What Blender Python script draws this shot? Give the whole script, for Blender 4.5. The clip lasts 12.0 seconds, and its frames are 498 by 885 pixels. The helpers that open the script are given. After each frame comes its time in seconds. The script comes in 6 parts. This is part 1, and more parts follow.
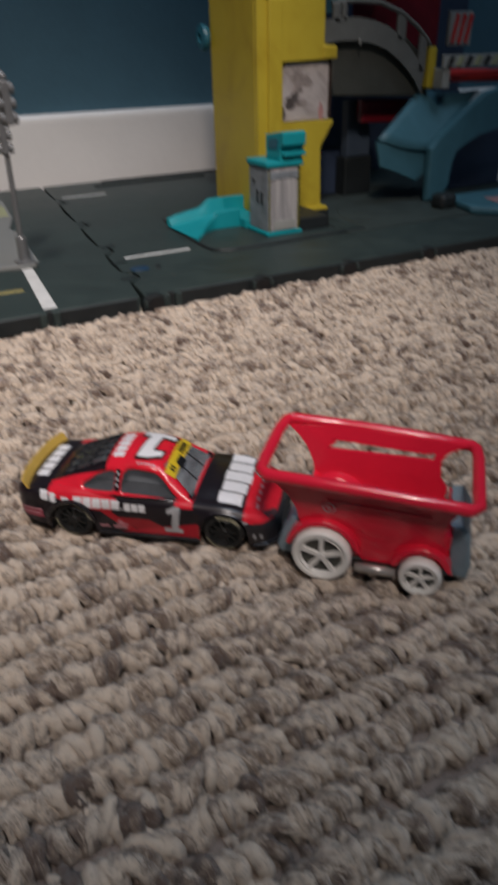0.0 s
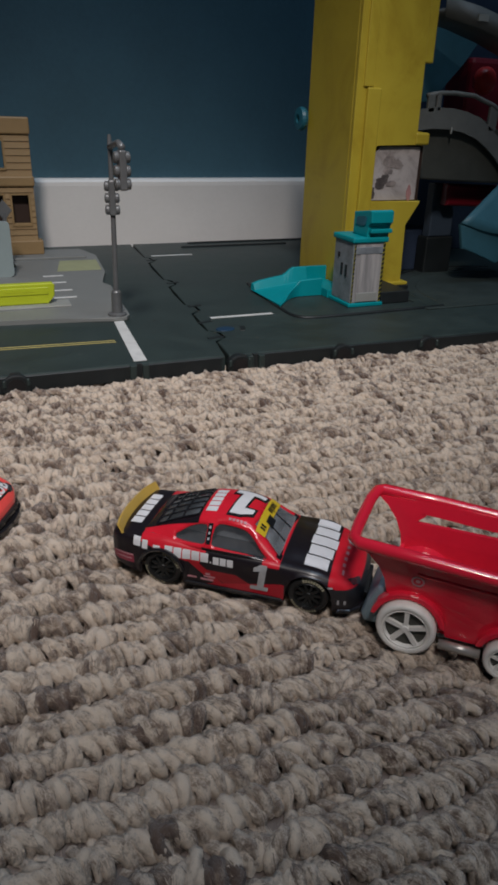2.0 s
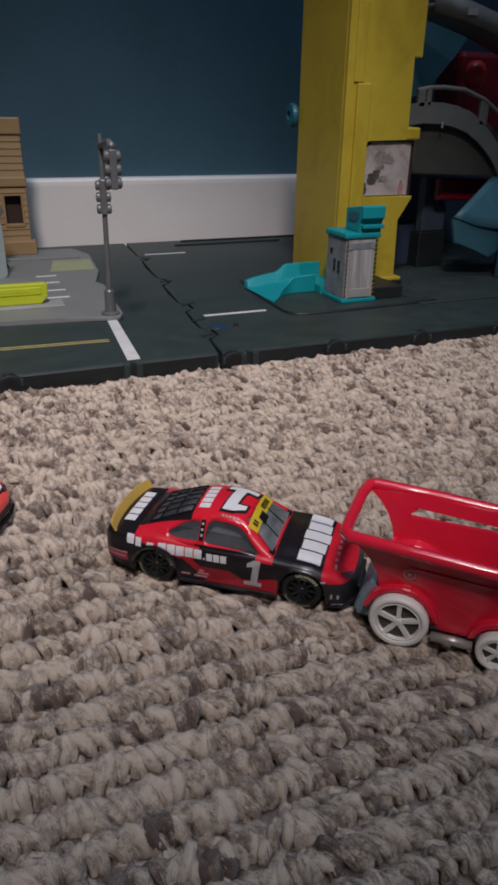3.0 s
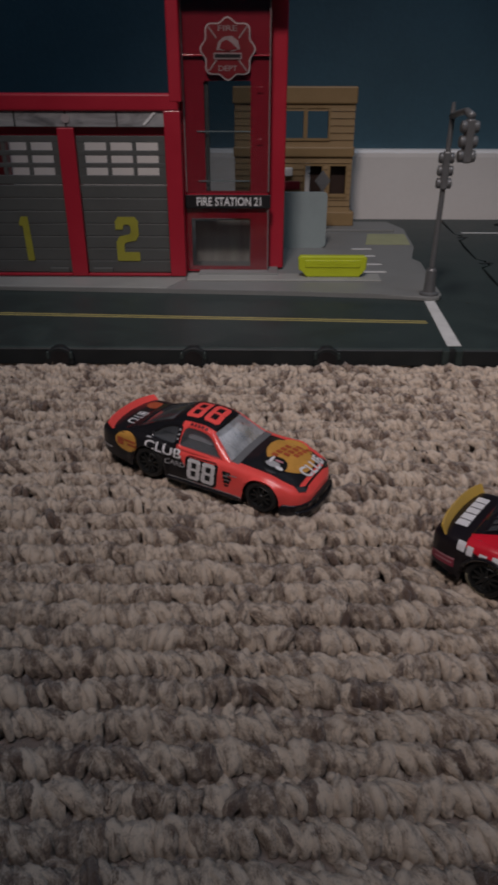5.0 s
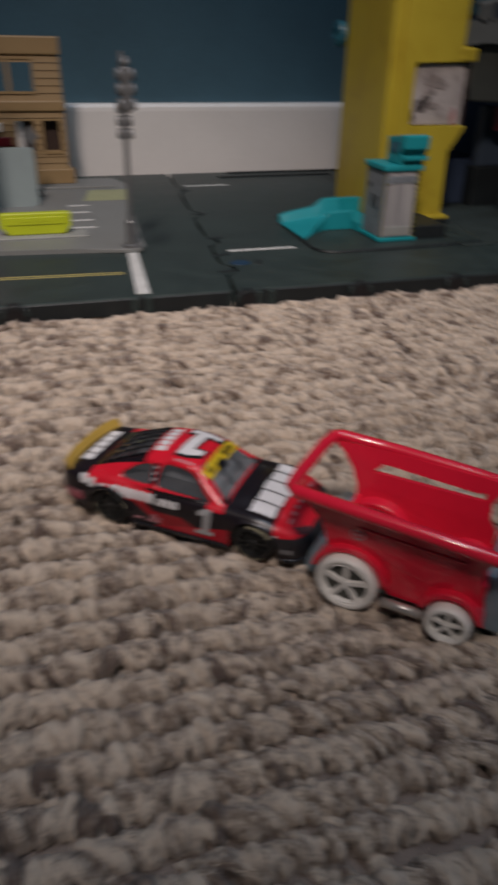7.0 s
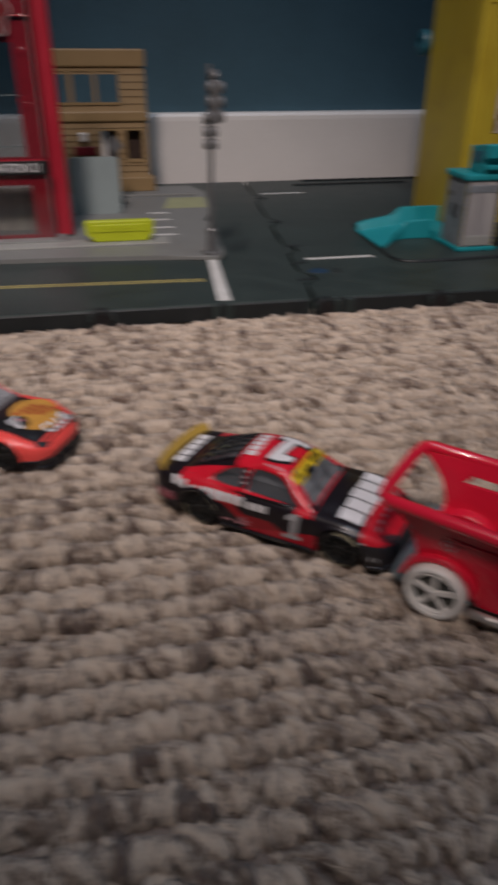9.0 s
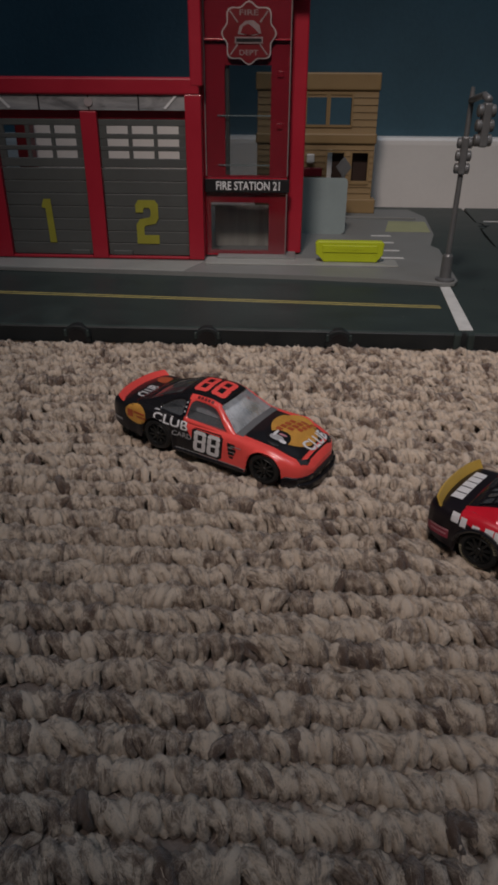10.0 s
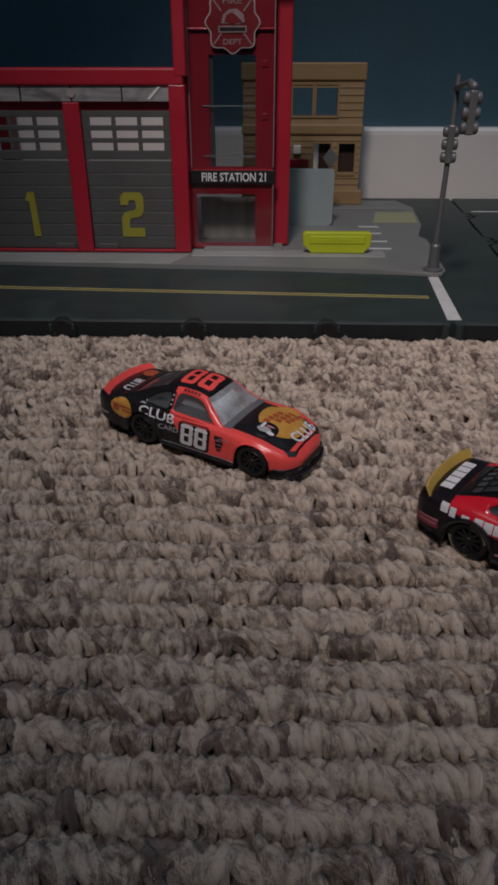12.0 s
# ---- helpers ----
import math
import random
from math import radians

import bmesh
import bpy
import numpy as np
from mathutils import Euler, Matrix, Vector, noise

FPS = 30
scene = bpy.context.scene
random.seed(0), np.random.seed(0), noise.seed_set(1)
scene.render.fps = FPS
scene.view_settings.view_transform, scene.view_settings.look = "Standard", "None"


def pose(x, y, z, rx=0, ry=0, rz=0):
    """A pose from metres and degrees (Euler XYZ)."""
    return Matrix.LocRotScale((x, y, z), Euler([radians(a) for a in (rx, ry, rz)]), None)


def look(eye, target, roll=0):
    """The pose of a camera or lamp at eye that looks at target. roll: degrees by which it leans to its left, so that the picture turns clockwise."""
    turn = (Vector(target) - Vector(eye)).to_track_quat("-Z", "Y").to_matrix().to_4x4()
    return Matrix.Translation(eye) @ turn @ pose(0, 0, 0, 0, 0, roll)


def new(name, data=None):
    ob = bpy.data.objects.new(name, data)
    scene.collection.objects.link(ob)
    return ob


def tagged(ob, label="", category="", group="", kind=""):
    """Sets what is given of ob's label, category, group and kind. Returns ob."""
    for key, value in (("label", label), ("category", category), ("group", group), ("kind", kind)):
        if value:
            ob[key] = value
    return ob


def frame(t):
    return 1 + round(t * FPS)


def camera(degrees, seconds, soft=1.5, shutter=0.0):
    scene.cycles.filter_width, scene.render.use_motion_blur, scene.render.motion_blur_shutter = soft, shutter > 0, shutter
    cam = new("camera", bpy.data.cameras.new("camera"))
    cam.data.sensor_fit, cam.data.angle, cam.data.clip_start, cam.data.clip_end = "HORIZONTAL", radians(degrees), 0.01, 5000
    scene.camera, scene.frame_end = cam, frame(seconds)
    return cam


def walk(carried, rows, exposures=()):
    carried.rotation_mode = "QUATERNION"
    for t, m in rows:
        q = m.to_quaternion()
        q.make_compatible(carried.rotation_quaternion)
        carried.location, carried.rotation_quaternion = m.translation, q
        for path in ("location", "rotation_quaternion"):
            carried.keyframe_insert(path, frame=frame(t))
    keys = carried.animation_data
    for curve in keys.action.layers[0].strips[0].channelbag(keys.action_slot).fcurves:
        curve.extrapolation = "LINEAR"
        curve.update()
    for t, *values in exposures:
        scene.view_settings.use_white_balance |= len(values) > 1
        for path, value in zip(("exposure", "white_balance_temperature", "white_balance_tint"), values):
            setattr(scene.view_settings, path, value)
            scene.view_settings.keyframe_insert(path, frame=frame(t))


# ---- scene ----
import collections
from mathutils.bvhtree import BVHTree

cam = camera(39.7, 12.0, soft=3.1, shutter=0.8)
# seconds, eye in metres, yaw to the left of +y, pitch up and roll in degrees
PATH = [
    (0, 0.0008, -0.0028, 0.1219, -27.01, -29.92, -1.41),
    (0.2, -0.0004, -0.0022, 0.1216, -25.65, -28.40, -1.50),
    (0.5, -0.0022, -0.0012, 0.1211, -24.97, -28.45, -1.13),
    (1, -0.0054, 0.0006, 0.1218, -22.85, -28.04, -0.75),
    (1.5, -0.0075, -0.0004, 0.1232, -22.82, -27.33, -0.15),
    (1.7, -0.0114, -0.0014, 0.1253, -22.66, -25.97, 0.71),
    (2, -0.0135, -0.0020, 0.1264, -22.58, -25.13, 1.73),
    (2.5, -0.0121, -0.0011, 0.1253, -22.78, -25.93, 1.40),
    (3, -0.0120, -0.0035, 0.1264, -22.74, -25.32, 0.95),
    (3.5, -0.0151, -0.0034, 0.1273, -20.76, -25.60, 0.99),
    (3.7, -0.0185, 0.0002, 0.1281, -16.79, -27.11, 0.78),
    (5.3, -0.0355, 0.0147, 0.1231, 0.96, -27.56, 0.09),
    (5.5, -0.0351, 0.0153, 0.1208, 0.72, -27.69, -0.30),
    (5.7, -0.0343, 0.0134, 0.1215, -0.47, -28.00, -0.25),
    (6, -0.0317, 0.0076, 0.1237, -4.06, -27.25, 0.36),
    (6.4, -0.0306, 0.0061, 0.1238, -3.42, -25.53, -0.46),
    (6.5, -0.0240, 0.0085, 0.1214, -5.54, -24.83, -0.86),
    (6.6, -0.0076, 0.0006, 0.1198, -8.80, -25.33, -3.18),
    (6.7, 0.0028, -0.0011, 0.1192, -14.50, -25.45, 0.09),
    (6.8, 0.0100, 0.0015, 0.1186, -18.78, -28.17, 4.00),
    (6.9, 0.0235, -0.0001, 0.1196, -18.42, -31.06, 0.75),
    (7, 0.0196, -0.0029, 0.1215, -16.81, -30.13, 1.15),
    (7.2, 0.0138, -0.0011, 0.1212, -15.44, -30.15, 1.51),
    (8.8, 0.0119, -0.0016, 0.1203, -13.28, -29.16, 0.88),
    (9, 0.0100, -0.0045, 0.1242, -11.32, -29.82, 0.27),
    (9.2, -0.0253, 0.0026, 0.1253, -4.33, -27.97, 1.48),
    (9.5, -0.0266, 0.0024, 0.1245, 0.03, -27.20, 1.27),
    (9.7, -0.0276, 0.0044, 0.1232, 2.60, -27.57, 0.95),
    (10, -0.0282, 0.0058, 0.1224, 2.47, -28.22, 0.34),
    (10.5, -0.0279, 0.0071, 0.1209, 2.33, -28.36, 0.22),
    (11, -0.0259, 0.0064, 0.1214, 1.80, -28.28, -0.26),
    (11.5, -0.0266, 0.0071, 0.1211, 1.68, -28.56, 0.00),
    (12, -0.0269, 0.0077, 0.1205, 1.67, -28.66, -0.04),
]


def aim(x, y, z, yaw, pitch, roll):
    a, b = radians(yaw), radians(pitch)
    way = Vector((-math.sin(a) * math.cos(b), math.cos(a) * math.cos(b), math.sin(b)))
    eye = Vector((x, y, z))
    return look(eye, eye + way, roll)


EXPOSURE = [(0.0, -0.44, 6050, 9), (0.5, -0.52, 5950, 9), (1.0, -0.68, 5850, 9), (1.5, -0.69, 5800, 6), (2.0, -0.69, 5750, 5), (2.5, -0.68, 5780, 8), (3.0, -0.62, 5800, 12), (3.5, -0.66, 5900, 12), (5.3, -1.42, 6050, 14), (6.0, -1.12, 6300, 6), (6.5, -1.04, 6300, 6), (7.0, -0.77, 6200, 12), (8.8, -0.84, 6250, 15), (9.5, -1.05, 6150, 14), (10.0, -1.33, 6200, 11), (11.0, -1.32, 6050, 13), (12.0, -1.36, 5950, 13)]
walk(cam, [(r[0], aim(*r[1:])) for r in PATH], EXPOSURE)

# ---- light: warm spot with its cone narrowed for edge darkening, unseen cool fill overhead ----
world = bpy.data.worlds.new("room_dark")
world.use_nodes = True
world.node_tree.nodes["Background"].inputs[0].default_value = (0.6, 0.7, 1.0, 1)
world.node_tree.nodes["Background"].inputs[1].default_value = 0.0
scene.world = world


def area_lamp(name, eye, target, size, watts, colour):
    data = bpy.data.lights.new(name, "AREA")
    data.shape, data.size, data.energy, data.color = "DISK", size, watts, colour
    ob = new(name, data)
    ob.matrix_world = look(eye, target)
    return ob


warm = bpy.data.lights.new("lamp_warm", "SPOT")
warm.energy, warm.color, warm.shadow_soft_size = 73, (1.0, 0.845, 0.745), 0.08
# narrow soft cone stands in for a shadow over the near carpet
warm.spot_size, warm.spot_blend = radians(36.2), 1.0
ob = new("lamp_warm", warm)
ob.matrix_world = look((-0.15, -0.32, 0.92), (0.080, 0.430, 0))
# added fill with no known fitting, lifts the wall and the shaded sides
area_lamp("lamp_fill", (0.45, -0.25, 2.36), (0.45, -0.25, 0), 1.1, 19.0, (0.74, 0.86, 1.0))


# ---- materials ----
def nodes_of(name):
    m = bpy.data.materials.new(name)
    m.use_nodes = True
    nt = m.node_tree
    return m, nt, nt.nodes["Principled BSDF"]


def add(nt, kind, operation="", data_type="", blend_type="", **values):
    n = nt.nodes.new(kind)
    if operation:
        n.operation = operation
    if data_type:
        n.data_type = data_type
    if blend_type:
        n.blend_type = blend_type
    for k, v in values.items():
        n.inputs[k].default_value = v
    return n


def noise_at(nt, scale, detail=3.0, rough=0.6):
    co = nt.nodes.new("ShaderNodeTexCoord")
    n = add(nt, "ShaderNodeTexNoise", Scale=scale, Detail=detail, Roughness=rough)
    nt.links.new(co.outputs["Object"], n.inputs["Vector"])
    return n


def ramp(nt, fac, stops):
    r = nt.nodes.new("ShaderNodeValToRGB")
    e = r.color_ramp.elements
    while len(e) < len(stops):
        e.new(0.5)
    for el, (p, c) in zip(e, stops):
        el.position, el.color = p, (*c, 1)
    nt.links.new(fac, r.inputs[0])
    return r


def shade(c, k):
    return tuple(min(1.0, v * k) for v in c)


def plastic(name, colour, rough=0.4, vary=0.12, grain=900.0, bump=0.06, blotch=45.0, metal=0.0, coat=0.0):
    """Moulded plastic or paint: two scales of colour change, fine relief, uneven gloss."""
    m, nt, b = nodes_of(name)
    big, fine = noise_at(nt, blotch, 4), noise_at(nt, grain, 2)
    mix = add(nt, "ShaderNodeMath", operation="MULTIPLY_ADD")
    mix.inputs[1].default_value, mix.inputs[2].default_value = 0.75, 0.0
    nt.links.new(big.outputs["Fac"], mix.inputs[0])
    plus = add(nt, "ShaderNodeMath", operation="MULTIPLY_ADD")
    plus.inputs[1].default_value = 0.25
    nt.links.new(fine.outputs["Fac"], plus.inputs[0])
    nt.links.new(mix.outputs[0], plus.inputs[2])
    r = ramp(nt, plus.outputs[0], [(0.3, shade(colour, 1 - vary)), (0.7, shade(colour, 1 + vary))])
    nt.links.new(r.outputs[0], b.inputs["Base Color"])
    rr = add(nt, "ShaderNodeMapRange")
    rr.inputs["To Min"].default_value, rr.inputs["To Max"].default_value = max(0.03, rough - 0.08), min(1, rough + 0.12)
    nt.links.new(big.outputs["Fac"], rr.inputs["Value"])
    nt.links.new(rr.outputs[0], b.inputs["Roughness"])
    b.inputs["Metallic"].default_value = metal
    b.inputs["Coat Weight"].default_value = coat
    b.inputs["Coat Roughness"].default_value = 0.08
    bp = add(nt, "ShaderNodeBump", Strength=bump, Distance=0.0004)
    nt.links.new(fine.outputs["Fac"], bp.inputs["Height"])
    nt.links.new(bp.outputs[0], b.inputs["Normal"])
    return m


def blotched(name, stops, scale, stretch=(1, 1, 1), rough=0.4, twist=1.5, specks=0.0):
    """Worn printed film or dusty plastic: drifting tones by a stretched noise, with pale specks if wanted."""
    m, nt, b = nodes_of(name)
    co, mp = nt.nodes.new("ShaderNodeTexCoord"), nt.nodes.new("ShaderNodeMapping")
    mp.inputs["Scale"].default_value = stretch
    nt.links.new(co.outputs["Object"], mp.inputs["Vector"])
    n = add(nt, "ShaderNodeTexNoise", Scale=scale, Detail=5.0, Roughness=0.65, Distortion=twist)
    nt.links.new(mp.outputs[0], n.inputs["Vector"])
    col = ramp(nt, n.outputs["Fac"], stops).outputs[0]
    if specks:
        dust, lint = noise_at(nt, 520, 1, 0.5), noise_at(nt, 60, 3, 0.6)
        k = ramp(nt, dust.outputs["Fac"], [(0.70, (0, 0, 0)), (0.76, (1, 1, 1))])
        k2 = ramp(nt, lint.outputs["Fac"], [(0.45, (0, 0, 0)), (0.75, (1, 1, 1))])
        f = add(nt, "ShaderNodeMath", operation="MULTIPLY")
        nt.links.new(k.outputs[0], f.inputs[0])
        nt.links.new(k2.outputs[0], f.inputs[1])
        mx = add(nt, "ShaderNodeMix", data_type="RGBA")
        nt.links.new(f.outputs[0], mx.inputs[0])
        nt.links.new(col, mx.inputs[6])
        mx.inputs[7].default_value = (specks, specks * 0.97, specks * 0.9, 1)
        col = mx.outputs[2]
    nt.links.new(col, b.inputs["Base Color"])
    rr = add(nt, "ShaderNodeMapRange")
    rr.inputs["To Min"].default_value, rr.inputs["To Max"].default_value = rough - 0.08, rough + 0.15
    nt.links.new(n.outputs["Fac"], rr.inputs["Value"])
    nt.links.new(rr.outputs[0], b.inputs["Roughness"])
    bp = add(nt, "ShaderNodeBump", Strength=0.15, Distance=0.0004)
    nt.links.new(noise_at(nt, 1500, 2).outputs["Fac"], bp.inputs["Height"])
    nt.links.new(bp.outputs[0], b.inputs["Normal"])
    return m


def clear(name, tint, gloss=0.06, rough=0.04, haze=0.0, pale=0.6):
    """Thin clear plastic: mostly see-through, with a soft mirror over it. Haze lays a pale veil for reflections."""
    m, nt, b = nodes_of(name)
    out = nt.nodes["Material Output"]
    tr = nt.nodes.new("ShaderNodeBsdfTransparent")
    tr.inputs[0].default_value = (*tint, 1)
    gl = nt.nodes.new("ShaderNodeBsdfGlossy")
    gl.inputs["Roughness"].default_value = rough
    fr = add(nt, "ShaderNodeFresnel", IOR=1.5)
    up = add(nt, "ShaderNodeMath", operation="ADD")
    up.inputs[1].default_value = gloss
    nt.links.new(fr.outputs[0], up.inputs[0])
    mx = nt.nodes.new("ShaderNodeMixShader")
    nt.links.new(up.outputs[0], mx.inputs[0])
    nt.links.new(tr.outputs[0], mx.inputs[1])
    nt.links.new(gl.outputs[0], mx.inputs[2])
    last = mx
    if haze:
        # patchy pale layer stands in for reflections and frosting on the car windows
        scuff = nt.nodes.new("ShaderNodeBsdfDiffuse")
        scuff.inputs[0].default_value = (pale * 0.96, pale, pale * 1.03, 1)
        worn = ramp(nt, noise_at(nt, 260, 4).outputs["Fac"], [(0.3, (haze * 0.6,) * 3), (0.7, (min(1, haze * 1.4),) * 3)])
        last = nt.nodes.new("ShaderNodeMixShader")
        nt.links.new(worn.outputs[0], last.inputs[0])
        nt.links.new(mx.outputs[0], last.inputs[1])
        nt.links.new(scuff.outputs[0], last.inputs[2])
    nt.links.new(last.outputs[0], out.inputs[0])
    nt.nodes.remove(b)
    return m


def livery(name, base, zones, rough=0.30):
    """Racing paint: zones is a list of (colour, [half-spaces]); each half-space (a, b, c, d) holds where
    a*x + b*|y| + c*z + d > 0, in millimetres of the car's own axes."""
    m, nt, b = nodes_of(name)
    co = nt.nodes.new("ShaderNodeTexCoord")
    sep = nt.nodes.new("ShaderNodeSeparateXYZ")
    nt.links.new(co.outputs["Object"], sep.inputs[0])
    ay = add(nt, "ShaderNodeMath", operation="ABSOLUTE")
    nt.links.new(sep.outputs[1], ay.inputs[0])
    axes = (sep.outputs[0], ay.outputs[0], sep.outputs[2])
    last = None
    for colour, planes in zones:
        mask = None
        for a, bb, c, d in planes:
            total = None
            for k, src in zip((a, bb, c), axes):
                if k:
                    t = add(nt, "ShaderNodeMath", operation="MULTIPLY_ADD")
                    t.inputs[1].default_value = k * 1000
                    t.inputs[2].default_value = d if total is None else 0.0
                    nt.links.new(src, t.inputs[0])
                    if total is not None:
                        nt.links.new(total, t.inputs[2])
                    total = t.outputs[0]
            edge = add(nt, "ShaderNodeMath", operation="MULTIPLY_ADD")
            edge.use_clamp = True
            edge.inputs[1].default_value, edge.inputs[2].default_value = 4.0, 0.5
            nt.links.new(total, edge.inputs[0])
            if mask is None:
                mask = edge.outputs[0]
            else:
                both = add(nt, "ShaderNodeMath", operation="MULTIPLY")
                nt.links.new(mask, both.inputs[0])
                nt.links.new(edge.outputs[0], both.inputs[1])
                mask = both.outputs[0]
        mx = add(nt, "ShaderNodeMix", data_type="RGBA")
        nt.links.new(mask, mx.inputs[0])
        if last is None:
            mx.inputs[6].default_value = (*base, 1)
        else:
            nt.links.new(last, mx.inputs[6])
        mx.inputs[7].default_value = (*colour, 1)
        last = mx.outputs[2]
    soil = noise_at(nt, 160, 4)
    dirt = ramp(nt, soil.outputs["Fac"], [(0.3, (0.86, 0.86, 0.86)), (0.7, (1, 1, 1))])
    mul = add(nt, "ShaderNodeMix", data_type="RGBA", blend_type="MULTIPLY")
    mul.inputs[0].default_value = 1.0
    nt.links.new(last, mul.inputs[6])
    nt.links.new(dirt.outputs[0], mul.inputs[7])
    nt.links.new(mul.outputs[2], b.inputs["Base Color"])
    b.inputs["Roughness"].default_value = rough
    b.inputs["Coat Weight"].default_value = 0.12
    b.inputs["Coat Roughness"].default_value = 0.06
    bp = add(nt, "ShaderNodeBump", Strength=0.03, Distance=0.0003)
    nt.links.new(noise_at(nt, 700, 2).outputs["Fac"], bp.inputs["Height"])
    nt.links.new(bp.outputs[0], b.inputs["Normal"])
    return m


def carpet_material(name, dark, mid, light):
    """Flecked wool: each knuckle's dye, wider drifts of tone, and fuzzy fibres that run along it."""
    m, nt, b = nodes_of(name)
    uvn, dye = nt.nodes.new("ShaderNodeUVMap"), nt.nodes.new("ShaderNodeUVMap")
    uvn.uv_map, dye.uv_map = "yarn", "dye"
    sep = nt.nodes.new("ShaderNodeSeparateXYZ")
    nt.links.new(dye.outputs[0], sep.inputs[0])
    patch_n, wide, fuzz = noise_at(nt, 400, 3, 0.6), noise_at(nt, 16, 2, 0.5), noise_at(nt, 2600, 3, 0.7)
    mp = nt.nodes.new("ShaderNodeMapping")
    mp.inputs["Scale"].default_value = (2.0, 16.0, 1.0)
    nt.links.new(uvn.outputs[0], mp.inputs["Vector"])
    fibre = add(nt, "ShaderNodeTexNoise", Scale=1.0, Detail=5.0, Roughness=0.75, Distortion=1.0)
    nt.links.new(mp.outputs[0], fibre.inputs["Vector"])
    total = sep.outputs[0]
    for src, k, c in ((patch_n.outputs["Fac"], 2.0, -0.97), (wide.outputs["Fac"], 0.3, -0.15), (fibre.outputs["Fac"], 1.2, -0.60), (fuzz.outputs["Fac"], 0.9, -0.45)):
        s1 = add(nt, "ShaderNodeMath", operation="MULTIPLY_ADD")
        s1.inputs[1].default_value, s1.inputs[2].default_value = k, c
        nt.links.new(src, s1.inputs[0])
        s2 = add(nt, "ShaderNodeMath", operation="ADD")
        nt.links.new(s1.outputs[0], s2.inputs[0])
        nt.links.new(total, s2.inputs[1])
        total = s2.outputs[0]
    r = ramp(nt, total, [(0.05, dark), (0.42, mid), (0.82, light), (1.0, shade(light, 1.12))])
    nt.links.new(r.outputs[0], b.inputs["Base Color"])
    b.inputs["Roughness"].default_value = 0.95
    b.inputs["Specular IOR Level"].default_value = 0.1
    b.inputs["Sheen Weight"].default_value = 0.35
    b.inputs["Sheen Roughness"].default_value = 0.6
    hh = add(nt, "ShaderNodeMath", operation="ADD")
    nt.links.new(fibre.outputs["Fac"], hh.inputs[0])
    nt.links.new(fuzz.outputs["Fac"], hh.inputs[1])
    bp = add(nt, "ShaderNodeBump", Strength=0.75, Distance=0.0009)
    nt.links.new(hh.outputs[0], bp.inputs["Height"])
    nt.links.new(bp.outputs[0], b.inputs["Normal"])
    return m


YARN = carpet_material("carpet_yarn", (0.108, 0.062, 0.040), (0.284, 0.205, 0.148), (0.660, 0.538, 0.418))
BACKING = plastic("carpet_backing", (0.22, 0.175, 0.15), 0.95, 0.4, 1500, 0.8, 120)
FAR_PILE = blotched("far_carpet_pile", [(0.30, (0.15, 0.108, 0.078)), (0.5, (0.31, 0.238, 0.178)), (0.72, (0.44, 0.35, 0.27))], 240, (0.6, 1, 1), 0.95, 0.6)
TEAL_WALL = plastic("teal_wall_paint", (0.050, 0.116, 0.158), 0.6, 0.16, 300, 0.5, 9)
WHITE_TRIM = plastic("white_trim_paint", (0.80, 0.77, 0.73), 0.35, 0.05, 300, 0.06, 12)
CEILING_PAINT = plastic("ceiling_paint", (0.75, 0.75, 0.74), 0.8, 0.05, 200, 0.2, 5)
ASPHALT = blotched("dusty_charcoal_mat", [(0.25, (0.020, 0.030, 0.029)), (0.6, (0.032, 0.047, 0.044)), (0.85, (0.045, 0.061, 0.056))], 26, rough=0.46, specks=0.16)
ASPHALT_EDGE = plastic("black_clip_plastic", (0.012, 0.015, 0.016), 0.5, 0.2, 1200, 0.1, 60)
WHITE_PRINT = plastic("white_road_print", (0.62, 0.62, 0.60), 0.6, 0.12, 900, 0.05, 160)
YELLOW_PRINT = plastic("yellow_road_print", (0.52, 0.44, 0.15), 0.6, 0.15, 900, 0.05, 160)
GREY_BASE = plastic("grey_base_plastic", (0.198, 0.203, 0.194), 0.5, 0.10, 900, 0.08, 50)
PALE_BASE = plastic("pale_grey_plastic", (0.30, 0.305, 0.285), 0.5, 0.10, 900, 0.08, 50)
PALE_YELLOW = plastic("faded_yellow_print", (0.33, 0.34, 0.19), 0.6, 0.12, 900, 0.05, 90)
STATION_RED = plastic("station_red_plastic", (0.38, 0.010, 0.027), 0.42, 0.08, 700, 0.04, 40, coat=0.2)
DOOR_GREY = plastic("door_grey_plastic", (0.082, 0.086, 0.082), 0.5, 0.12, 800, 0.08, 60)
DOOR_YELLOW = plastic("door_number_yellow", (0.29, 0.275, 0.03), 0.5, 0.12, 900, 0.05, 120)
BLACK_STICKER = plastic("black_sticker", (0.012, 0.011, 0.012), 0.4, 0.2, 700, 0.03, 80)
WHITE_INK = plastic("white_ink", (0.72, 0.72, 0.72), 0.45, 0.06, 700, 0.03, 120)
SILVER_STICKER = blotched("silver_photo_sticker", [(0.30, (0.12, 0.12, 0.125)), (0.5, (0.27, 0.27, 0.275)), (0.72, (0.40, 0.40, 0.40))], 60, (0.5, 1, 1.5), 0.4, 1.5)
BADGE_RED = plastic("badge_dark_red", (0.14, 0.006, 0.010), 0.4, 0.15, 700, 0.03, 100)
BADGE_RIM = plastic("badge_rim_ink", (0.36, 0.31, 0.31), 0.4, 0.15, 700, 0.03, 120)
LIFT_PANEL = blotched("pale_lift_panel", [(0.3, (0.30, 0.27, 0.235)), (0.6, (0.46, 0.43, 0.38))], 110, (1.6, 1, 0.12), 0.45, 0.3)
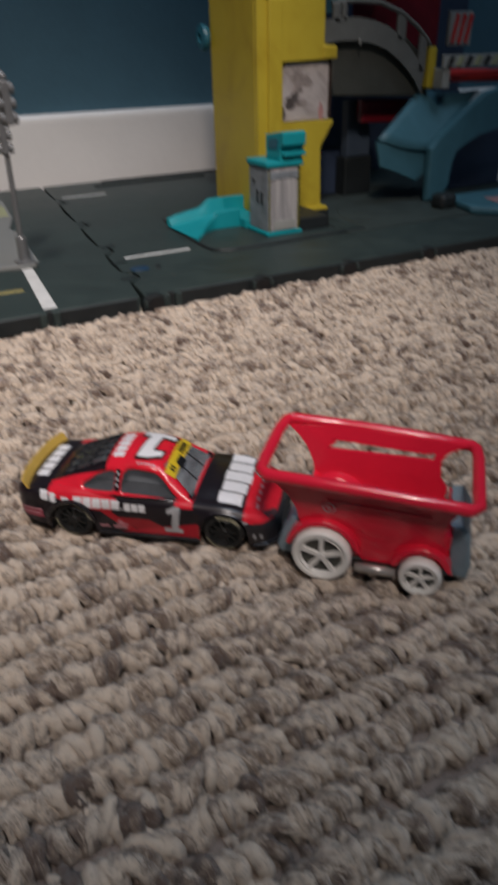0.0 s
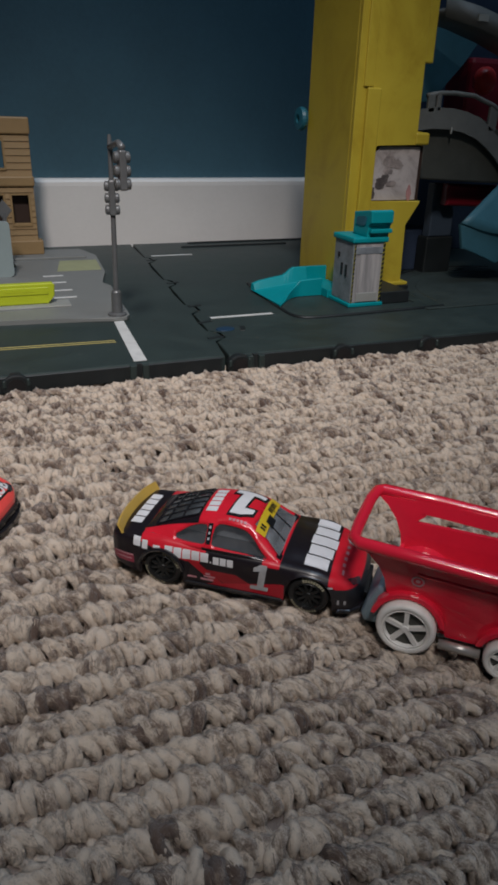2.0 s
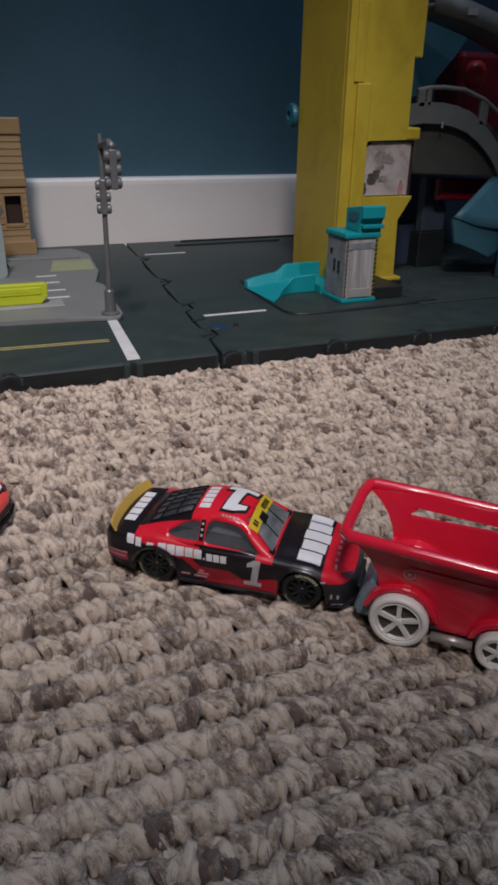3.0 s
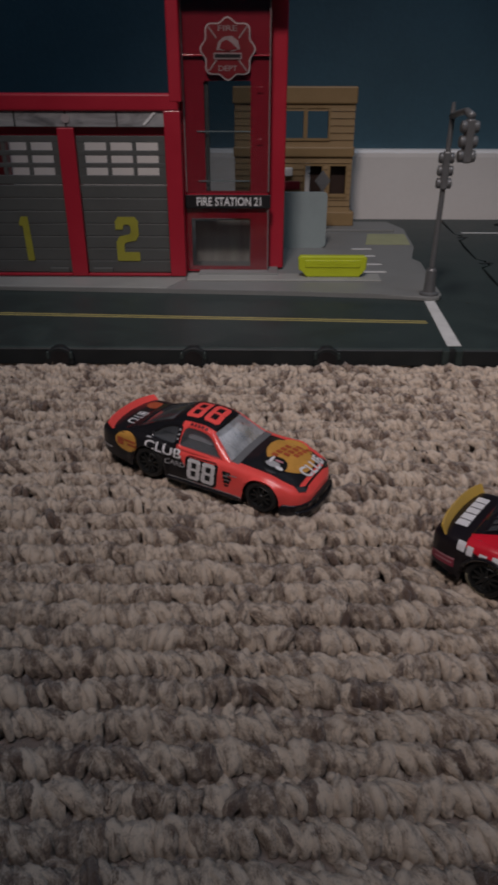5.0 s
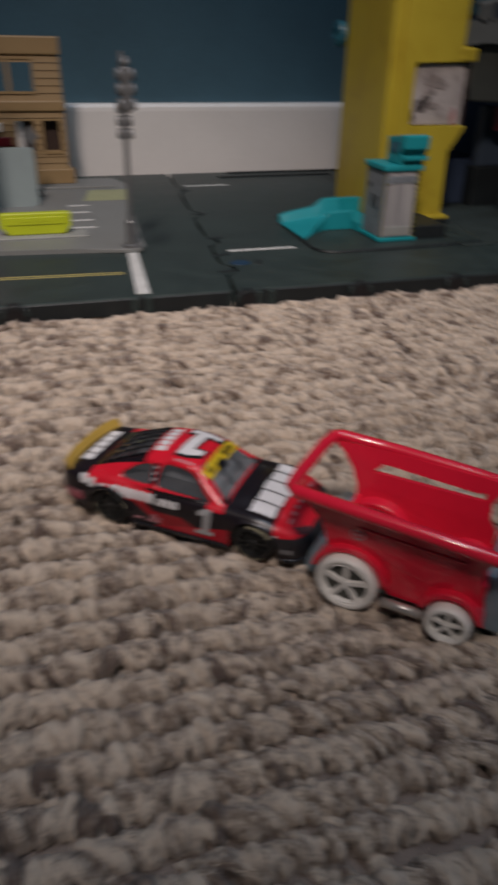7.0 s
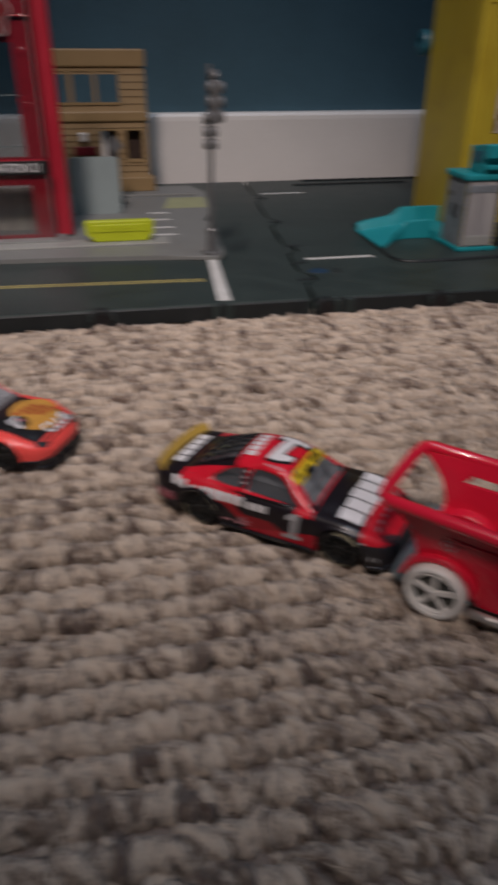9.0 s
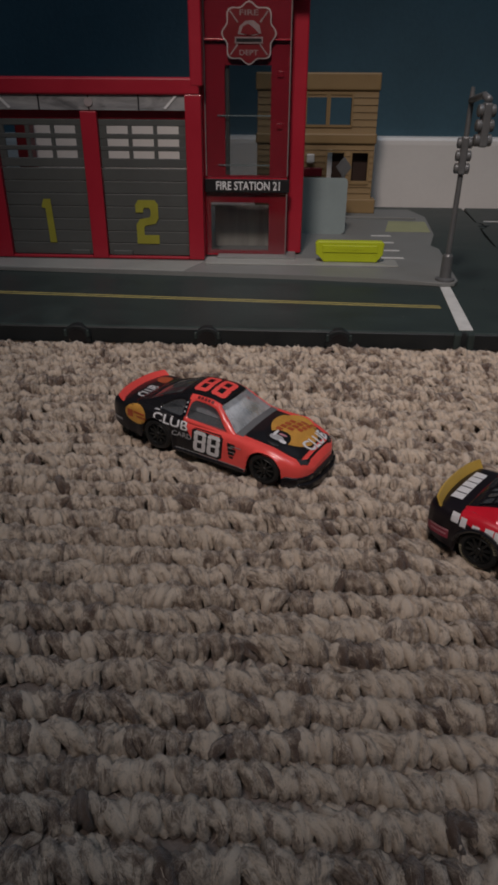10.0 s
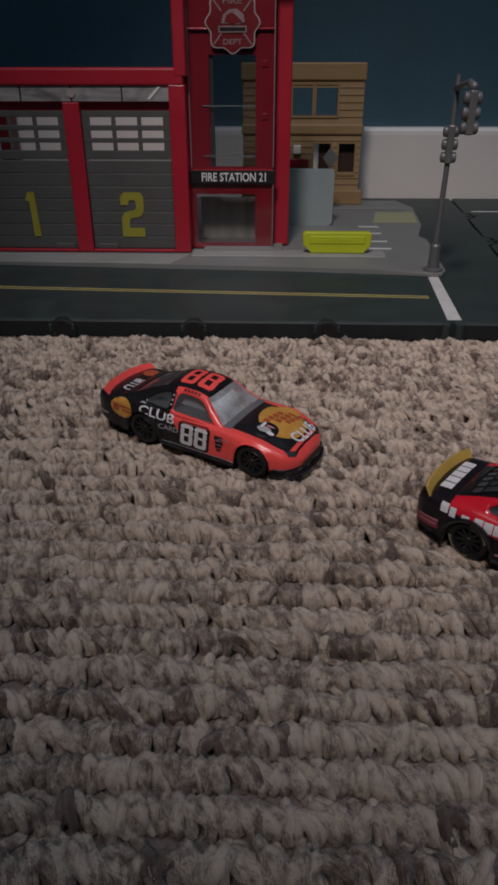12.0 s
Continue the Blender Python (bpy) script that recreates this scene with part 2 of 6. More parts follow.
BADGE_GREY = plastic("badge_grey_ink", (0.24, 0.18, 0.18), 0.4, 0.2, 700, 0.03, 200)
TAN = plastic("tan_house_plastic", (0.28, 0.185, 0.082), 0.5, 0.10, 700, 0.1, 50)
DARK_BROWN = plastic("dark_brown_plastic", (0.035, 0.018, 0.012), 0.6, 0.2, 700, 0.1, 60)
PANEL_GREY = plastic("blue_grey_panel_plastic", (0.28, 0.335, 0.335), 0.42, 0.07, 800, 0.05, 50)
LIME = plastic("lime_barrier_plastic", (0.46, 0.53, 0.012), 0.38, 0.07, 800, 0.04, 60)
POLE_GREY = plastic("silver_grey_plastic", (0.145, 0.148, 0.150), 0.38, 0.14, 700, 0.06, 90, metal=0.25)
YELLOW = blotched("tower_yellow_plastic", [(0.25, (0.37, 0.265, 0.018)), (0.5, (0.47, 0.36, 0.028)), (0.8, (0.52, 0.41, 0.034))], 16, rough=0.42)
TEAL = plastic("turquoise_plastic", (0.010, 0.26, 0.295), 0.5, 0.09, 700, 0.04, 60)
KIOSK_SILVER = blotched("worn_silver_sticker", [(0.25, (0.14, 0.14, 0.145)), (0.46, (0.30, 0.29, 0.29)), (0.62, (0.44, 0.42, 0.41)), (0.8, (0.36, 0.35, 0.36))], 150, (1, 1, 0.07), 0.42, 0.1)
KIOSK_GREY = plastic("worn_grey_sticker", (0.20, 0.22, 0.24), 0.4, 0.4, 600, 0.03, 110)
PICTURE = blotched("faded_picture_sticker", [(0.26, (0.09, 0.08, 0.08)), (0.40, (0.30, 0.265, 0.25)), (0.54, (0.43, 0.385, 0.365)), (0.8, (0.52, 0.48, 0.46))], 60, (1, 1, 1), 0.42, 0.8)
PICTURE_DARK = plastic("picture_dark_ink", (0.10, 0.085, 0.08), 0.4, 0.5, 700, 0.03, 150)
PICTURE_SOFT = plastic("picture_brown_ink", (0.24, 0.205, 0.19), 0.4, 0.7, 500, 0.03, 110)
PICTURE_RED = plastic("picture_pink_ink", (0.38, 0.20, 0.19), 0.4, 0.3, 700, 0.03, 150)
BLUE = plastic("dusty_blue_plastic", (0.0483, 0.1357, 0.1748), 0.5, 0.16, 700, 0.1, 60)
KNOB_TEAL = plastic("dull_turquoise_plastic", (0.020, 0.115, 0.165), 0.4, 0.15, 700, 0.05, 60)
PILLAR_BLUE = plastic("slate_blue_plastic", (0.0484, 0.0660, 0.0924), 0.45, 0.15, 700, 0.05, 45)
CLIP_BLUE = plastic("dark_blue_clip_plastic", (0.012, 0.040, 0.085), 0.45, 0.2, 700, 0.05, 60)
NAVY = plastic("navy_plastic", (0.0330, 0.0480, 0.0840), 0.45, 0.2, 700, 0.05, 45)
TRACK_GREY = plastic("grey_track_plastic", (0.115, 0.119, 0.112), 0.55, 0.18, 700, 0.1, 60)
TURN_GREY = plastic("olive_charcoal_plastic", (0.036, 0.048, 0.044), 0.5, 0.2, 900, 0.1, 60)
DRUM = plastic("dark_olive_plastic", (0.056, 0.058, 0.049), 0.5, 0.25, 700, 0.06, 45)
DARK_RED = plastic("dark_red_plastic", (0.1610, 0.0056, 0.0140), 0.4, 0.2, 700, 0.05, 45)
BRIGHT_RED = plastic("bright_red_plastic", (0.55, 0.03, 0.025), 0.35, 0.12, 700, 0.05, 45)
CART_RED = plastic("cart_red_enamel", (0.72, 0.016, 0.045), 0.20, 0.07, 500, 0.02, 60, coat=0.6)
RUBBER = plastic("black_tyre_plastic", (0.014, 0.014, 0.014), 0.5, 0.2, 900, 0.1, 120)
RIM_BLACK = plastic("black_rim_plastic", (0.012, 0.013, 0.013), 0.4, 0.2, 900, 0.05, 120)
TYRE_INK = plastic("yellow_tyre_ink", (0.60, 0.56, 0.38), 0.6, 0.3, 1500, 0.05, 500)
CREAM_WHEEL = plastic("off_white_wheel_plastic", (0.80, 0.78, 0.74), 0.35, 0.08, 700, 0.03, 120)
ZAMAC = plastic("bare_grey_metal", (0.23, 0.31, 0.36), 0.4, 0.14, 700, 0.08, 140, metal=0.25)
CHROME = plastic("dull_chrome", (0.50, 0.48, 0.45), 0.32, 0.14, 700, 0.05, 140, metal=0.6)
SPOILER_YELLOW = plastic("mustard_spoiler_plastic", (0.60, 0.39, 0.075), 0.42, 0.08, 700, 0.05, 120)
BANNER_YELLOW = plastic("banner_yellow_ink", (0.66, 0.47, 0.02), 0.3, 0.08, 700, 0.03, 200)
CAR_BLACK = plastic("gloss_black_paint", (0.012, 0.011, 0.013), 0.22, 0.2, 700, 0.03, 120, coat=0.4)
CAR_ORANGE = plastic("fluorescent_orange_ink", (1.0, 0.105, 0.09), 0.3, 0.05, 700, 0.02, 120)
DECAL_WHITE = plastic("white_decal_ink", (0.74, 0.73, 0.74), 0.3, 0.07, 900, 0.02, 300)
DECAL_GREY = plastic("grey_decal_ink", (0.42, 0.42, 0.43), 0.35, 0.2, 900, 0.02, 300)
DECAL_GOLD = plastic("gold_decal_ink", (0.58, 0.30, 0.06), 0.3, 0.2, 900, 0.02, 260)
DECAL_BROWN = plastic("brown_decal_ink", (0.42, 0.09, 0.035), 0.3, 0.25, 900, 0.02, 300)
DECAL_BLACK = plastic("black_decal_ink", (0.012, 0.012, 0.013), 0.3, 0.2, 900, 0.02, 300)
DECAL_PINK = plastic("dull_pink_decal_ink", (0.52, 0.24, 0.27), 0.35, 0.3, 900, 0.02, 400)
SCREEN_GLASS = clear("hazy_car_windshield", (0.72, 0.75, 0.78), 0.16, 0.08, 0.30, 0.40)
CAR_GLASS = clear("smoked_car_window", (0.58, 0.60, 0.63), 0.12, 0.08, 0.30, 0.13)
PALE_GLASS = clear("clear_car_window", (0.88, 0.91, 0.94), 0.26, 0.06, 0.28, 0.9)
TOWER_GLASS = clear("clear_tower_plastic", (0.70, 0.72, 0.73), 0.04, 0.10)
RED_LIVERY = livery("red_black_livery", (0.014, 0.010, 0.013), [
    ((0.68, 0.015, 0.032), [(1, 0, 0, -27.2), (0.5, 0, 1, -24.2)]),
    ((0.66, 0.015, 0.032), [(0.25, 0, 1, -6.6), (-0.9, 0, 1, -19.5), (-1, 0, 0, -8.5), (1, 0, 0, 28.5), (0, -1, 0, 15.9)]),
    ((0.66, 0.015, 0.032), [(-1, 0, 0, 13.2), (1, 0, 0, -8.2), (0, 0, 1, -12.8)]),
    ((0.30, 0.010, 0.018), [(0.55, 0, 1, -2.8), (-0.55, 0, -1, 8.6), (0, 0, -1, 8.2), (-1, 0, 0, 15.0), (1, 0, 0, 14)]),
    ((0.40, 0.010, 0.020), [(0.8, 0, 1, 1.0), (-0.8, 0, -1, 1.6), (0, 0, -1, 10.4), (1, 0, 0, 16)]),
    ((0.46, 0.012, 0.026), [(0.22, 0, -1, 5.0), (1, 0, 0, 9.0), (-1, 0, 0, 15.0)]),
    ((0.34, 0.04, 0.075), [(-1, 0, 0, -31), (0, 0, -1, 8.2), (0, 0, 1, -5.6)]),
    ((0.028, 0.026, 0.030), [(1, 0, 0, -14), (0, 0, -1, 9.5), (0.4, 0, 1, -16.5)]),
    ((0.11, 0.11, 0.115), [(-1, 0, 0, 12.3), (1, 0, 0, 26.0), (0, -1, 0, 12.6)]),
])
CABIN_GREY = plastic("cabin_grey_plastic", (0.42, 0.44, 0.46), 0.4, 0.25, 600, 0.05, 150)
CABIN_PALE = plastic("cabin_pale_plastic", (0.70, 0.73, 0.76), 0.35, 0.25, 600, 0.05, 150)
RED_CABIN = livery("red_cabin_paint", (0.72, 0.015, 0.034), [
    ((0.014, 0.010, 0.013), [(-1, 0, 0, -12.2), (0, -1, 0, 10.4), (0, 0, 1, -15.4)]),
    ((0.014, 0.010, 0.013), [(1, 0, 0, -11.6), (0, -1, 0, 12.6)]),
    ((0.014, 0.010, 0.013), [(0, 0, -1, 14.9), (1, 0, 0, 10.0), (-1, 0, 0, 9.0)]),
], 0.24)
HEADLAMP = plastic("smoked_headlamp", (0.05, 0.05, 0.055), 0.15, 0.3, 700, 0.03, 200, coat=0.6)
ORANGE_LIVERY = livery("orange_black_livery", (0.014, 0.013, 0.015), [
    ((1.0, 0.105, 0.09), [(1, 0, 0.56, 2.2), (0, 0, -1, 15.4)]),
    ((1.0, 0.105, 0.09), [(1, 0, 0, -13.0)]),
    ((0.014, 0.013, 0.015), [(0, -1, 0, 11.6), (1, 0, 0, 27), (-1, 0, 0, 33.0), (-0.25, -1, 0, 18.8), (0, 0, 1, -8.0)]),
    ((0.16, 0.165, 0.17), [(-1, 0, 0, 12.3), (1, 0, 0, 26.0), (0, -1, 0, 12.6)]),
])
ORANGE_CABIN = livery("black_cabin_orange_pillars", (0.014, 0.013, 0.015), [
    ((1.0, 0.105, 0.09), [(1, 0, 0, 11.0), (0, 1, 0, -8.3), (-1, 0, 0, 9.6)]),
], 0.24)


# ---- building helpers ----
def part(name, bm, material, parent=None, label="", smooth=False):
    """Link a bmesh as one mesh object, under a thing or a part."""
    me = bpy.data.meshes.new(name)
    bmesh.ops.recalc_face_normals(bm, faces=bm.faces)
    for f in bm.faces:
        f.smooth = smooth
    bm.to_mesh(me)
    bm.free()
    me.materials.append(material)
    ob = new(name, me)
    if parent is not None:
        ob.parent = parent
    if label:
        tagged(ob, label)
    return ob


def shared(name, me, parent, m=None):
    ob = new(name, me)
    ob.parent = parent
    if m is not None:
        ob.matrix_basis = m
    return ob


def thing(name, m, label, category, group="", kind=""):
    ob = new(name)
    ob.empty_display_size = 0.005
    ob.matrix_basis = m
    return tagged(ob, label, category, group, kind)


def box(bm, x0, x1, y0, y1, z0, z1, bevel=0.0, seg=2):
    vs = [bm.verts.new(p) for p in ((x0, y0, z0), (x1, y0, z0), (x1, y1, z0), (x0, y1, z0), (x0, y0, z1), (x1, y0, z1), (x1, y1, z1), (x0, y1, z1))]
    fs = [bm.faces.new([vs[i] for i in q]) for q in ((0, 3, 2, 1), (4, 5, 6, 7), (0, 1, 5, 4), (1, 2, 6, 5), (2, 3, 7, 6), (3, 0, 4, 7))]
    if bevel > 0:
        es = list({e for f in fs for e in f.edges})
        bmesh.ops.bevel(bm, geom=es, offset=bevel, segments=seg, affect="EDGES", profile=0.5)
    return bm


def boxed(*args, **kw):
    return box(bmesh.new(), *args, **kw)


def prism(bm, pts, axis, a, b, bevel=0.0, seg=2):
    """A flat outline pushed along an axis from a to b. pts are (u, v): (x, z) for axis y, (x, y) for z, (y, z) for x."""
    def place(u, v, w):
        return {"x": (w, u, v), "y": (u, w, v), "z": (u, v, w)}[axis]
    lo = [bm.verts.new(place(u, v, a)) for u, v in pts]
    hi = [bm.verts.new(place(u, v, b)) for u, v in pts]
    n = len(pts)
    f0, f1 = bm.faces.new(lo), bm.faces.new(hi[::-1])
    sides = [bm.faces.new([lo[i], hi[i], hi[(i + 1) % n], lo[(i + 1) % n]]) for i in range(n)]
    if bevel > 0:
        es = list(set(f0.edges) | set(f1.edges))
        bmesh.ops.bevel(bm, geom=es, offset=bevel, segments=seg, affect="EDGES", profile=0.5)
    return bm


def prismed(*args, **kw):
    return prism(bmesh.new(), *args, **kw)


def rounded(x0, x1, z0, z1, r, n=5):
    """The outline of a rectangle with round corners."""
    out = []
    for cx, cz, start in ((x1 - r, z1 - r, 0), (x0 + r, z1 - r, 90), (x0 + r, z0 + r, 180), (x1 - r, z0 + r, 270)):
        for i in range(n + 1):
            a = radians(start + 90 * i / n)
            out.append((cx + r * math.cos(a), cz + r * math.sin(a)))
    return out


def disc(cx, cz, rx, rz, n=24, a0=0.0):
    return [(cx + rx * math.cos(a0 + 2 * math.pi * i / n), cz + rz * math.sin(a0 + 2 * math.pi * i / n)) for i in range(n)]


def soft_corners(pts, times=2):
    """Corner cutting: a closed outline with rounded corners."""
    for _ in range(times):
        pts = [q for p0, p1 in zip(pts, pts[1:] + pts[:1]) for q in ((p0[0] * 0.87 + p1[0] * 0.13, p0[1] * 0.87 + p1[1] * 0.13), (p0[0] * 0.13 + p1[0] * 0.87, p0[1] * 0.13 + p1[1] * 0.87))]
    return pts


def tube(bm, path, radius, sides=8, closed=False, flat=1.0):
    """A round bar along a list of points; radius may be a list."""
    pts = [Vector(p) for p in path]
    n = len(pts)
    rad = radius if isinstance(radius, (list, tuple)) else [radius] * n
    rings = []
    side = None
    for i, p in enumerate(pts):
        a = pts[(i - 1) % n] if closed or i > 0 else p
        b = pts[(i + 1) % n] if closed or i < n - 1 else p
        t = (b - a).normalized()
        ref = Vector((0, 0, 1)) if abs(t.z) < 0.9 else Vector((1, 0, 0))
        u = t.cross(ref).normalized()
        if side is not None and u.dot(side) < 0:
            u = -u
        side = u
        v = u.cross(t).normalized()
        rings.append([bm.verts.new(p + (u * math.cos(2 * math.pi * k / sides) + v * flat * math.sin(2 * math.pi * k / sides)) * rad[i]) for k in range(sides)])
    for i in range(n if closed else n - 1):
        r0, r1 = rings[i], rings[(i + 1) % n]
        for k in range(sides):
            bm.faces.new([r0[k], r0[(k + 1) % sides], r1[(k + 1) % sides], r1[k]])
    if not closed:
        bm.faces.new(rings[0])
        bm.faces.new(rings[-1][::-1])
    return bm


def lathe(bm, profile, centre, axis="y", sides=28):
    """Turn (radius, along) pairs round an axis through centre. Closed where the radius is 0."""
    c = Vector(centre)
    rings = []
    for r, h in profile:
        ring = []
        for k in range(sides if r > 1e-9 else 1):
            a = 2 * math.pi * k / sides
            p = {"y": (r * math.cos(a), h, r * math.sin(a)), "z": (r * math.cos(a), r * math.sin(a), h), "x": (h, r * math.cos(a), r * math.sin(a))}[axis]
            ring.append(bm.verts.new(c + Vector(p)))
        rings.append(ring)
    for r0, r1 in zip(rings, rings[1:]):
        for k in range(sides):
            a, b = r0[k % len(r0)], r0[(k + 1) % len(r0)]
            d, e = r1[k % len(r1)], r1[(k + 1) % len(r1)]
            loop = [v for i, v in enumerate((a, b, e, d)) if v not in (a, b, e, d)[:i]]
            if len(loop) > 2:
                bm.faces.new(loop)
    return bm


def slab(bm, rows, thick):
    """A curved sheet from rows of points, given thickness along its normals."""
    vs = [[bm.verts.new(p) for p in row] for row in rows]
    fs = [bm.faces.new([vs[i][j], vs[i][j + 1], vs[i + 1][j + 1], vs[i + 1][j]]) for i in range(len(vs) - 1) for j in range(len(vs[0]) - 1)]
    bmesh.ops.recalc_face_normals(bm, faces=fs)
    bmesh.ops.solidify(bm, geom=fs, thickness=thick)
    return bm


def lettering(text, height, bold=0.0):
    """The flat mesh of a text in the built-in font, its corner at 0, 0: vertices and faces."""
    cu = bpy.data.curves.new("letters", "FONT")
    cu.body, cu.size, cu.offset, cu.resolution_u = text, 1.0, bold, 3
    ob = bpy.data.objects.new("letters", cu)
    me = bpy.data.meshes.new_from_object(ob)
    vs = [(v.co.x, v.co.y) for v in me.vertices]
    fs = [tuple(p.vertices) for p in me.polygons]
    bpy.data.objects.remove(ob)
    bpy.data.curves.remove(cu)
    bpy.data.meshes.remove(me)
    x0, y0 = min(v[0] for v in vs), min(v[1] for v in vs)
    x1, y1 = max(v[0] for v in vs), max(v[1] for v in vs)
    k = height / (y1 - y0)
    return [((x - x0) * k, (y - y0) * k) for x, y in vs], fs, (x1 - x0) * k


def flat_text(text, x0, x1, z0, z1, y, bold=0.0, thick=0.0002):
    """Lettering upright in the x-z plane, its face at y towards -y."""
    vs, fs, w = lettering(text, z1 - z0, bold)
    k = (x1 - x0) / w
    bm = bmesh.new()
    bv = [bm.verts.new((x0 + u * k, y, z0 + v)) for u, v in vs]
    made = []
    for f in fs:
        try:
            made.append(bm.faces.new([bv[i] for i in f]))
        except ValueError:
            pass
    out = bmesh.ops.extrude_face_region(bm, geom=made)
    for v in out["geom"]:
        if isinstance(v, bmesh.types.BMVert):
            v.co.y += thick
    return bm


# ---- the room ----
floor = part("floor", boxed(-1.15, 1.25, -1.6, 0.74, -0.03, -0.0035), BACKING)
tagged(floor, "beige carpeted floor of the room", "floor", kind="structure")
wall_north = part("wall_north", boxed(-1.15, 1.25, 0.728, 0.80, -0.0035, 2.4), TEAL_WALL)
tagged(wall_north, "dark teal painted wall behind the toys", "wall", kind="structure")
for nm, dims in (("wall_west", (-1.22, -1.15, -1.6, 0.8)), ("wall_east", (1.25, 1.32, -1.6, 0.8)), ("wall_south", (-1.22, 1.32, -1.67, -1.6))):
    w = part(nm, boxed(*dims, -0.03, 2.4), TEAL_WALL)
    tagged(w, "plain teal painted wall of the room", "wall", kind="structure")
top = part("ceiling", boxed(-1.22, 1.32, -1.67, 0.8, 2.4, 2.46), CEILING_PAINT)
tagged(top, "plain white ceiling", "ceiling", kind="structure")
bb = [(0.728, -0.0035), (0.718, -0.0035), (0.718, 0.0630), (0.7185, 0.0665), (0.7205, 0.0690), (0.7240, 0.0697), (0.728, 0.0697)]
base = part("baseboard", prismed(bb, "x", -1.15, 1.25), WHITE_TRIM)
tagged(base, "white painted baseboard with a rounded top edge", "baseboard", kind="structure")


# ---- looped carpet ----
ROW_GAP = 0.0088


TOY_SPOTS = ((0.0551, 0.1613, -37.8, 0.037, 0.016), (-0.0447, 0.2284, -27.2, 0.037, 0.016), (0.0866, 0.1103, -43.2, 0.030, 0.018))


def pressed(x, y):
    """How far the pile still stands: flattened under and close around the toy cars."""
    stand = 1.0
    for cx, cy, turn, half_long, half_wide in TOY_SPOTS:
        a = radians(turn)
        u, v = (x - cx) * math.cos(a) + (y - cy) * math.sin(a), (y - cy) * math.cos(a) - (x - cx) * math.sin(a)
        away = math.hypot(max(0, abs(u) - half_long), max(0, abs(v) - half_wide))
        stand = min(stand, 0.60 + 0.40 * min(1, away / 0.009))
    return stand


def yarn_strands(seed, inside, x_from, x_to, y_from, y_to):
    """Strands of yarn, row by row: bunches of soft loops laid over each row, twisted one way, dyed in runs, and the
    short loops sunk between the rows. Each is (x, y, lean, curl, height, width, radius, tone)."""
    rng = np.random.default_rng(seed)
    rows, sunk = [], []
    for k in range(int((y_to - y_from) / ROW_GAP) + 1):
        y = y_from + k * ROW_GAP
        wob, x = rng.uniform(0, 6.28, 2), x_from + rng.uniform(0, 0.006)
        run_left, tone = 0.0, 0.7
        while x < x_to:
            long = rng.uniform(0.0036, 0.0070)
            tall, turn, push, size = rng.uniform(0.76, 1.18), rng.normal(0.0017, 0.0011), rng.normal(0, 0.0008), rng.uniform(0.82, 1.22)
            n = max(2, round(long / (0.00136 * size)))
            yy = y + push * 0.5 + 0.0004 * math.sin(wob[0] + x * 60) + 0.0004 * math.sin(wob[1] + x * 23)
            for q in range(n):
                s = (q + 0.5) / n - 0.5
                sx = x + (s + 0.5) * long
                run_left -= long / n
                if run_left < 0:
                    dye = rng.uniform()
                    tone = rng.uniform(0.60, 0.92) if dye < 0.56 else rng.uniform(0.40, 0.60) if dye < 0.86 else rng.uniform(0.05, 0.36)
                    run_left = rng.uniform(0.002, 0.007) if tone > 0.58 else rng.uniform(0.0008, 0.0026)
                if not inside(sx, y):
                    continue
                rows.append((sx + rng.normal(0, 0.0002), yy + rng.normal(0, 0.0004), turn + 0.0022 * s + rng.normal(0, 0.0005), rng.normal(0.0005, 0.0005),
                             0.0046 * pressed(sx, yy) * tall * (1 - 0.30 * (2 * s) ** 2) * rng.uniform(0.90, 1.10), 0.0043 * rng.uniform(0.85, 1.15),
                             0.00154 * size * rng.uniform(0.82, 1.16), tone + rng.normal(0, 0.12)))
                if rng.uniform() < 0.4:
                    sunk.append((sx, y + ROW_GAP / 2 + rng.normal(0, 0.0007), rng.normal(0.001, 0.0012), 0.0, 0.0008 * rng.uniform(0.6, 1.2), 0.0044 * rng.uniform(0.8, 1.2),
                                 0.0014 * rng.uniform(0.8, 1.2), tone - 0.05 + rng.normal(0, 0.15)))
            x += long * rng.uniform(0.88, 1.01)
    return np.array(rows), np.array(sunk)


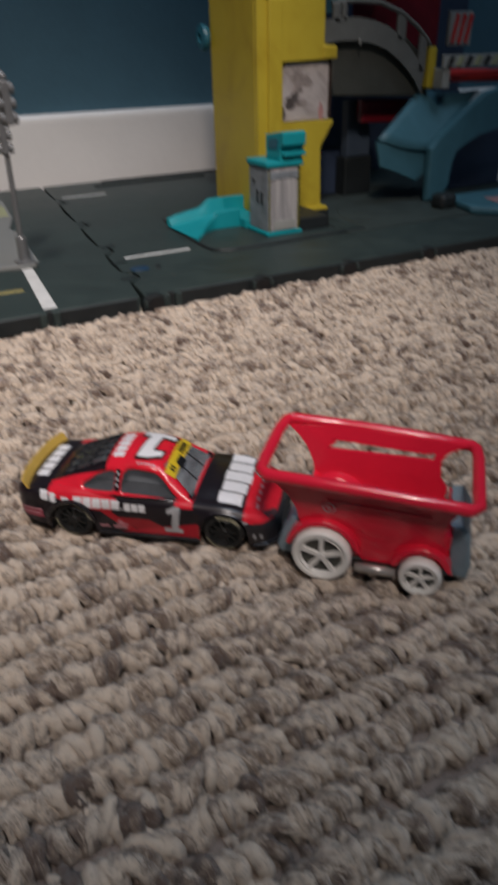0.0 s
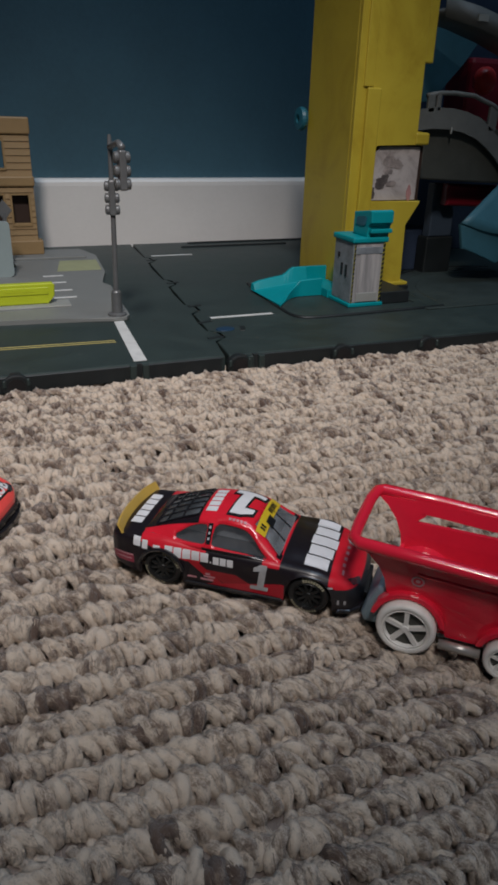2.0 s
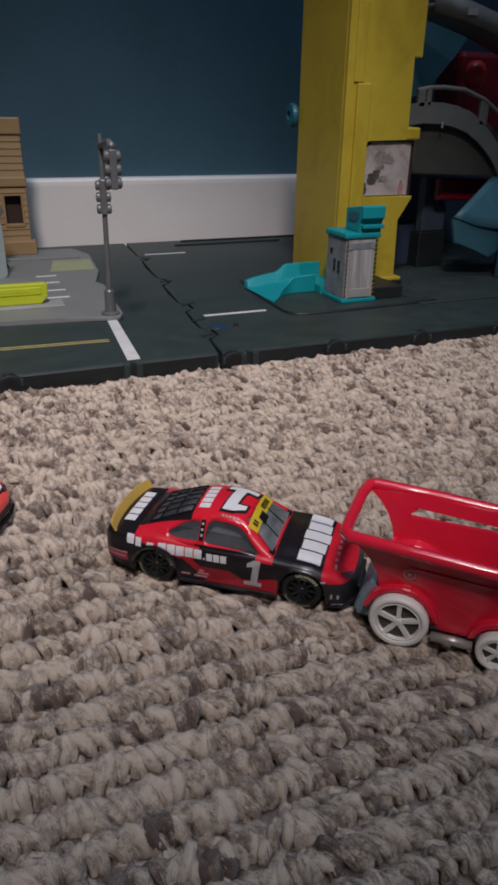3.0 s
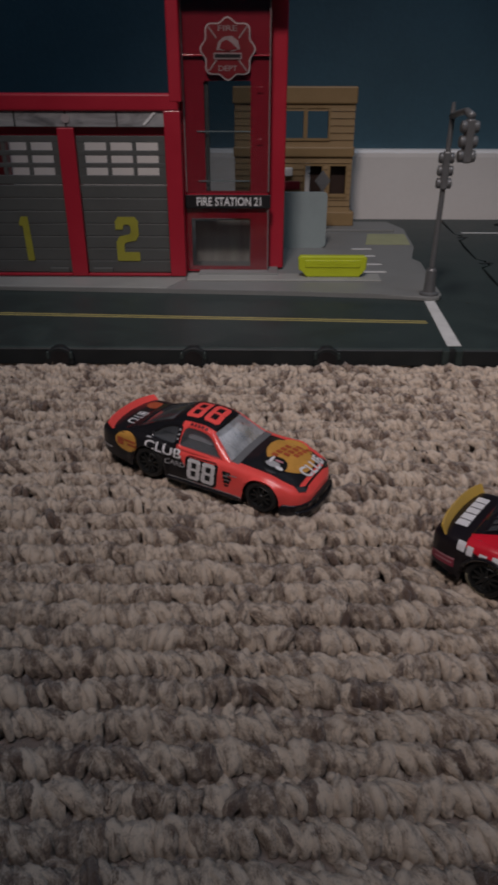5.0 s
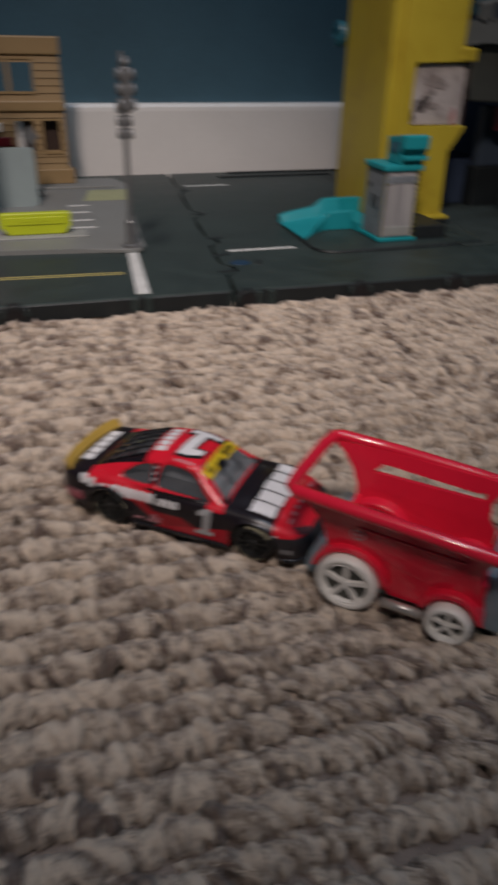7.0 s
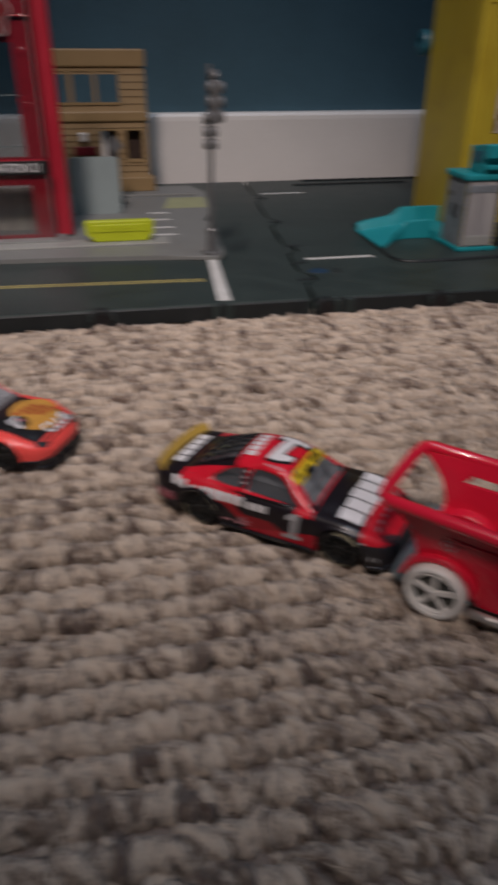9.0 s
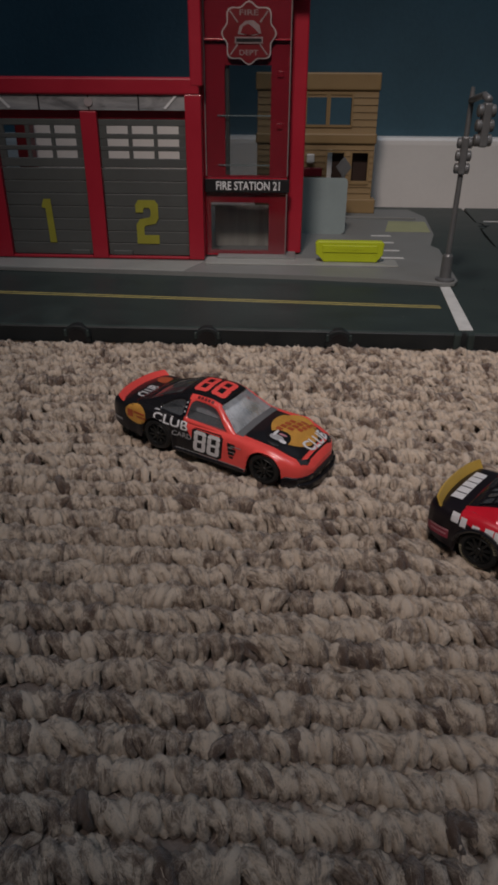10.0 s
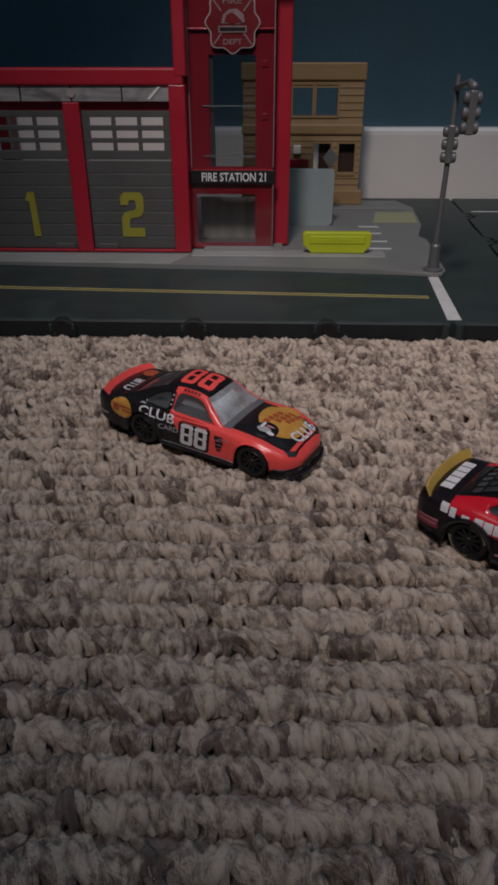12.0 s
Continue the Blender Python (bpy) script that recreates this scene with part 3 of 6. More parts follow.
def yarn_tubes(strands, seed, rings, sides, hairs):
    """Puffy round strands with loose fibres lying along them: vertices, quads and two sets of corner values."""
    rng = np.random.default_rng(seed)
    cx, cy, lean, curl, h, w, r, tone = (v[:, None] for v in strands.T)
    n = len(strands)
    a = np.linspace(0.02, 0.98, rings) * np.pi
    bend, bulge = rng.normal(0.0002, 0.00045, (n, 1)), rng.normal(0, 0.0004, (n, 1))
    px = cx - lean * np.cos(a) + curl * np.sin(a) + bend * np.sin(2 * a)
    py = cy + np.cos(a) * w / 2 + bulge * np.sin(2 * a) - 0.0005
    pz = -0.0035 + h * np.sin(a) ** 0.62
    p = np.stack([px, py, pz], -1)
    t = np.gradient(p, axis=1)
    t /= np.linalg.norm(t, axis=-1, keepdims=True)
    u = np.cross(t, [1.0, 0, 0])
    u /= np.linalg.norm(u, axis=-1, keepdims=True)
    v = np.cross(t, u)
    rr = r * (0.62 + 0.38 * np.sin(a) ** 0.6) * (1 + 0.08 * np.sin(3 * a + rng.uniform(0, 6.28, (n, 1))))
    ang = 2 * np.pi * np.arange(sides) / sides
    ply = 1 + 0.09 * np.cos(3 * ang[None, None] + 4.0 * a[None, :, None] + rng.uniform(0, 6.28, (n, 1, 1))) + rng.normal(0, 0.03, (n, rings, sides))
    q = p[:, :, None] + (rr[:, :, None] * ply)[..., None] * (u[:, :, None] * np.cos(ang)[:, None] + v[:, :, None] * np.sin(ang)[:, None])
    verts = q.reshape(-1, 3)
    i, k = np.meshgrid(np.arange(rings - 1), np.arange(sides), indexing="ij")
    one = np.stack([i * sides + k, i * sides + (k + 1) % sides, (i + 1) * sides + (k + 1) % sides, (i + 1) * sides + k], -1).reshape(-1, 4)
    quads = (one[None] + (np.arange(n) * rings * sides)[:, None, None]).reshape(-1, 4)
    along = np.stack([i, i, i + 1, i + 1], -1).reshape(-1, 4) / (rings - 1)
    round_ = np.stack([k, k + 1, k + 1, k], -1).reshape(-1, 4) / sides
    uv = np.empty((n, len(one), 4, 2), np.float32)
    uv[..., 0] = along + 3.0 * np.arange(n)[:, None, None] % 977
    uv[..., 1] = round_ + 0.5 * along + rng.uniform(0, 9, (n, 1, 1))
    dyed = np.zeros((n, len(one), 4, 2), np.float32)
    dyed[..., 0] = tone[:, :, None]
    uv, dyed = uv.reshape(-1, 2), dyed.reshape(-1, 2)
    if hairs:
        many_hairs = hairs * n
        own = np.repeat(np.arange(n), hairs)
        steps = np.linspace(0, 1, 4)
        s0 = rng.uniform(0.05, 0.70, (many_hairs, 1)) + steps[None] * rng.uniform(0.12, 0.32, (many_hairs, 1))
        at = np.clip(s0, 0, 1) * (rings - 1)
        i0 = np.minimum(at.astype(int), rings - 2)
        f = (at - i0)[..., None]
        row = own[:, None]
        turn = rng.uniform(-2.0, 2.0, (many_hairs, 1)) + rng.normal(0, 0.6, (many_hairs, 1)) * steps
        out = u[row, i0] * np.cos(turn)[..., None] * np.sign(u[own, rings // 2, 2])[:, None, None] + v[row, i0] * np.sin(turn)[..., None]
        off = 1.0 + rng.uniform(0.0, 0.34, (many_hairs, 1)) * steps + (rng.uniform(0, 1, (many_hairs, 1)) < 0.15) * 0.5 * steps ** 2
        line = p[row, i0] * (1 - f) + p[row, i0 + 1] * f + out * (rr[row, i0] * off)[..., None]
        across = np.cross(t[row, i0], out) * rng.uniform(0.00004, 0.00010, (many_hairs, 1))[..., None]
        hv = np.stack([line - across, line + across], 2).reshape(-1, 3)
        k4 = np.arange(3)
        hq = (np.stack([2 * k4, 2 * k4 + 1, 2 * k4 + 3, 2 * k4 + 2], -1)[None] + (np.arange(many_hairs) * 8)[:, None, None]).reshape(-1, 4) + len(verts)
        huv = np.zeros((many_hairs, 3, 4, 2), np.float32)
        huv[..., 0] = rng.uniform(0, 900, (many_hairs, 1, 1))
        hdye = np.zeros((many_hairs, 3, 4, 2), np.float32)
        hdye[..., 0] = (tone[own] + rng.normal(0.05, 0.20, (many_hairs, 1)))[:, :, None]
        verts, quads = np.concatenate([verts, hv]), np.concatenate([quads, hq])
        uv, dyed = np.concatenate([uv, huv.reshape(-1, 2)]), np.concatenate([dyed, hdye.reshape(-1, 2)])
    return verts, quads, uv, dyed


def carpet_piece(pieces, label):
    """One mesh out of several sets of strands."""
    at = np.cumsum([0] + [len(p[0]) for p in pieces])
    verts, uv, dyed = (np.concatenate([p[i] for p in pieces]) for i in (0, 2, 3))
    quads = np.concatenate([p[1] + n for p, n in zip(pieces, at)])
    me = bpy.data.meshes.new("carpet_loops")
    me.vertices.add(len(verts))
    me.vertices.foreach_set("co", verts.astype(np.float32).ravel())
    me.loops.add(quads.size)
    me.loops.foreach_set("vertex_index", quads.astype(np.int32).ravel())
    me.polygons.add(len(quads))
    me.polygons.foreach_set("loop_start", np.arange(0, quads.size, 4, dtype=np.int32))
    me.polygons.foreach_set("use_smooth", np.ones(len(quads), dtype=bool))
    me.update(calc_edges=True)
    me.uv_layers.new(name="yarn").data.foreach_set("uv", uv.ravel())
    me.uv_layers.new(name="dye").data.foreach_set("uv", dyed.ravel())
    me.materials.append(YARN)
    return tagged(new("carpet_loops", me), label, "carpet", kind="stuff")


def among_toys(x, y):
    return y > 0.02 and -0.10 - 0.47 * y < x < 0.09 + 1.14 * y


bm = bmesh.new()
for dims in ((-1.15, -0.446, -1.6, 0.716), (0.626, 1.25, -1.6, 0.716), (-0.4455, 0.6255, -1.6, -0.108)):
    box(bm, *dims, -0.0042, -0.0008, 0.0010, 1)
tagged(part("carpet_rest", bm, FAR_PILE), "beige and brown carpet over the rest of the room", "carpet", kind="structure")
loops, sunk = yarn_strands(3, among_toys, -0.30, 0.50, -0.02, 0.345)
near, low = loops[:, 1] < 0.205, sunk[:, 1] < 0.205
carpet_piece([yarn_tubes(loops[near], 5, 9, 6, 22), yarn_tubes(sunk[low], 6, 5, 5, 2)], "beige and brown looped pile carpet with thick flecked yarn")
carpet_piece([yarn_tubes(loops[~near], 7, 6, 5, 5), yarn_tubes(sunk[~low], 8, 4, 4, 0)], "beige and brown looped pile carpet along the toy road")
loops, sunk = yarn_strands(4, lambda x, y: not among_toys(x, y), -0.44, 0.62, -0.10, 0.345)
carpet_piece([yarn_tubes(loops, 9, 4, 4, 0)], "beige and brown looped pile carpet beside the toys")

# ---- road mats of the toy town ----
MAT = 0.0095


def road_mat(name, pts, notches, label, edge=0.0):
    """A mat plate with snap sockets along its front side: an arched black lug between two pins added for glints, or a
    pair of ribs.
    """
    top_of = thing(name, pose(0, 0, 0), label, "toy road mat")
    part("plate", prismed(pts, "z", 0.0, MAT, 0.0010, 2), ASPHALT, top_of)
    for x, ribs in notches:
        y = 0.3372 - edge
        if ribs:
            for dx in (-0.0052, 0.0014):
                part("rib", boxed(x + dx, x + dx + 0.0036, y - 0.0026, y + 0.0012, 0.0002, MAT - 0.0004, 0.0007), ASPHALT, top_of)
            part("slot", boxed(x - 0.0014, x + 0.0012, y - 0.0014, y + 0.0010, 0.0002, MAT + 0.0001, 0.0002, 1), ASPHALT_EDGE, top_of, "dark slot between two ribs")
        else:
            arch = [(x - 0.0070, 0.0004)] + [(x + 0.0070 * math.cos(a), 0.0044 + 0.0056 * math.sin(a)) for a in [radians(180 - 15 * i) for i in range(13)]] + [(x + 0.0070, 0.0004)]
            part("lug", prismed(arch, "y", y - 0.0022, y + 0.0030, 0.0008, 2), ASPHALT_EDGE, top_of, "black arched snap lug on the mat's edge")
            # proud black plate stands in for the shade inside the lug's recess
            part("socket_shade", prismed([(x + (u - x) * 0.62, z * 0.78 + 0.0004) for u, z in arch], "y", y - 0.0026, y - 0.0018), BLACK_STICKER, top_of)
            # small pins added in place of the glints at the lug's corners
            for dx in (-0.0057, 0.0057):
                part("pin", lathe(bmesh.new(), [(0, 0), (0.0008, 0), (0.0008, 0.0030), (0.0005, 0.0035), (0, 0.0035)], (x + dx, y - 0.0022, 0.0042), "z", 10), ASPHALT, top_of)
    return top_of


seam = [(0.1126, 0.336), (0.1150, 0.362), (0.1235, 0.368), (0.1235, 0.378), (0.1170, 0.384), (0.1186, 0.403), (0.1205, 0.425), (0.1290, 0.432), (0.1290, 0.444), (0.1228, 0.449),
        (0.1255, 0.480), (0.1275, 0.505), (0.1360, 0.512), (0.1360, 0.526), (0.1303, 0.531), (0.1335, 0.570), (0.1362, 0.600), (0.1440, 0.607), (0.1440, 0.621), (0.1388, 0.627), (0.1447, 0.700)]
gap = 0.0024
left_mat = road_mat("road_mat", [(-0.34, 0.3385), *[(x - gap / 2, y) for x, y in seam], (-0.34, 0.700)], ((-0.2050, False), (-0.1300, False), (-0.0638, False), (0.0022, False), (0.0640, True)), "charcoal plastic road mat with painted lines on the carpet")
right_mat = road_mat("road_mat", [*[(x + gap / 2, y) for x, y in seam[::-1]], (0.420, 0.331), (0.560, 0.331), (0.560, 0.700)], ((0.1190, False), (0.1285, True), (0.1830, False), (0.2420, False), (0.3020, False)), "charcoal plastic road mat under the garage", 0.0030)


def edge_strip(mat, a, b):
    """Black strip along a mat's front side, a little proud of it, under a thin top lip."""
    pts = [(a[0], a[1] - 0.0006), (b[0], b[1] - 0.0006), (b[0], b[1] + 0.0006), (a[0], a[1] + 0.0006)]
    part("edge_strip", prismed(pts, "z", 0.0004, MAT - 0.0009, 0.0003, 1), ASPHALT_EDGE, mat, "black strip along the front of the mat")


edge_strip(left_mat, (-0.338, 0.3385), (0.1095, 0.3361))
edge_strip(right_mat, (0.1150, 0.3360), (0.4200, 0.3310))
edge_strip(right_mat, (0.4205, 0.3310), (0.5590, 0.3310))


def stripe(mat, pts, material, label, rise=0.00025):
    part("painted_line", prismed(pts, "z", MAT - 0.0002, MAT + rise), material, mat, label)


stripe(left_mat, [(0.0620, 0.3400), (0.0690, 0.3400), (0.0742, 0.4200), (0.0681, 0.4200)], WHITE_PRINT, "white stop line")
for dy in (0.0, 0.0031):
    stripe(left_mat, [(-0.33, 0.3975 + dy), (0.0604, 0.3765 + dy), (0.0604, 0.3772 + dy), (-0.33, 0.3982 + dy)], YELLOW_PRINT, "thin yellow centre line")
stripe(right_mat, [(0.1288, 0.4095), (0.1723, 0.4095), (0.1723, 0.4128), (0.1288, 0.4128)], WHITE_PRINT, "white road line")
stripe(right_mat, [(0.1470, 0.6300), (0.1860, 0.6300), (0.1860, 0.6335), (0.1470, 0.6335)], WHITE_PRINT, "faded white road line")
part("blue_clip", prismed(disc(0.1290, 0.3840, 0.0060, 0.0045, 14), "z", 0.004, MAT + 0.0006, 0.0005), CLIP_BLUE, right_mat, "blue plastic joining clip")
for x, y, turn in ((0.1225, 0.4030, 20), (0.1285, 0.4440, 15), (0.1345, 0.5180, 15), (0.1425, 0.6120, 12), (0.1400, 0.3830, 70), (0.1175, 0.3690, 10)):
    tab = part("seam_tab", boxed(-0.0050, 0.0050, -0.0016, 0.0016, MAT - 0.0010, MAT + 0.0004, 0.0004), ASPHALT_EDGE, right_mat, "black snap tab in the seam")
    tab.matrix_basis = pose(x, y, 0, 0, 0, turn)
for x0, x1, y in ((0.187, 0.300, 0.668), (0.20, 0.33, 0.690)):
    part("rib", boxed(x0, x1, y, y + 0.0025, MAT - 0.001, MAT + 0.0016, 0.0005), ASPHALT_EDGE, right_mat)
for i in range(5):
    rr = random.Random(40 + i)
    x, y = rr.uniform(0.09, 0.17), rr.uniform(0.36, 0.44)
    part("scuff", prismed(disc(x, y, rr.uniform(0.0008, 0.0022), rr.uniform(0.0005, 0.001), 9), "z", MAT - 0.0002, MAT + 0.0002), DRUM, right_mat)

# ---- base plate of the fire station block ----
G = 0.0123
plate = thing("base_plate", pose(0, 0, 0), "grey plastic base plate of the station block on the mat", "toy base")
outline = [(-0.235, 0.4410), (-0.1220, 0.4365), (-0.0130, 0.4300), (0.0400, 0.4248), (0.0690, 0.4185), (0.0765, 0.4195), (0.0795, 0.4250), (0.0850, 0.5100), (0.0800, 0.5200), (0.0905, 0.5600), (0.0970, 0.6350), (0.0880, 0.6700), (-0.235, 0.6700)]
part("slab", prismed(outline, "z", MAT + 0.0001, G, 0.0006, 2), GREY_BASE, plate)
part("driveway", prismed([(-0.235, 0.4420), (-0.0880, 0.4360), (-0.0780, 0.4610), (-0.235, 0.4610)], "z", G - 0.0003, G + 0.0004, 0.0002, 1), PALE_BASE, plate, "pale driveway strip")
part("step", boxed(-0.0770, 0.0480, 0.4535, 0.4700, G - 0.0002, G + 0.0012, 0.0005), PALE_BASE, plate, "low step under the tower")
part("step", boxed(-0.0700, -0.0180, 0.4660, 0.5060, G - 0.0002, G + 0.0022, 0.0005), GREY_BASE, plate)
for x, y in ((0.0400, 0.4780), (0.0405, 0.5000), (0.0400, 0.5260), (0.0410, 0.5500)):
    part("parking_line", boxed(x, x + 0.0150, y, y + 0.0028, G - 0.0002, G + 0.0003), WHITE_PRINT, plate, "white parking line")
part("yellow_patch", prismed([(0.0540, 0.5680), (0.0890, 0.5680), (0.0925, 0.6100), (0.0620, 0.6110)], "z", G - 0.0002, G + 0.0003), PALE_YELLOW, plate, "pale yellow printed square")
# low strip added along the line where the house's soft shadow ends
part("shade_step", boxed(0.0100, 0.0860, 0.6200, 0.6240, G - 0.0002, G + 0.0020, 0.0005), GREY_BASE, plate)

# ---- fire station ----
station = thing("fire_station", pose(0, 0, 0), "red plastic toy fire station with two grey garage doors", "toy building")
Z0 = G + 0.0004
for x0, x1, top_z in ((-0.2185, -0.2063, 0.1105), (-0.1523, -0.1421, 0.1012), (-0.0880, -0.0782, 0.1105)):
    part("pillar", boxed(x0, x1, 0.4640, 0.4760, Z0, top_z, 0.0005), STATION_RED, station)
part("roof_beam", boxed(-0.2185, -0.0790, 0.4636, 0.4800, 0.1100, 0.1197, 0.0014, 3), STATION_RED, station)
part("lintel", boxed(-0.2062, -0.0881, 0.4700, 0.4790, 0.0965, 0.1018, 0.0006), STATION_RED, station)
for x0, x1 in ((-0.2062, -0.1524), (-0.1420, -0.0881)):
    part("threshold", boxed(x0, x1, 0.4640, 0.4666, Z0, Z0 + 0.0018, 0.0005), STATION_RED, station)
sill = boxed(-0.2060, -0.0878, 0.4655, 0.4672, 0.1016, 0.1102, 0.0003)
part("fascia", sill, SILVER_STICKER, station, "silver photo sticker strip over the doors")
for x in (-0.1770, -0.1465, -0.1160):
    part("fascia_joint", boxed(x - 0.0004, x + 0.0004, 0.4650, 0.4656, 0.1018, 0.1100), BLACK_STICKER, station)
part("fascia_badge", prismed(disc(-0.1465, 0.1062, 0.0026, 0.0025, 16), "y", 0.4648, 0.4656), BADGE_RIM, station, "small pale round mark on the strip")
for x, s in ((-0.1990, 1), (-0.0965, -1)):
    part("fascia_ray", prismed([(x - 0.004 * s, 0.1095), (x - 0.0025 * s, 0.1098), (x + 0.0045 * s, 0.1030), (x + 0.003 * s, 0.1025)], "y", 0.4650, 0.4656), WHITE_INK, station)


def garage_door(x0, x1, digit, dx0, dx1):
    door = new("door")
    door.parent = station
    w = x1 - x0
    cols = [(x0 + 0.0045 + i * (w - 0.0066) / 3, x0 + 0.0045 + (i + 1) * (w - 0.0066) / 3 - 0.0024) for i in range(3)]
    rows = ((0.0743, 0.0787), (0.0814, 0.0856), (0.0885, 0.0930))
    bm = bmesh.new()
    zs = [0.0690] + [v for r in rows for v in r] + [0.0966]
    for i in range(0, len(zs), 2):
        box(bm, x0, x1, 0.4672, 0.4690, zs[i], zs[i + 1], 0.0003, 1)
    xs = [x0] + [v for c in cols for v in c] + [x1]
    for z0, z1 in rows:
        for i in range(0, len(xs), 2):
            box(bm, xs[i], xs[i + 1], 0.4673, 0.4689, z0 - 0.0001, z1 + 0.0001, 0.0002, 1)
    part("window_grid", bm, DOOR_GREY, door)
    n = 7
    for i in range(n):
        z0 = Z0 + 0.0020 + i * (0.0688 - Z0 - 0.0020) / n
        z1 = Z0 + 0.0020 + (i + 1) * (0.0688 - Z0 - 0.0020) / n
        part("slat", boxed(x0 + 0.0002, x1 - 0.0002, 0.4668 + 0.0001 * (i % 2), 0.4688, z0, z1 - 0.0002, 0.0004, 2), DOOR_GREY, door)
    s, h = (dx1 - dx0), 0.0275
    if digit == "1":
        shape = [(0.05, 0.86), (0.25, 1.0), (0.80, 1.0), (0.95, 0.0), (0.40, 0.0), (0.32, 0.80), (0.05, 0.80)]
    else:
        shape = [(0.0, 0.72), (0.0, 0.90), (0.14, 1.0), (0.86, 1.0), (1.0, 0.90), (1.0, 0.58), (0.86, 0.47), (0.40, 0.42), (0.34, 0.36), (0.34, 0.20), (1.0, 0.20), (1.0, 0.0), (0.0, 0.0), (0.0, 0.44), (0.16, 0.56), (0.60, 0.61), (0.66, 0.66), (0.66, 0.78), (0.60, 0.83), (0.38, 0.83), (0.33, 0.78), (0.33, 0.72)]
    bm = prismed([(dx0 + u * s, 0.0222 + v * h) for u, v in shape], "y", 0.4663, 0.4670)
    part("number", bm, DOOR_YELLOW, door, "worn yellow painted number")
    hx = x1 - 0.0150 if digit == "1" else x0 + 0.0030
    part("grip", boxed(hx, hx + 0.0130, 0.4655, 0.4672, Z0 + 0.0018, Z0 + 0.0052, 0.0006), DOOR_GREY, door, "small grey pull tab")


garage_door(-0.2062, -0.1524, "1", -0.1840, -0.1760)
garage_door(-0.1420, -0.0881, "2", -0.1225, -0.1078)

part("back_panel", boxed(-0.2180, -0.0881, 0.5440, 0.5456, G + 0.0010, 0.1060, 0.0005), WHITE_TRIM, station, "white back panel inside the garage")
part("inner_post", boxed(-0.2175, -0.2075, 0.5300, 0.5420, G + 0.0010, 0.0930, 0.0010), BADGE_RED, station, "dark red post inside the garage")
part("inner_block", boxed(-0.1700, -0.1630, 0.5330, 0.5420, G + 0.0010, 0.0700, 0.0010), ASPHALT_EDGE, station, "black block inside the garage")

# watch tower of the station
bm = bmesh.new()
box(bm, -0.0842, -0.0770, 0.4633, 0.4780, 0.1150, 0.2050, 0.0008)
box(bm, -0.0772, -0.0143, 0.4640, 0.4780, 0.1712, 0.2050, 0.0012)
part("tower_frame", bm, STATION_RED, station)
bm = bmesh.new()
F0, F1 = 0.4760, 0.4785
box(bm, -0.0785, -0.0250, F0, F1, 0.1262, 0.1715)
box(bm, -0.0785, -0.0645, F0, F1, 0.0640, 0.1262)
box(bm, -0.0363, -0.0250, F0, F1, 0.0640, 0.1262)
box(bm, -0.0785, -0.0250, F0, F1, 0.0475, 0.0640)
box(bm, -0.0785, -0.0745, F0, F1, 0.0165, 0.0475)
box(bm, -0.0363, -0.0250, F0, F1, 0.0165, 0.0475)
box(bm, -0.0785, -0.0250, F0, F1, G + 0.0012, 0.0165)
part("tower_front", bm, STATION_RED, station)
part("inner_strip", boxed(-0.0644, -0.0618, F0 + 0.0020, F1 + 0.0020, 0.0640, 0.1262, 0.0003, 1), DOOR_GREY, station, "dark grey strip beside the opening")
bm = boxed(-0.0262, -0.0143, 0.4850, 0.5080, G + 0.0010, 0.1900, 0.0010)
box(bm, -0.0840, -0.0785, 0.4780, 0.5080, G + 0.0010, 0.1900, 0.0010)
part("tower_side", bm, STATION_RED, station)
for z in (0.0930, 0.1215):
    part("rivet", boxed(-0.0325, -0.0290, F0 - 0.0008, F0 + 0.0002, z - 0.0018, z + 0.0018, 0.0004), STATION_RED, station)
part("rail", boxed(-0.0780, -0.0250, 0.4738, 0.4760, 0.1390, 0.1397, 0.0001), STATION_RED, station)
for nm, dims in (("upper_window", (-0.0770, -0.0252, 0.4742, 0.4750, 0.0630, 0.1700)), ("lower_window", (-0.0770, -0.0252, 0.4742, 0.4750, G + 0.0025, 0.0540)), ("side_window", (-0.0252, -0.0244, 0.4742, 0.4850, G + 0.0025, 0.1700))):
    g = part(nm, boxed(*dims, 0.0002, 1), TOWER_GLASS, station, "clear plastic window")
    g.visible_shadow = False
# thin grey strips painted as highlights along the clear plastic's edges
for x0, x1, z0, z1 in ((-0.0254, -0.0247, G + 0.0026, 0.0535), (-0.0254, -0.0247, 0.0640, 0.1690), (-0.0770, -0.0763, 0.0640, 0.1690)):
    part("edge_glint", boxed(x0, x1, 0.4736, 0.4742, z0, z1, 0.0002, 1), BADGE_GREY, station, "grey strip painted as a highlight on the clear window edge")
for z in (0.0985, 0.0700):
    part("window_bar", boxed(-0.0690, -0.0363, 0.4752, 0.4757, z, z + 0.0006), PANEL_GREY, station)
bm = boxed(-0.0740, -0.0368, 0.5000, 0.5012, G + 0.0022, 0.0420, 0.0004)
part("inner_panel", bm, LIFT_PANEL, station, "pale inner lift panel behind the window")
part("sign", boxed(-0.0779, -0.0236, 0.4728, 0.4740, 0.0542, 0.0622, 0.0002, 1), BLACK_STICKER, station, "black name strip")
part("sign_lettering", flat_text("FIRE STATION 21", -0.0704, -0.0296, 0.0556, 0.0609, 0.4726, 0.018), WHITE_INK, station, "white capital letters")


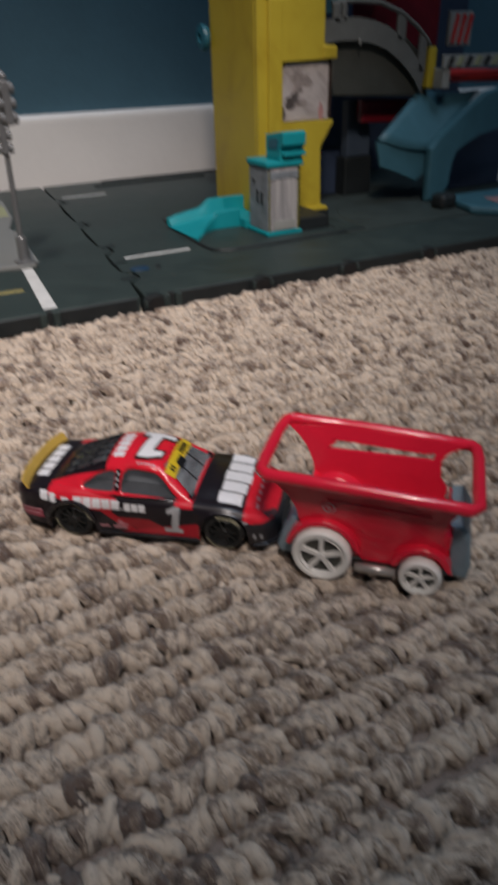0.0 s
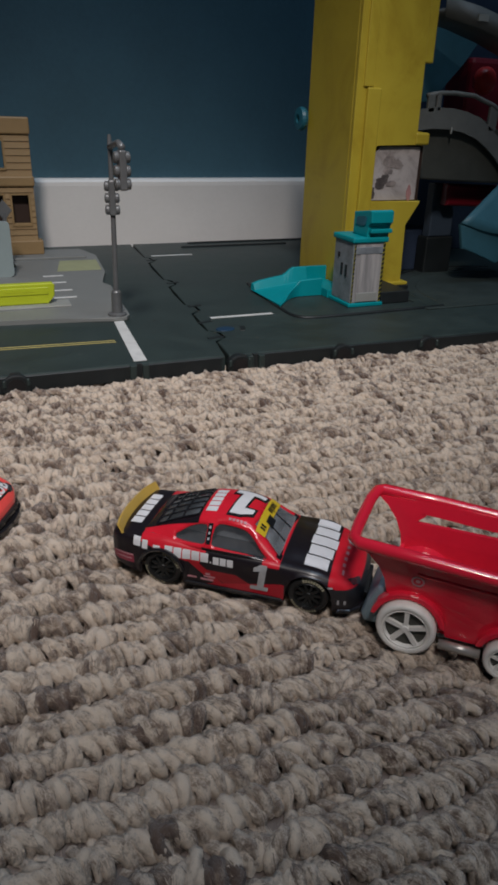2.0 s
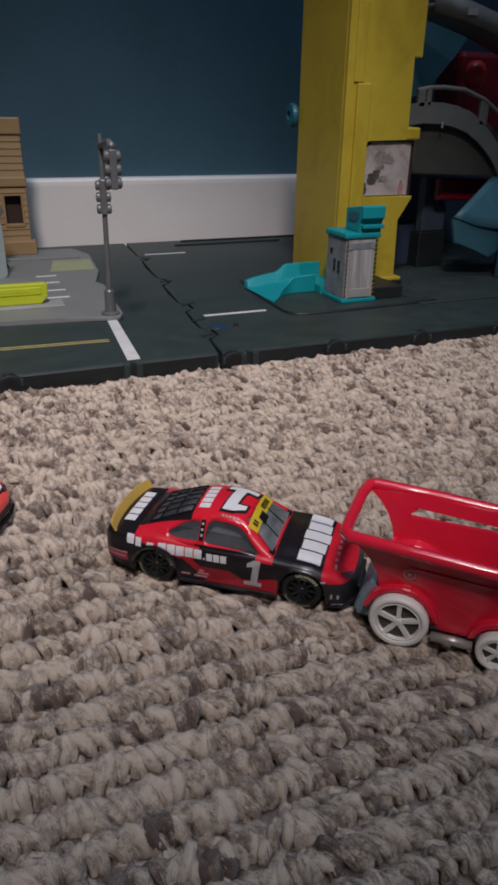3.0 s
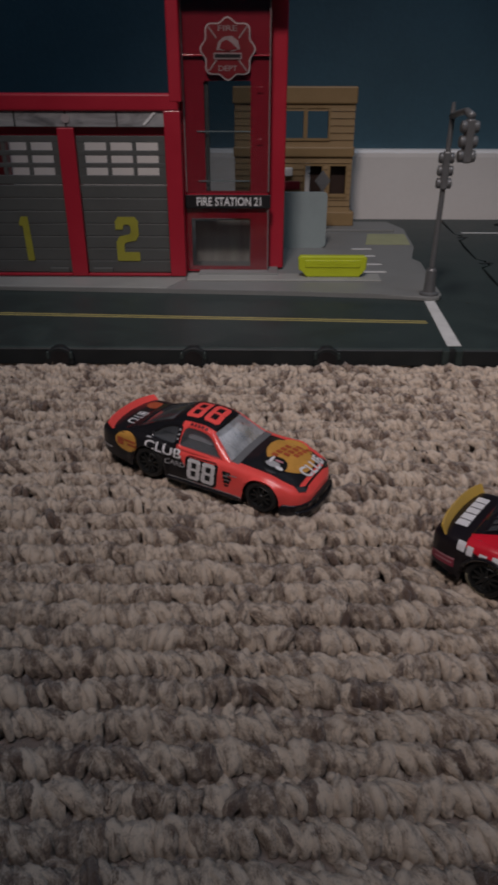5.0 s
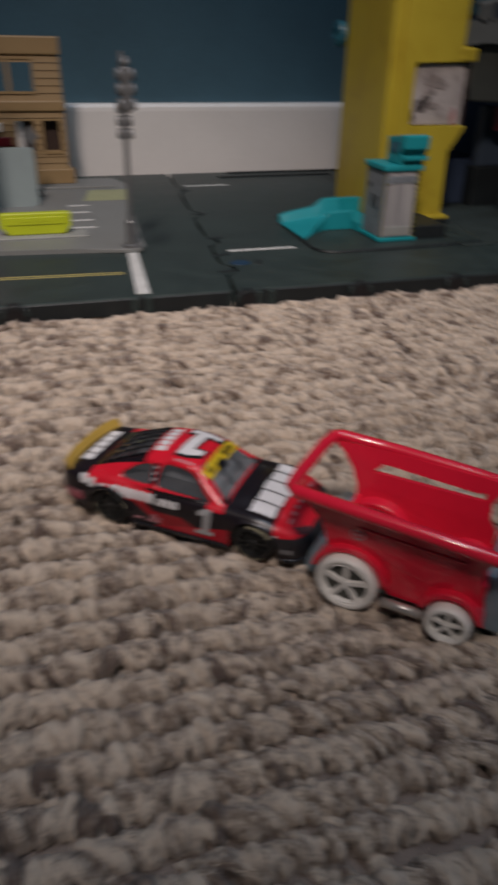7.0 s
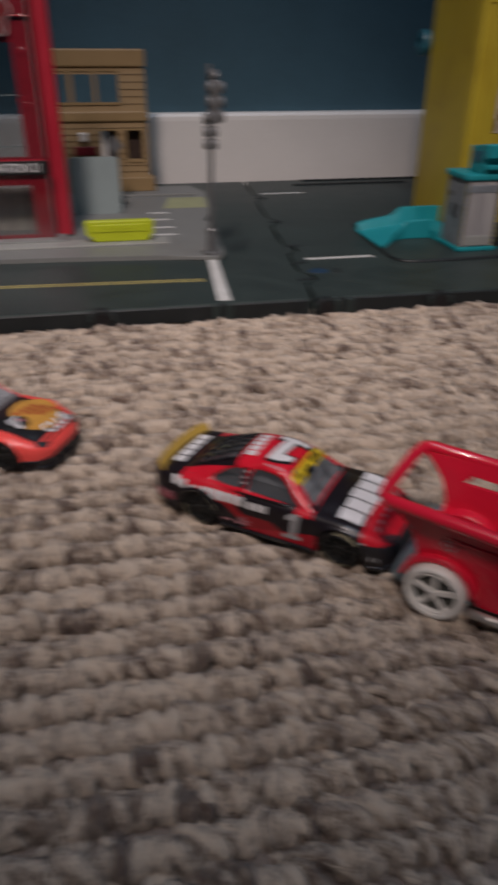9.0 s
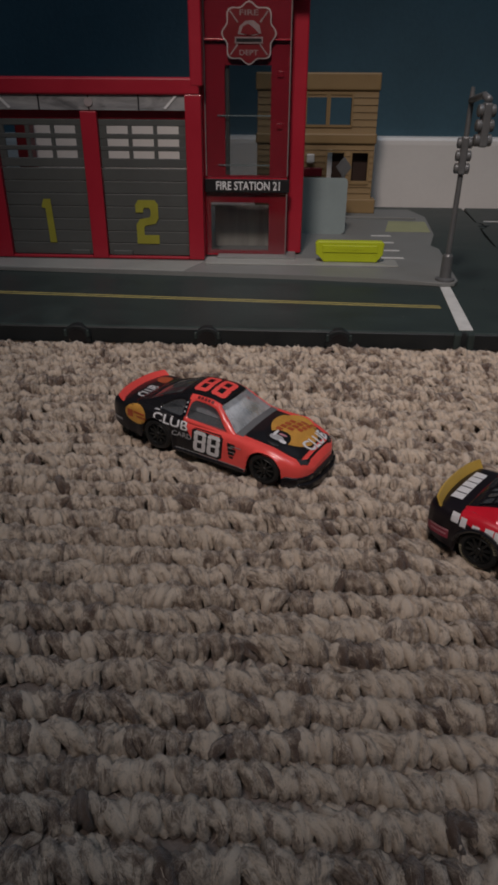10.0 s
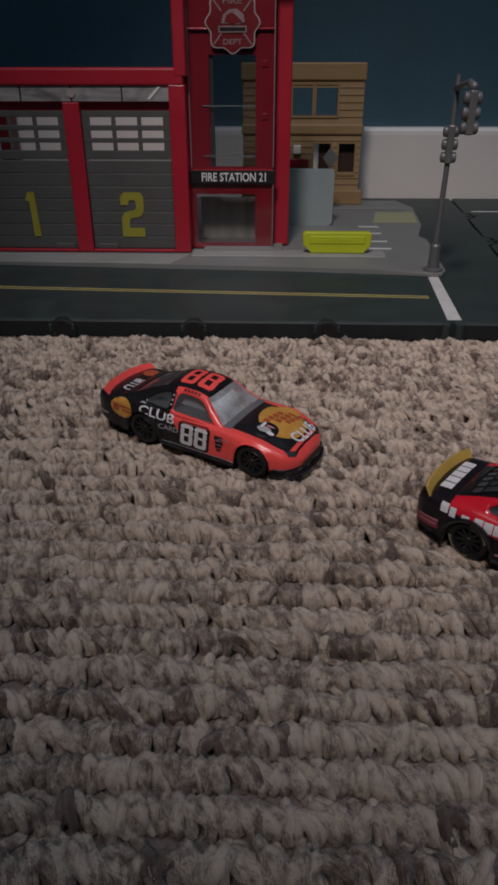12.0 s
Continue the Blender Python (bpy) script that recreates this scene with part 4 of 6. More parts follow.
def cross_shape(cx, cz, r, n=64):
    out = []
    for i in range(n):
        a = 2 * math.pi * i / n
        k = 0.93 + 0.07 * math.cos(8 * a) - 0.05 * abs(math.sin(2 * a)) + 0.05 * math.cos(4 * a + math.pi)
        out.append((cx + r * k * math.cos(a), cz + r * k * math.sin(a)))
    return out


bx, bz = -0.0498, 0.1425
part("badge", prismed(cross_shape(bx, bz, 0.0172), "y", 0.4728, 0.4741), BADGE_RIM, station, "white rim of the fire badge")
part("badge_field", prismed(cross_shape(bx, bz, 0.0162), "y", 0.4725, 0.4730), BADGE_RED, station, "dark red fire badge")
for sx in (-1, 1):
    for sz in (-1, 1):
        part("badge_line", prismed([(bx + sx * 0.0062, bz + sz * 0.0058), (bx + sx * 0.0068, bz + sz * 0.0052), (bx + sx * 0.0113, bz + sz * 0.0108), (bx + sx * 0.0107, bz + sz * 0.0113)], "y", 0.4722, 0.4727), BADGE_GREY, station)
part("badge_helmet", prismed([(bx - 0.0065, bz - 0.0005), (bx - 0.0055, bz + 0.0035), (bx - 0.002, bz + 0.0062), (bx + 0.0025, bz + 0.0066), (bx + 0.0062, bz + 0.004), (bx + 0.0072, bz), (bx + 0.003, bz - 0.0012)], "y", 0.4722, 0.4727), BADGE_GREY, station, "pale helmet drawing")
part("badge_helmet_dark", prismed([(bx - 0.0048, bz + 0.0002), (bx - 0.0035, bz + 0.0035), (bx - 0.0005, bz + 0.0048), (bx + 0.0025, bz + 0.0030), (bx + 0.0058, bz), (bx, bz - 0.001)], "y", 0.4720, 0.4724), BADGE_RED, station)
part("badge_bar", boxed(bx - 0.0082, bx + 0.0082, 0.4719, 0.4725, bz - 0.0052, bz - 0.0018), BADGE_GREY, station)
part("badge_bar_ink", boxed(bx - 0.0074, bx + 0.0074, 0.4717, 0.4721, bz - 0.0044, bz - 0.0026), BLACK_STICKER, station)
part("badge_word", flat_text("FIRE", bx - 0.0055, bx + 0.0055, bz + 0.0090, bz + 0.0118, 0.4723, 0.01), BADGE_GREY, station)
part("badge_word", flat_text("DEPT", bx - 0.0055, bx + 0.0055, bz - 0.0112, bz - 0.0084, 0.4723, 0.01), BADGE_GREY, station)

# ---- tan house behind ----
house = thing("town_house", pose(0, 0, 0), "tan plastic toy house front with siding and open windows", "toy building")
HY, HD = 0.6480, 0.0130
upper = [(-0.0300, -0.0130), (-0.0089, 0.0073), (0.0106, 0.0281)]
lower = [(0.0103, 0.0244), (0.0315, 0.0450)]


def house_wall(zl, zh, openings, wz0, wz1, name):
    """A storey of clapboards, each board split round the openings."""
    n = max(1, round((zh - zl) / 0.0052))
    holder = new(name)
    holder.parent = house
    for i in range(n):
        z0, z1 = zl + (zh - zl) * i / n, zl + (zh - zl) * (i + 1) / n
        mid = (z0 + z1) / 2
        cuts = [-0.0500]
        if wz0 < mid < wz1:
            for a, b in openings:
                cuts += [a, b]
        cuts.append(0.0500)
        for j in range(0, len(cuts), 2):
            a, b = cuts[j], cuts[j + 1]
            bm = prismed([(HY + 0.0004, z0), (HY + 0.0012, z1 - 0.0002), (HY + 0.0050, z1 - 0.0002), (HY + 0.0050, z0)], "x", a, b)
            part("siding_board", bm, TAN, holder)
    for a, b in openings:
        bm = bmesh.new()
        for x0, x1, z0, z1 in ((a - 0.0016, a, wz0 - 0.0016, wz1 + 0.0016), (b, b + 0.0016, wz0 - 0.0016, wz1 + 0.0016), (a, b, wz0 - 0.0018, wz0), (a, b, wz1, wz1 + 0.0016)):
            box(bm, x0, x1, HY - 0.0002, HY + 0.0046, z0, z1)
        part("window_frame", bm, TAN, holder)


house_wall(0.0770, 0.1100, upper, 0.0836, 0.1065, "upper_storey")
house_wall(0.0240, 0.0692, lower, 0.0381, 0.0620, "lower_storey")
part("cornice", boxed(-0.0520, 0.0512, HY - 0.0010, HY + HD, 0.1097, 0.1228, 0.0012), TAN, house)
part("band", boxed(-0.0516, 0.0512, HY - 0.0012, HY + 0.0060, 0.0690, 0.0772, 0.0012), TAN, house)
part("plinth", boxed(-0.0520, 0.0540, HY - 0.0010, HY + HD, G, 0.0242, 0.0008), TAN, house)
bm = boxed(0.0470, 0.0506, HY + 0.0050, HY + HD, 0.0240, 0.1100)
part("side_wall", bm, TAN, house)
part("side_wall", boxed(-0.0506, -0.0470, HY + 0.0050, HY + HD, 0.0240, 0.1100), TAN, house)
part("inner_floor", boxed(-0.0468, 0.0468, HY + 0.0055, HY + HD, 0.0700, 0.0760), DARK_BROWN, house)
part("inner_wall", boxed(0.0150, 0.0468, HY + 0.0090, HY + 0.0105, 0.0242, 0.0700), DARK_BROWN, house)
part("porch_lamp", boxed(-0.0075, -0.0010, HY - 0.0040, HY + 0.0004, 0.0540, 0.0610, 0.0008), WHITE_TRIM, house, "small white box on the wall")
part("house_sign", boxed(-0.0130, 0.0060, HY - 0.0030, HY + 0.0004, 0.0430, 0.0500, 0.0006), DARK_RED, house, "dark red name board")

# ---- loose pieces in front of the house ----
slab_t = thing("divider_panel", pose(0, 0, 0), "blue-grey plastic panel standing beside the fire station", "toy panel")
part("board", prismed(rounded(-0.0150, 0.0210, G, 0.0528, 0.0026), "y", 0.5560, 0.5600, 0.0006), PANEL_GREY, slab_t)
part("foot", prismed([(-0.0150, G), (-0.0150, 0.0240), (-0.0225, G)], "y", 0.5300, 0.5600), PANEL_GREY, slab_t)
rail_t = thing("road_barrier", pose(0, 0, 0), "bright lime green plastic road barrier on the base plate", "toy barrier")
top_z = 0.0270
pts = [(0.0000, G + 0.0012), (0.0345, G + 0.0012), (0.0350, G + 0.0040), (0.0383, G + 0.0060), (0.0388, top_z - 0.0016), (0.0372, top_z), (-0.0040, top_z), (-0.0055, top_z - 0.0016), (-0.0050, G + 0.0060), (-0.0008, G + 0.0040)]
part("rail", prismed(pts, "y", 0.4600, 0.4650, 0.0008), LIME, rail_t)
part("recess", boxed(-0.0010, 0.0345, 0.4594, 0.4602, G + 0.0075, top_z - 0.0025, 0.0003, 1), LIME, rail_t)
for i, w in enumerate((0.003, 0.002, 0.004, 0.003)):
    part("mark", boxed(0.0080 + i * 0.0050, 0.0080 + i * 0.0050 + w, 0.4592, 0.4596, G + 0.0095, G + 0.0112), LIME, rail_t)
post = thing("sign_post", pose(0.0205, 0.5950, G), "small grey plastic post with a diamond head beside the house", "toy sign")
part("pole", tube(bmesh.new(), [(0, 0, 0), (0, 0, 0.042)], 0.0016, 8), POLE_GREY, post)
part("head", prismed([(0, 0.036), (0.0062, 0.044), (0, 0.052), (-0.0062, 0.044)], "y", -0.0010, 0.0010, 0.0004), POLE_GREY, post)
part("foot", lathe(bmesh.new(), [(0, 0), (0.0045, 0), (0.0042, 0.0022), (0.0024, 0.0055), (0, 0.0055)], (0, 0, 0), "z", 14), ASPHALT_EDGE, post)

# ---- traffic light ----
light = thing("traffic_light", pose(0.0716, 0.4250, G), "silver-grey toy traffic light with a mast arm on the base plate", "toy traffic light")
part("base", lathe(bmesh.new(), [(0, 0), (0.0058, 0), (0.0058, 0.0012), (0.0034, 0.0018), (0.0031, 0.0145), (0.0024, 0.0156), (0, 0.0156)], (0, 0, 0), "z", 20), POLE_GREY, light)
part("pole", tube(bmesh.new(), [(0, 0, 0.0150), (0.0006, 0, 0.056), (0.0010, 0, 0.0975)], [0.0017, 0.0015, 0.0014], 10), POLE_GREY, light)
part("pin", tube(bmesh.new(), [(0.0010, 0, 0.0970), (0.0008, 0, 0.1040)], [0.0016, 0.0010], 8), POLE_GREY, light)
part("mast_arm", tube(bmesh.new(), [(0.0010, 0.001, 0.0972), (0.0004, -0.012, 0.0990), (-0.0018, -0.036, 0.1010), (-0.0042, -0.0545, 0.0995)], [0.0017, 0.0016, 0.0016, 0.0019], 10), POLE_GREY, light, smooth=True)


def signal_head(x, y, z, h, turn):
    """Two rows of three hooded lamps back to back on one flat housing."""
    head = new("signal_head")
    head.parent = light
    head.matrix_basis = pose(x, y, z, 0, 0, turn)
    part("housing", boxed(-0.0019, 0.0019, -0.0030, 0.0030, 0.0, h, 0.0008), POLE_GREY, head)
    for side in (-1, 1):
        for i in range(3):
            zc = h * (i + 0.5) / 3 - 0.0002
            part("visor", prismed(disc(0.0, zc, 0.0027, 0.0028, 16), "x", side * 0.0016, side * 0.0041, 0.0006, 2), POLE_GREY, head)
            part("lens", prismed(disc(0.0, zc - 0.0002, 0.0017, 0.0017, 12), "x", side * 0.0040, side * 0.0043), TRACK_GREY, head)


signal_head(0.0006, 0.0, 0.0600, 0.0198, -8)
signal_head(-0.0045, -0.0548, 0.0790, 0.0192, 4)

# ---- yellow garage tower ----
tower = thing("garage_tower", pose(0, 0, 0), "tall yellow plastic lift tower of the toy garage", "toy tower")
TY = 0.4490
prof = [(0.2440, 0.0137), (0.2963, 0.0137), (0.2940, 0.0583), (0.3048, 0.0732), (0.3050, 0.0748), (0.2640, 0.0748), (0.2600, 0.0760), (0.2600, 0.1085), (0.2640, 0.1125), (0.3040, 0.1127), (0.3055, 0.1140), (0.3055, 0.1195), (0.3035, 0.1210), (0.2953, 0.1212), (0.2945, 0.2400), (0.2440, 0.2400)]
part("front_wall", prismed(prof, "y", TY, TY + 0.0040, 0.0005, 1), YELLOW, tower)
part("pilaster", boxed(0.2513, 0.2618, TY - 0.0028, TY + 0.0002, 0.0140, 0.1475, 0.0008), YELLOW, tower)
part("pilaster", boxed(0.2488, 0.2560, TY - 0.0014, TY + 0.0002, 0.1480, 0.2400, 0.0005), YELLOW, tower)
part("side_wall", boxed(0.2440, 0.2475, TY + 0.0042, 0.5200, MAT + 0.0020, 0.2400, 0.0006), YELLOW, tower)
part("side_wall", boxed(0.2910, 0.2945, TY + 0.0042, 0.5200, 0.1220, 0.2400, 0.0006), YELLOW, tower)
part("ledge", boxed(0.2945, 0.3060, TY - 0.0010, TY + 0.0160, 0.1128, 0.1208, 0.0012), YELLOW, tower)
part("foot", boxed(0.2640, 0.3010, TY - 0.0025, TY + 0.0100, 0.0140, 0.0165, 0.0006), YELLOW, tower)
part("foot_block", boxed(0.2552, 0.3020, TY - 0.0030, TY + 0.0500, MAT + 0.0012, 0.0139, 0.0006), ASPHALT_EDGE, tower, "black block under the tower leg")
part("foot_box", boxed(0.2546, 0.2780, 0.4095, TY - 0.0032, MAT + 0.0012, 0.0190, 0.0006), ASPHALT_EDGE, tower, "black box in front of the tower leg")
part("recess", boxed(0.2605, 0.3050, TY + 0.0060, TY + 0.0090, 0.0735, 0.1140), NAVY, tower)
part("knob", lathe(bmesh.new(), [(0.0032, 0), (0.0078, 0.0006), (0.0086, 0.0030), (0.0078, 0.0054), (0.0032, 0.0060), (0.0032, 0)], (0.2368, 0.5230, 0.1275), "x", 22), KNOB_TEAL, tower, "dull turquoise crank knob on the side")
part("picture", prismed([(0.2635, 0.0756), (0.3017, 0.0756), (0.3017, 0.1114), (0.2690, 0.1114), (0.2635, 0.1065)], "y", TY + 0.0030, TY + 0.0050), PICTURE, tower, "faded grey picture sticker in the window")
blobs = ((0.2712, 0.0872, 0.0046, 0.0042, PICTURE_DARK), (0.2748, 0.0905, 0.0034, 0.0040, PICTURE_DARK), (0.2655, 0.0800, 0.0016, 0.0052, PICTURE_DARK), (0.2772, 0.0950, 0.0044, 0.0024, PICTURE_SOFT),
         (0.2830, 0.1000, 0.0062, 0.0034, PICTURE_SOFT), (0.2765, 0.1010, 0.0052, 0.0046, PICTURE_SOFT), (0.2960, 0.0800, 0.0022, 0.0060, PICTURE_RED), (0.2800, 0.0868, 0.0052, 0.0024, PICTURE_SOFT))
for i, (x, z, rx, rz, mat) in enumerate(blobs):
    rr = random.Random(i)
    out = [(x + rx * math.cos(a) * rr.uniform(0.6, 1.2), z + rz * math.sin(a) * rr.uniform(0.6, 1.2)) for a in [k * 2 * math.pi / 13 for k in range(13)]]
    part("picture_ink", prismed(out, "y", TY + 0.0028 - 0.00003 * i, TY + 0.0032), mat, tower)
# dark brown strip puts in the shade of the recess beside the picture
part("recess_shade", boxed(0.3017, 0.3050, TY + 0.0042, TY + 0.0060, 0.0750, 0.1120), DARK_BROWN, tower)
part("top_block", boxed(0.2940, 0.3025, TY + 0.0010, TY + 0.0060, 0.1640, 0.2400, 0.0010), YELLOW, tower)

pad = thing("kiosk_pad", pose(0, 0, 0), "thin charcoal plastic pad under the kiosk and ramp", "toy base")
rim = [(0.1900, 0.5000), (0.1888, 0.4926), (0.1850, 0.4600), (0.1828, 0.4300), (0.1822, 0.4060), (0.1836, 0.3985), (0.1880, 0.3940), (0.1960, 0.3924), (0.2180, 0.3924), (0.2700, 0.3946), (0.2980, 0.3958)]
part("pad", prismed(rim + [(0.2980, 0.4440), (0.2550, 0.4440), (0.2550, 0.5000)], "z", MAT, MAT + 0.0011, 0.0004, 1), ASPHALT, pad)
part("pad_edge", tube(bmesh.new(), [(x, y - 0.0004, MAT + 0.0003) for x, y in rim], 0.0013, 8), ASPHALT_EDGE, pad, "dark groove round the pad", smooth=True)

kiosk = thing("kiosk", pose(0, 0, 0), "worn silver toy kiosk with turquoise top and hazard stripes", "toy kiosk")
KB = MAT + 0.0012
part("foot", boxed(0.2268, 0.2540, 0.4060, 0.4350, KB, KB + 0.0026, 0.0006), TEAL, kiosk, "turquoise foot")
part("body", boxed(0.2285, 0.2525, 0.4080, 0.4340, KB + 0.0026, 0.0535, 0.0004, 1), KIOSK_GREY, kiosk)
part("front_sticker", boxed(0.2292, 0.2520, 0.4074, 0.4082, KB + 0.0030, 0.0525), KIOSK_SILVER, kiosk, "scratched silver front sticker")
part("door_panel", prismed(rounded(0.2335, 0.2480, KB + 0.0090, 0.0480, 0.0015), "y", 0.4070, 0.4076), KIOSK_SILVER, kiosk)
part("front_band", boxed(0.2296, 0.2505, 0.4068, 0.4076, 0.0462, 0.0508, 0.0003), KIOSK_GREY, kiosk, "darker worn band under the lid")
part("front_patch", boxed(0.2325, 0.2490, 0.4066, 0.4076, KB + 0.0034, KB + 0.0095, 0.0003), PALE_BASE, kiosk, "pale worn patch near the foot")
for x0, w in ((0.2289, 0.0007), (0.2506, 0.0015)):
    part("hazard_strip", boxed(x0, x0 + w, 0.4069, 0.4076, KB + 0.0030, 0.0525), DOOR_YELLOW, kiosk, "thin yellow strip with black bars")
    for i in range(13):
        z = KB + 0.0036 + i * 0.0030
        part("hazard_bar", prismed([(x0, z), (x0 + w, z + 0.0010), (x0 + w, z + 0.0027), (x0, z + 0.0017)], "y", 0.4066, 0.4071), BLACK_STICKER, kiosk)
for y, z0, z1 in ((0.4150, 0.0300, 0.0380), (0.4210, 0.0305, 0.0385), (0.4260, 0.0420, 0.0450)):
    part("vent", boxed(0.2279, 0.2288, y, y + 0.0022, z0, z1), BLACK_STICKER, kiosk)
part("top", boxed(0.2270, 0.2545, 0.4065, 0.4355, 0.0535, 0.0572, 0.0010), TEAL, kiosk, "turquoise lid")
bm = prismed([(0.4080, 0.0570), (0.4270, 0.0570), (0.4270, 0.0715), (0.4060, 0.0745), (0.4040, 0.0735), (0.4040, 0.0668), (0.4080, 0.0650)], "x", 0.2375, 0.2545, 0.0008)
part("hood", bm, TEAL, kiosk, "turquoise hood block")
# flat darker plate, the hollow's shade is only its colour
part("hood_shade", prismed(soft_corners([(0.4105, 0.0640), (0.4225, 0.0640), (0.4225, 0.0690), (0.4090, 0.0705)]), "x", 0.2368, 0.2376, 0.0003, 1), KNOB_TEAL, kiosk, "darker plate painted as the shade of a hollow in the hood side")
part("hood_ledge", boxed(0.2385, 0.2550, 0.4046, 0.4100, 0.0598, 0.0625, 0.0006), TEAL, kiosk)

# turquoise slide beside the kiosk
chute = thing("slide_ramp", pose(0, 0, 0), "turquoise plastic slide curving down beside the kiosk", "toy ramp")
rings = []
bm = bmesh.new()
for i in range(17):
    x = 0.1822 + 0.0440 * i / 16
    s = i / 16
    zn = float(np.interp(x, [0.1795, 0.188, 0.193, 0.199, 0.2045, 0.2066, 0.211, 0.2262], [0.0120, 0.0124, 0.0150, 0.0172, 0.0200, 0.0222, 0.0226, 0.0232]))
    zw = float(np.interp(x, [0.1795, 0.188, 0.200, 0.2065, 0.2100, 0.2140, 0.2262], [0.0150, 0.0178, 0.0198, 0.0206, 0.0225, 0.0262, 0.0265]))
    zf = 0.0116 + 0.0050 * s
    bend = 0.0045 * (1 - s) ** 2
    yn = 0.4205 + 0.0240 * (1 - (1 - min(1.0, s / 0.62)) ** 2)
    ring = [(yn, KB), (yn, zn), (yn + 0.0022, zn + 0.0002), (yn + 0.0046, zf), (0.5 * (yn + 0.4736), zf - 0.0004), (0.4690, zf), (0.4716, zw), (0.4745, zw), (0.4745, KB)]
    rings.append([bm.verts.new((x + bend * math.sin((y - 0.42) / 0.055 * math.pi), y, z)) for y, z in ring])
for a, b in zip(rings, rings[1:]):
    for j in range(len(a)):
        k = (j + 1) % len(a)
        bm.faces.new([a[j], a[k], b[k], b[j]])
bm.faces.new(rings[0])
bm.faces.new(rings[-1])
bmesh.ops.recalc_face_normals(bm, faces=bm.faces)
bmesh.ops.bevel(bm, geom=[e for e in bm.edges if len(e.link_faces) == 2 and e.calc_face_angle(0) > 0.7], offset=0.0004, segments=1, affect="EDGES")
box(bm, 0.2262, 0.2434, 0.4716, 0.4745, KB, 0.0265, 0.0004)
box(bm, 0.2262, 0.2434, 0.4362, 0.4716, KB, 0.0166, 0.0004)
part("trough", bm, TEAL, chute)

# ---- garage playset right of the tower ----
garage = thing("toy_garage", pose(0, 0, 0), "dark toy garage with a curved grey ramp and navy back wall", "toy garage")
part("back_wall", boxed(0.2960, 0.5600, 0.6000, 0.6060, MAT, 0.2600, 0.0010), NAVY, garage)
part("drum", prismed([(0.3180, 0.0880), (0.4080, 0.0840), (0.4100, 0.1000), (0.4020, 0.1120), (0.3860, 0.1240), (0.3660, 0.1330), (0.3180, 0.1360)], "y", 0.4725, 0.5600, 0.0015), DRUM, garage, "dark olive drum under the ramp")
top_line = [(0.2980, 0.1335), (0.3090, 0.1362), (0.3220, 0.1377), (0.3360, 0.1376), (0.3500, 0.1356), (0.3630, 0.1315), (0.3740, 0.1252), (0.3840, 0.1178), (0.3920, 0.1102), (0.3990, 0.1010)]
rows = [[(x, 0.4690, z - 0.0022), (x, 0.4900, z - 0.0030), (x, 0.5150, z - 0.0022)] for x, z in top_line]
part("ramp_deck", slab(bmesh.new(), rows, 0.0025), TRACK_GREY, garage, smooth=True)
rows = [[(x, 0.4690, z), (x - 0.0014, 0.4690, z - 0.0142)] for x, z in top_line]
part("ramp_fascia", slab(bmesh.new(), rows, 0.0020), TRACK_GREY, garage)
rail_line = [(0.3140, 0.4690, 0.1452), (0.3240, 0.4685, 0.1470), (0.3365, 0.4680, 0.1475), (0.3547, 0.4680, 0.1464), (0.3743, 0.4680, 0.1403), (0.3900, 0.4680, 0.1312), (0.4000, 0.4680, 0.1230), (0.4060, 0.4680, 0.1150)]
part("ramp_rail", tube(bmesh.new(), rail_line, 0.0017, 8), TRACK_GREY, garage, "grey hand rail of the ramp", smooth=True)
for x, z0, z1, w in ((0.3175, 0.1340, 0.1465, 0.0030), (0.3240, 0.1350, 0.1468, 0.0020), (0.3750, 0.1225, 0.1398, 0.0040), (0.3965, 0.1010, 0.1260, 0.0036)):
    part("rail_post", boxed(x - w, x + w, 0.4670, 0.4700, z0, z1, 0.0008), TRACK_GREY, garage)
part("peg", tube(bmesh.new(), [(0.3370, 0.4660, 0.1248), (0.3370, 0.4660, 0.1205)], 0.0007, 6), PALE_BASE, garage)
part("pillar", prismed([(0.3540, 0.0402), (0.3770, 0.0402), (0.3765, 0.0600), (0.3650, 0.0800), (0.3630, 0.0825), (0.3540, 0.0825)], "y", 0.5000, 0.5100, 0.0012), PILLAR_BLUE, garage, "blue-grey pillar under the ramp")
part("pillar_foot", boxed(0.3520, 0.3790, 0.4990, 0.5130, MAT, 0.0400, 0.0012), ASPHALT_EDGE, garage, "black foot under the pillar")
part("pillar_base", boxed(0.3080, 0.3720, 0.5150, 0.5900, MAT, 0.0440, 0.0015), NAVY, garage)
part("red_lift", prismed([(0.3590, 0.0665), (0.4150, 0.0640), (0.4160, 0.0815), (0.3590, 0.0830)], "y", 0.4880, 0.4985, 0.0020), DARK_RED, garage, "dark red plastic lift block")
part("yellow_post", boxed(0.4020, 0.4095, 0.4660, 0.4730, 0.0900, 0.1180, 0.0010), YELLOW, garage)
part("beam", boxed(0.4045, 0.4720, 0.4520, 0.4545, 0.1040, 0.1125, 0.0004), PALE_BASE, garage, "white beam with hazard bars")
for i in range(7):
    x = 0.4075 + i * 0.0090
    part("hazard_bar", prismed([(x, 0.1052), (x + 0.0042, 0.1052), (x + 0.0078, 0.1114), (x + 0.0036, 0.1114)], "y", 0.4512, 0.4521), BLACK_STICKER if i % 2 == 0 else PALE_YELLOW, garage)
part("white_block", boxed(0.4060, 0.4130, 0.4530, 0.4640, 0.0900, 0.1036, 0.0008), PALE_BASE, garage)
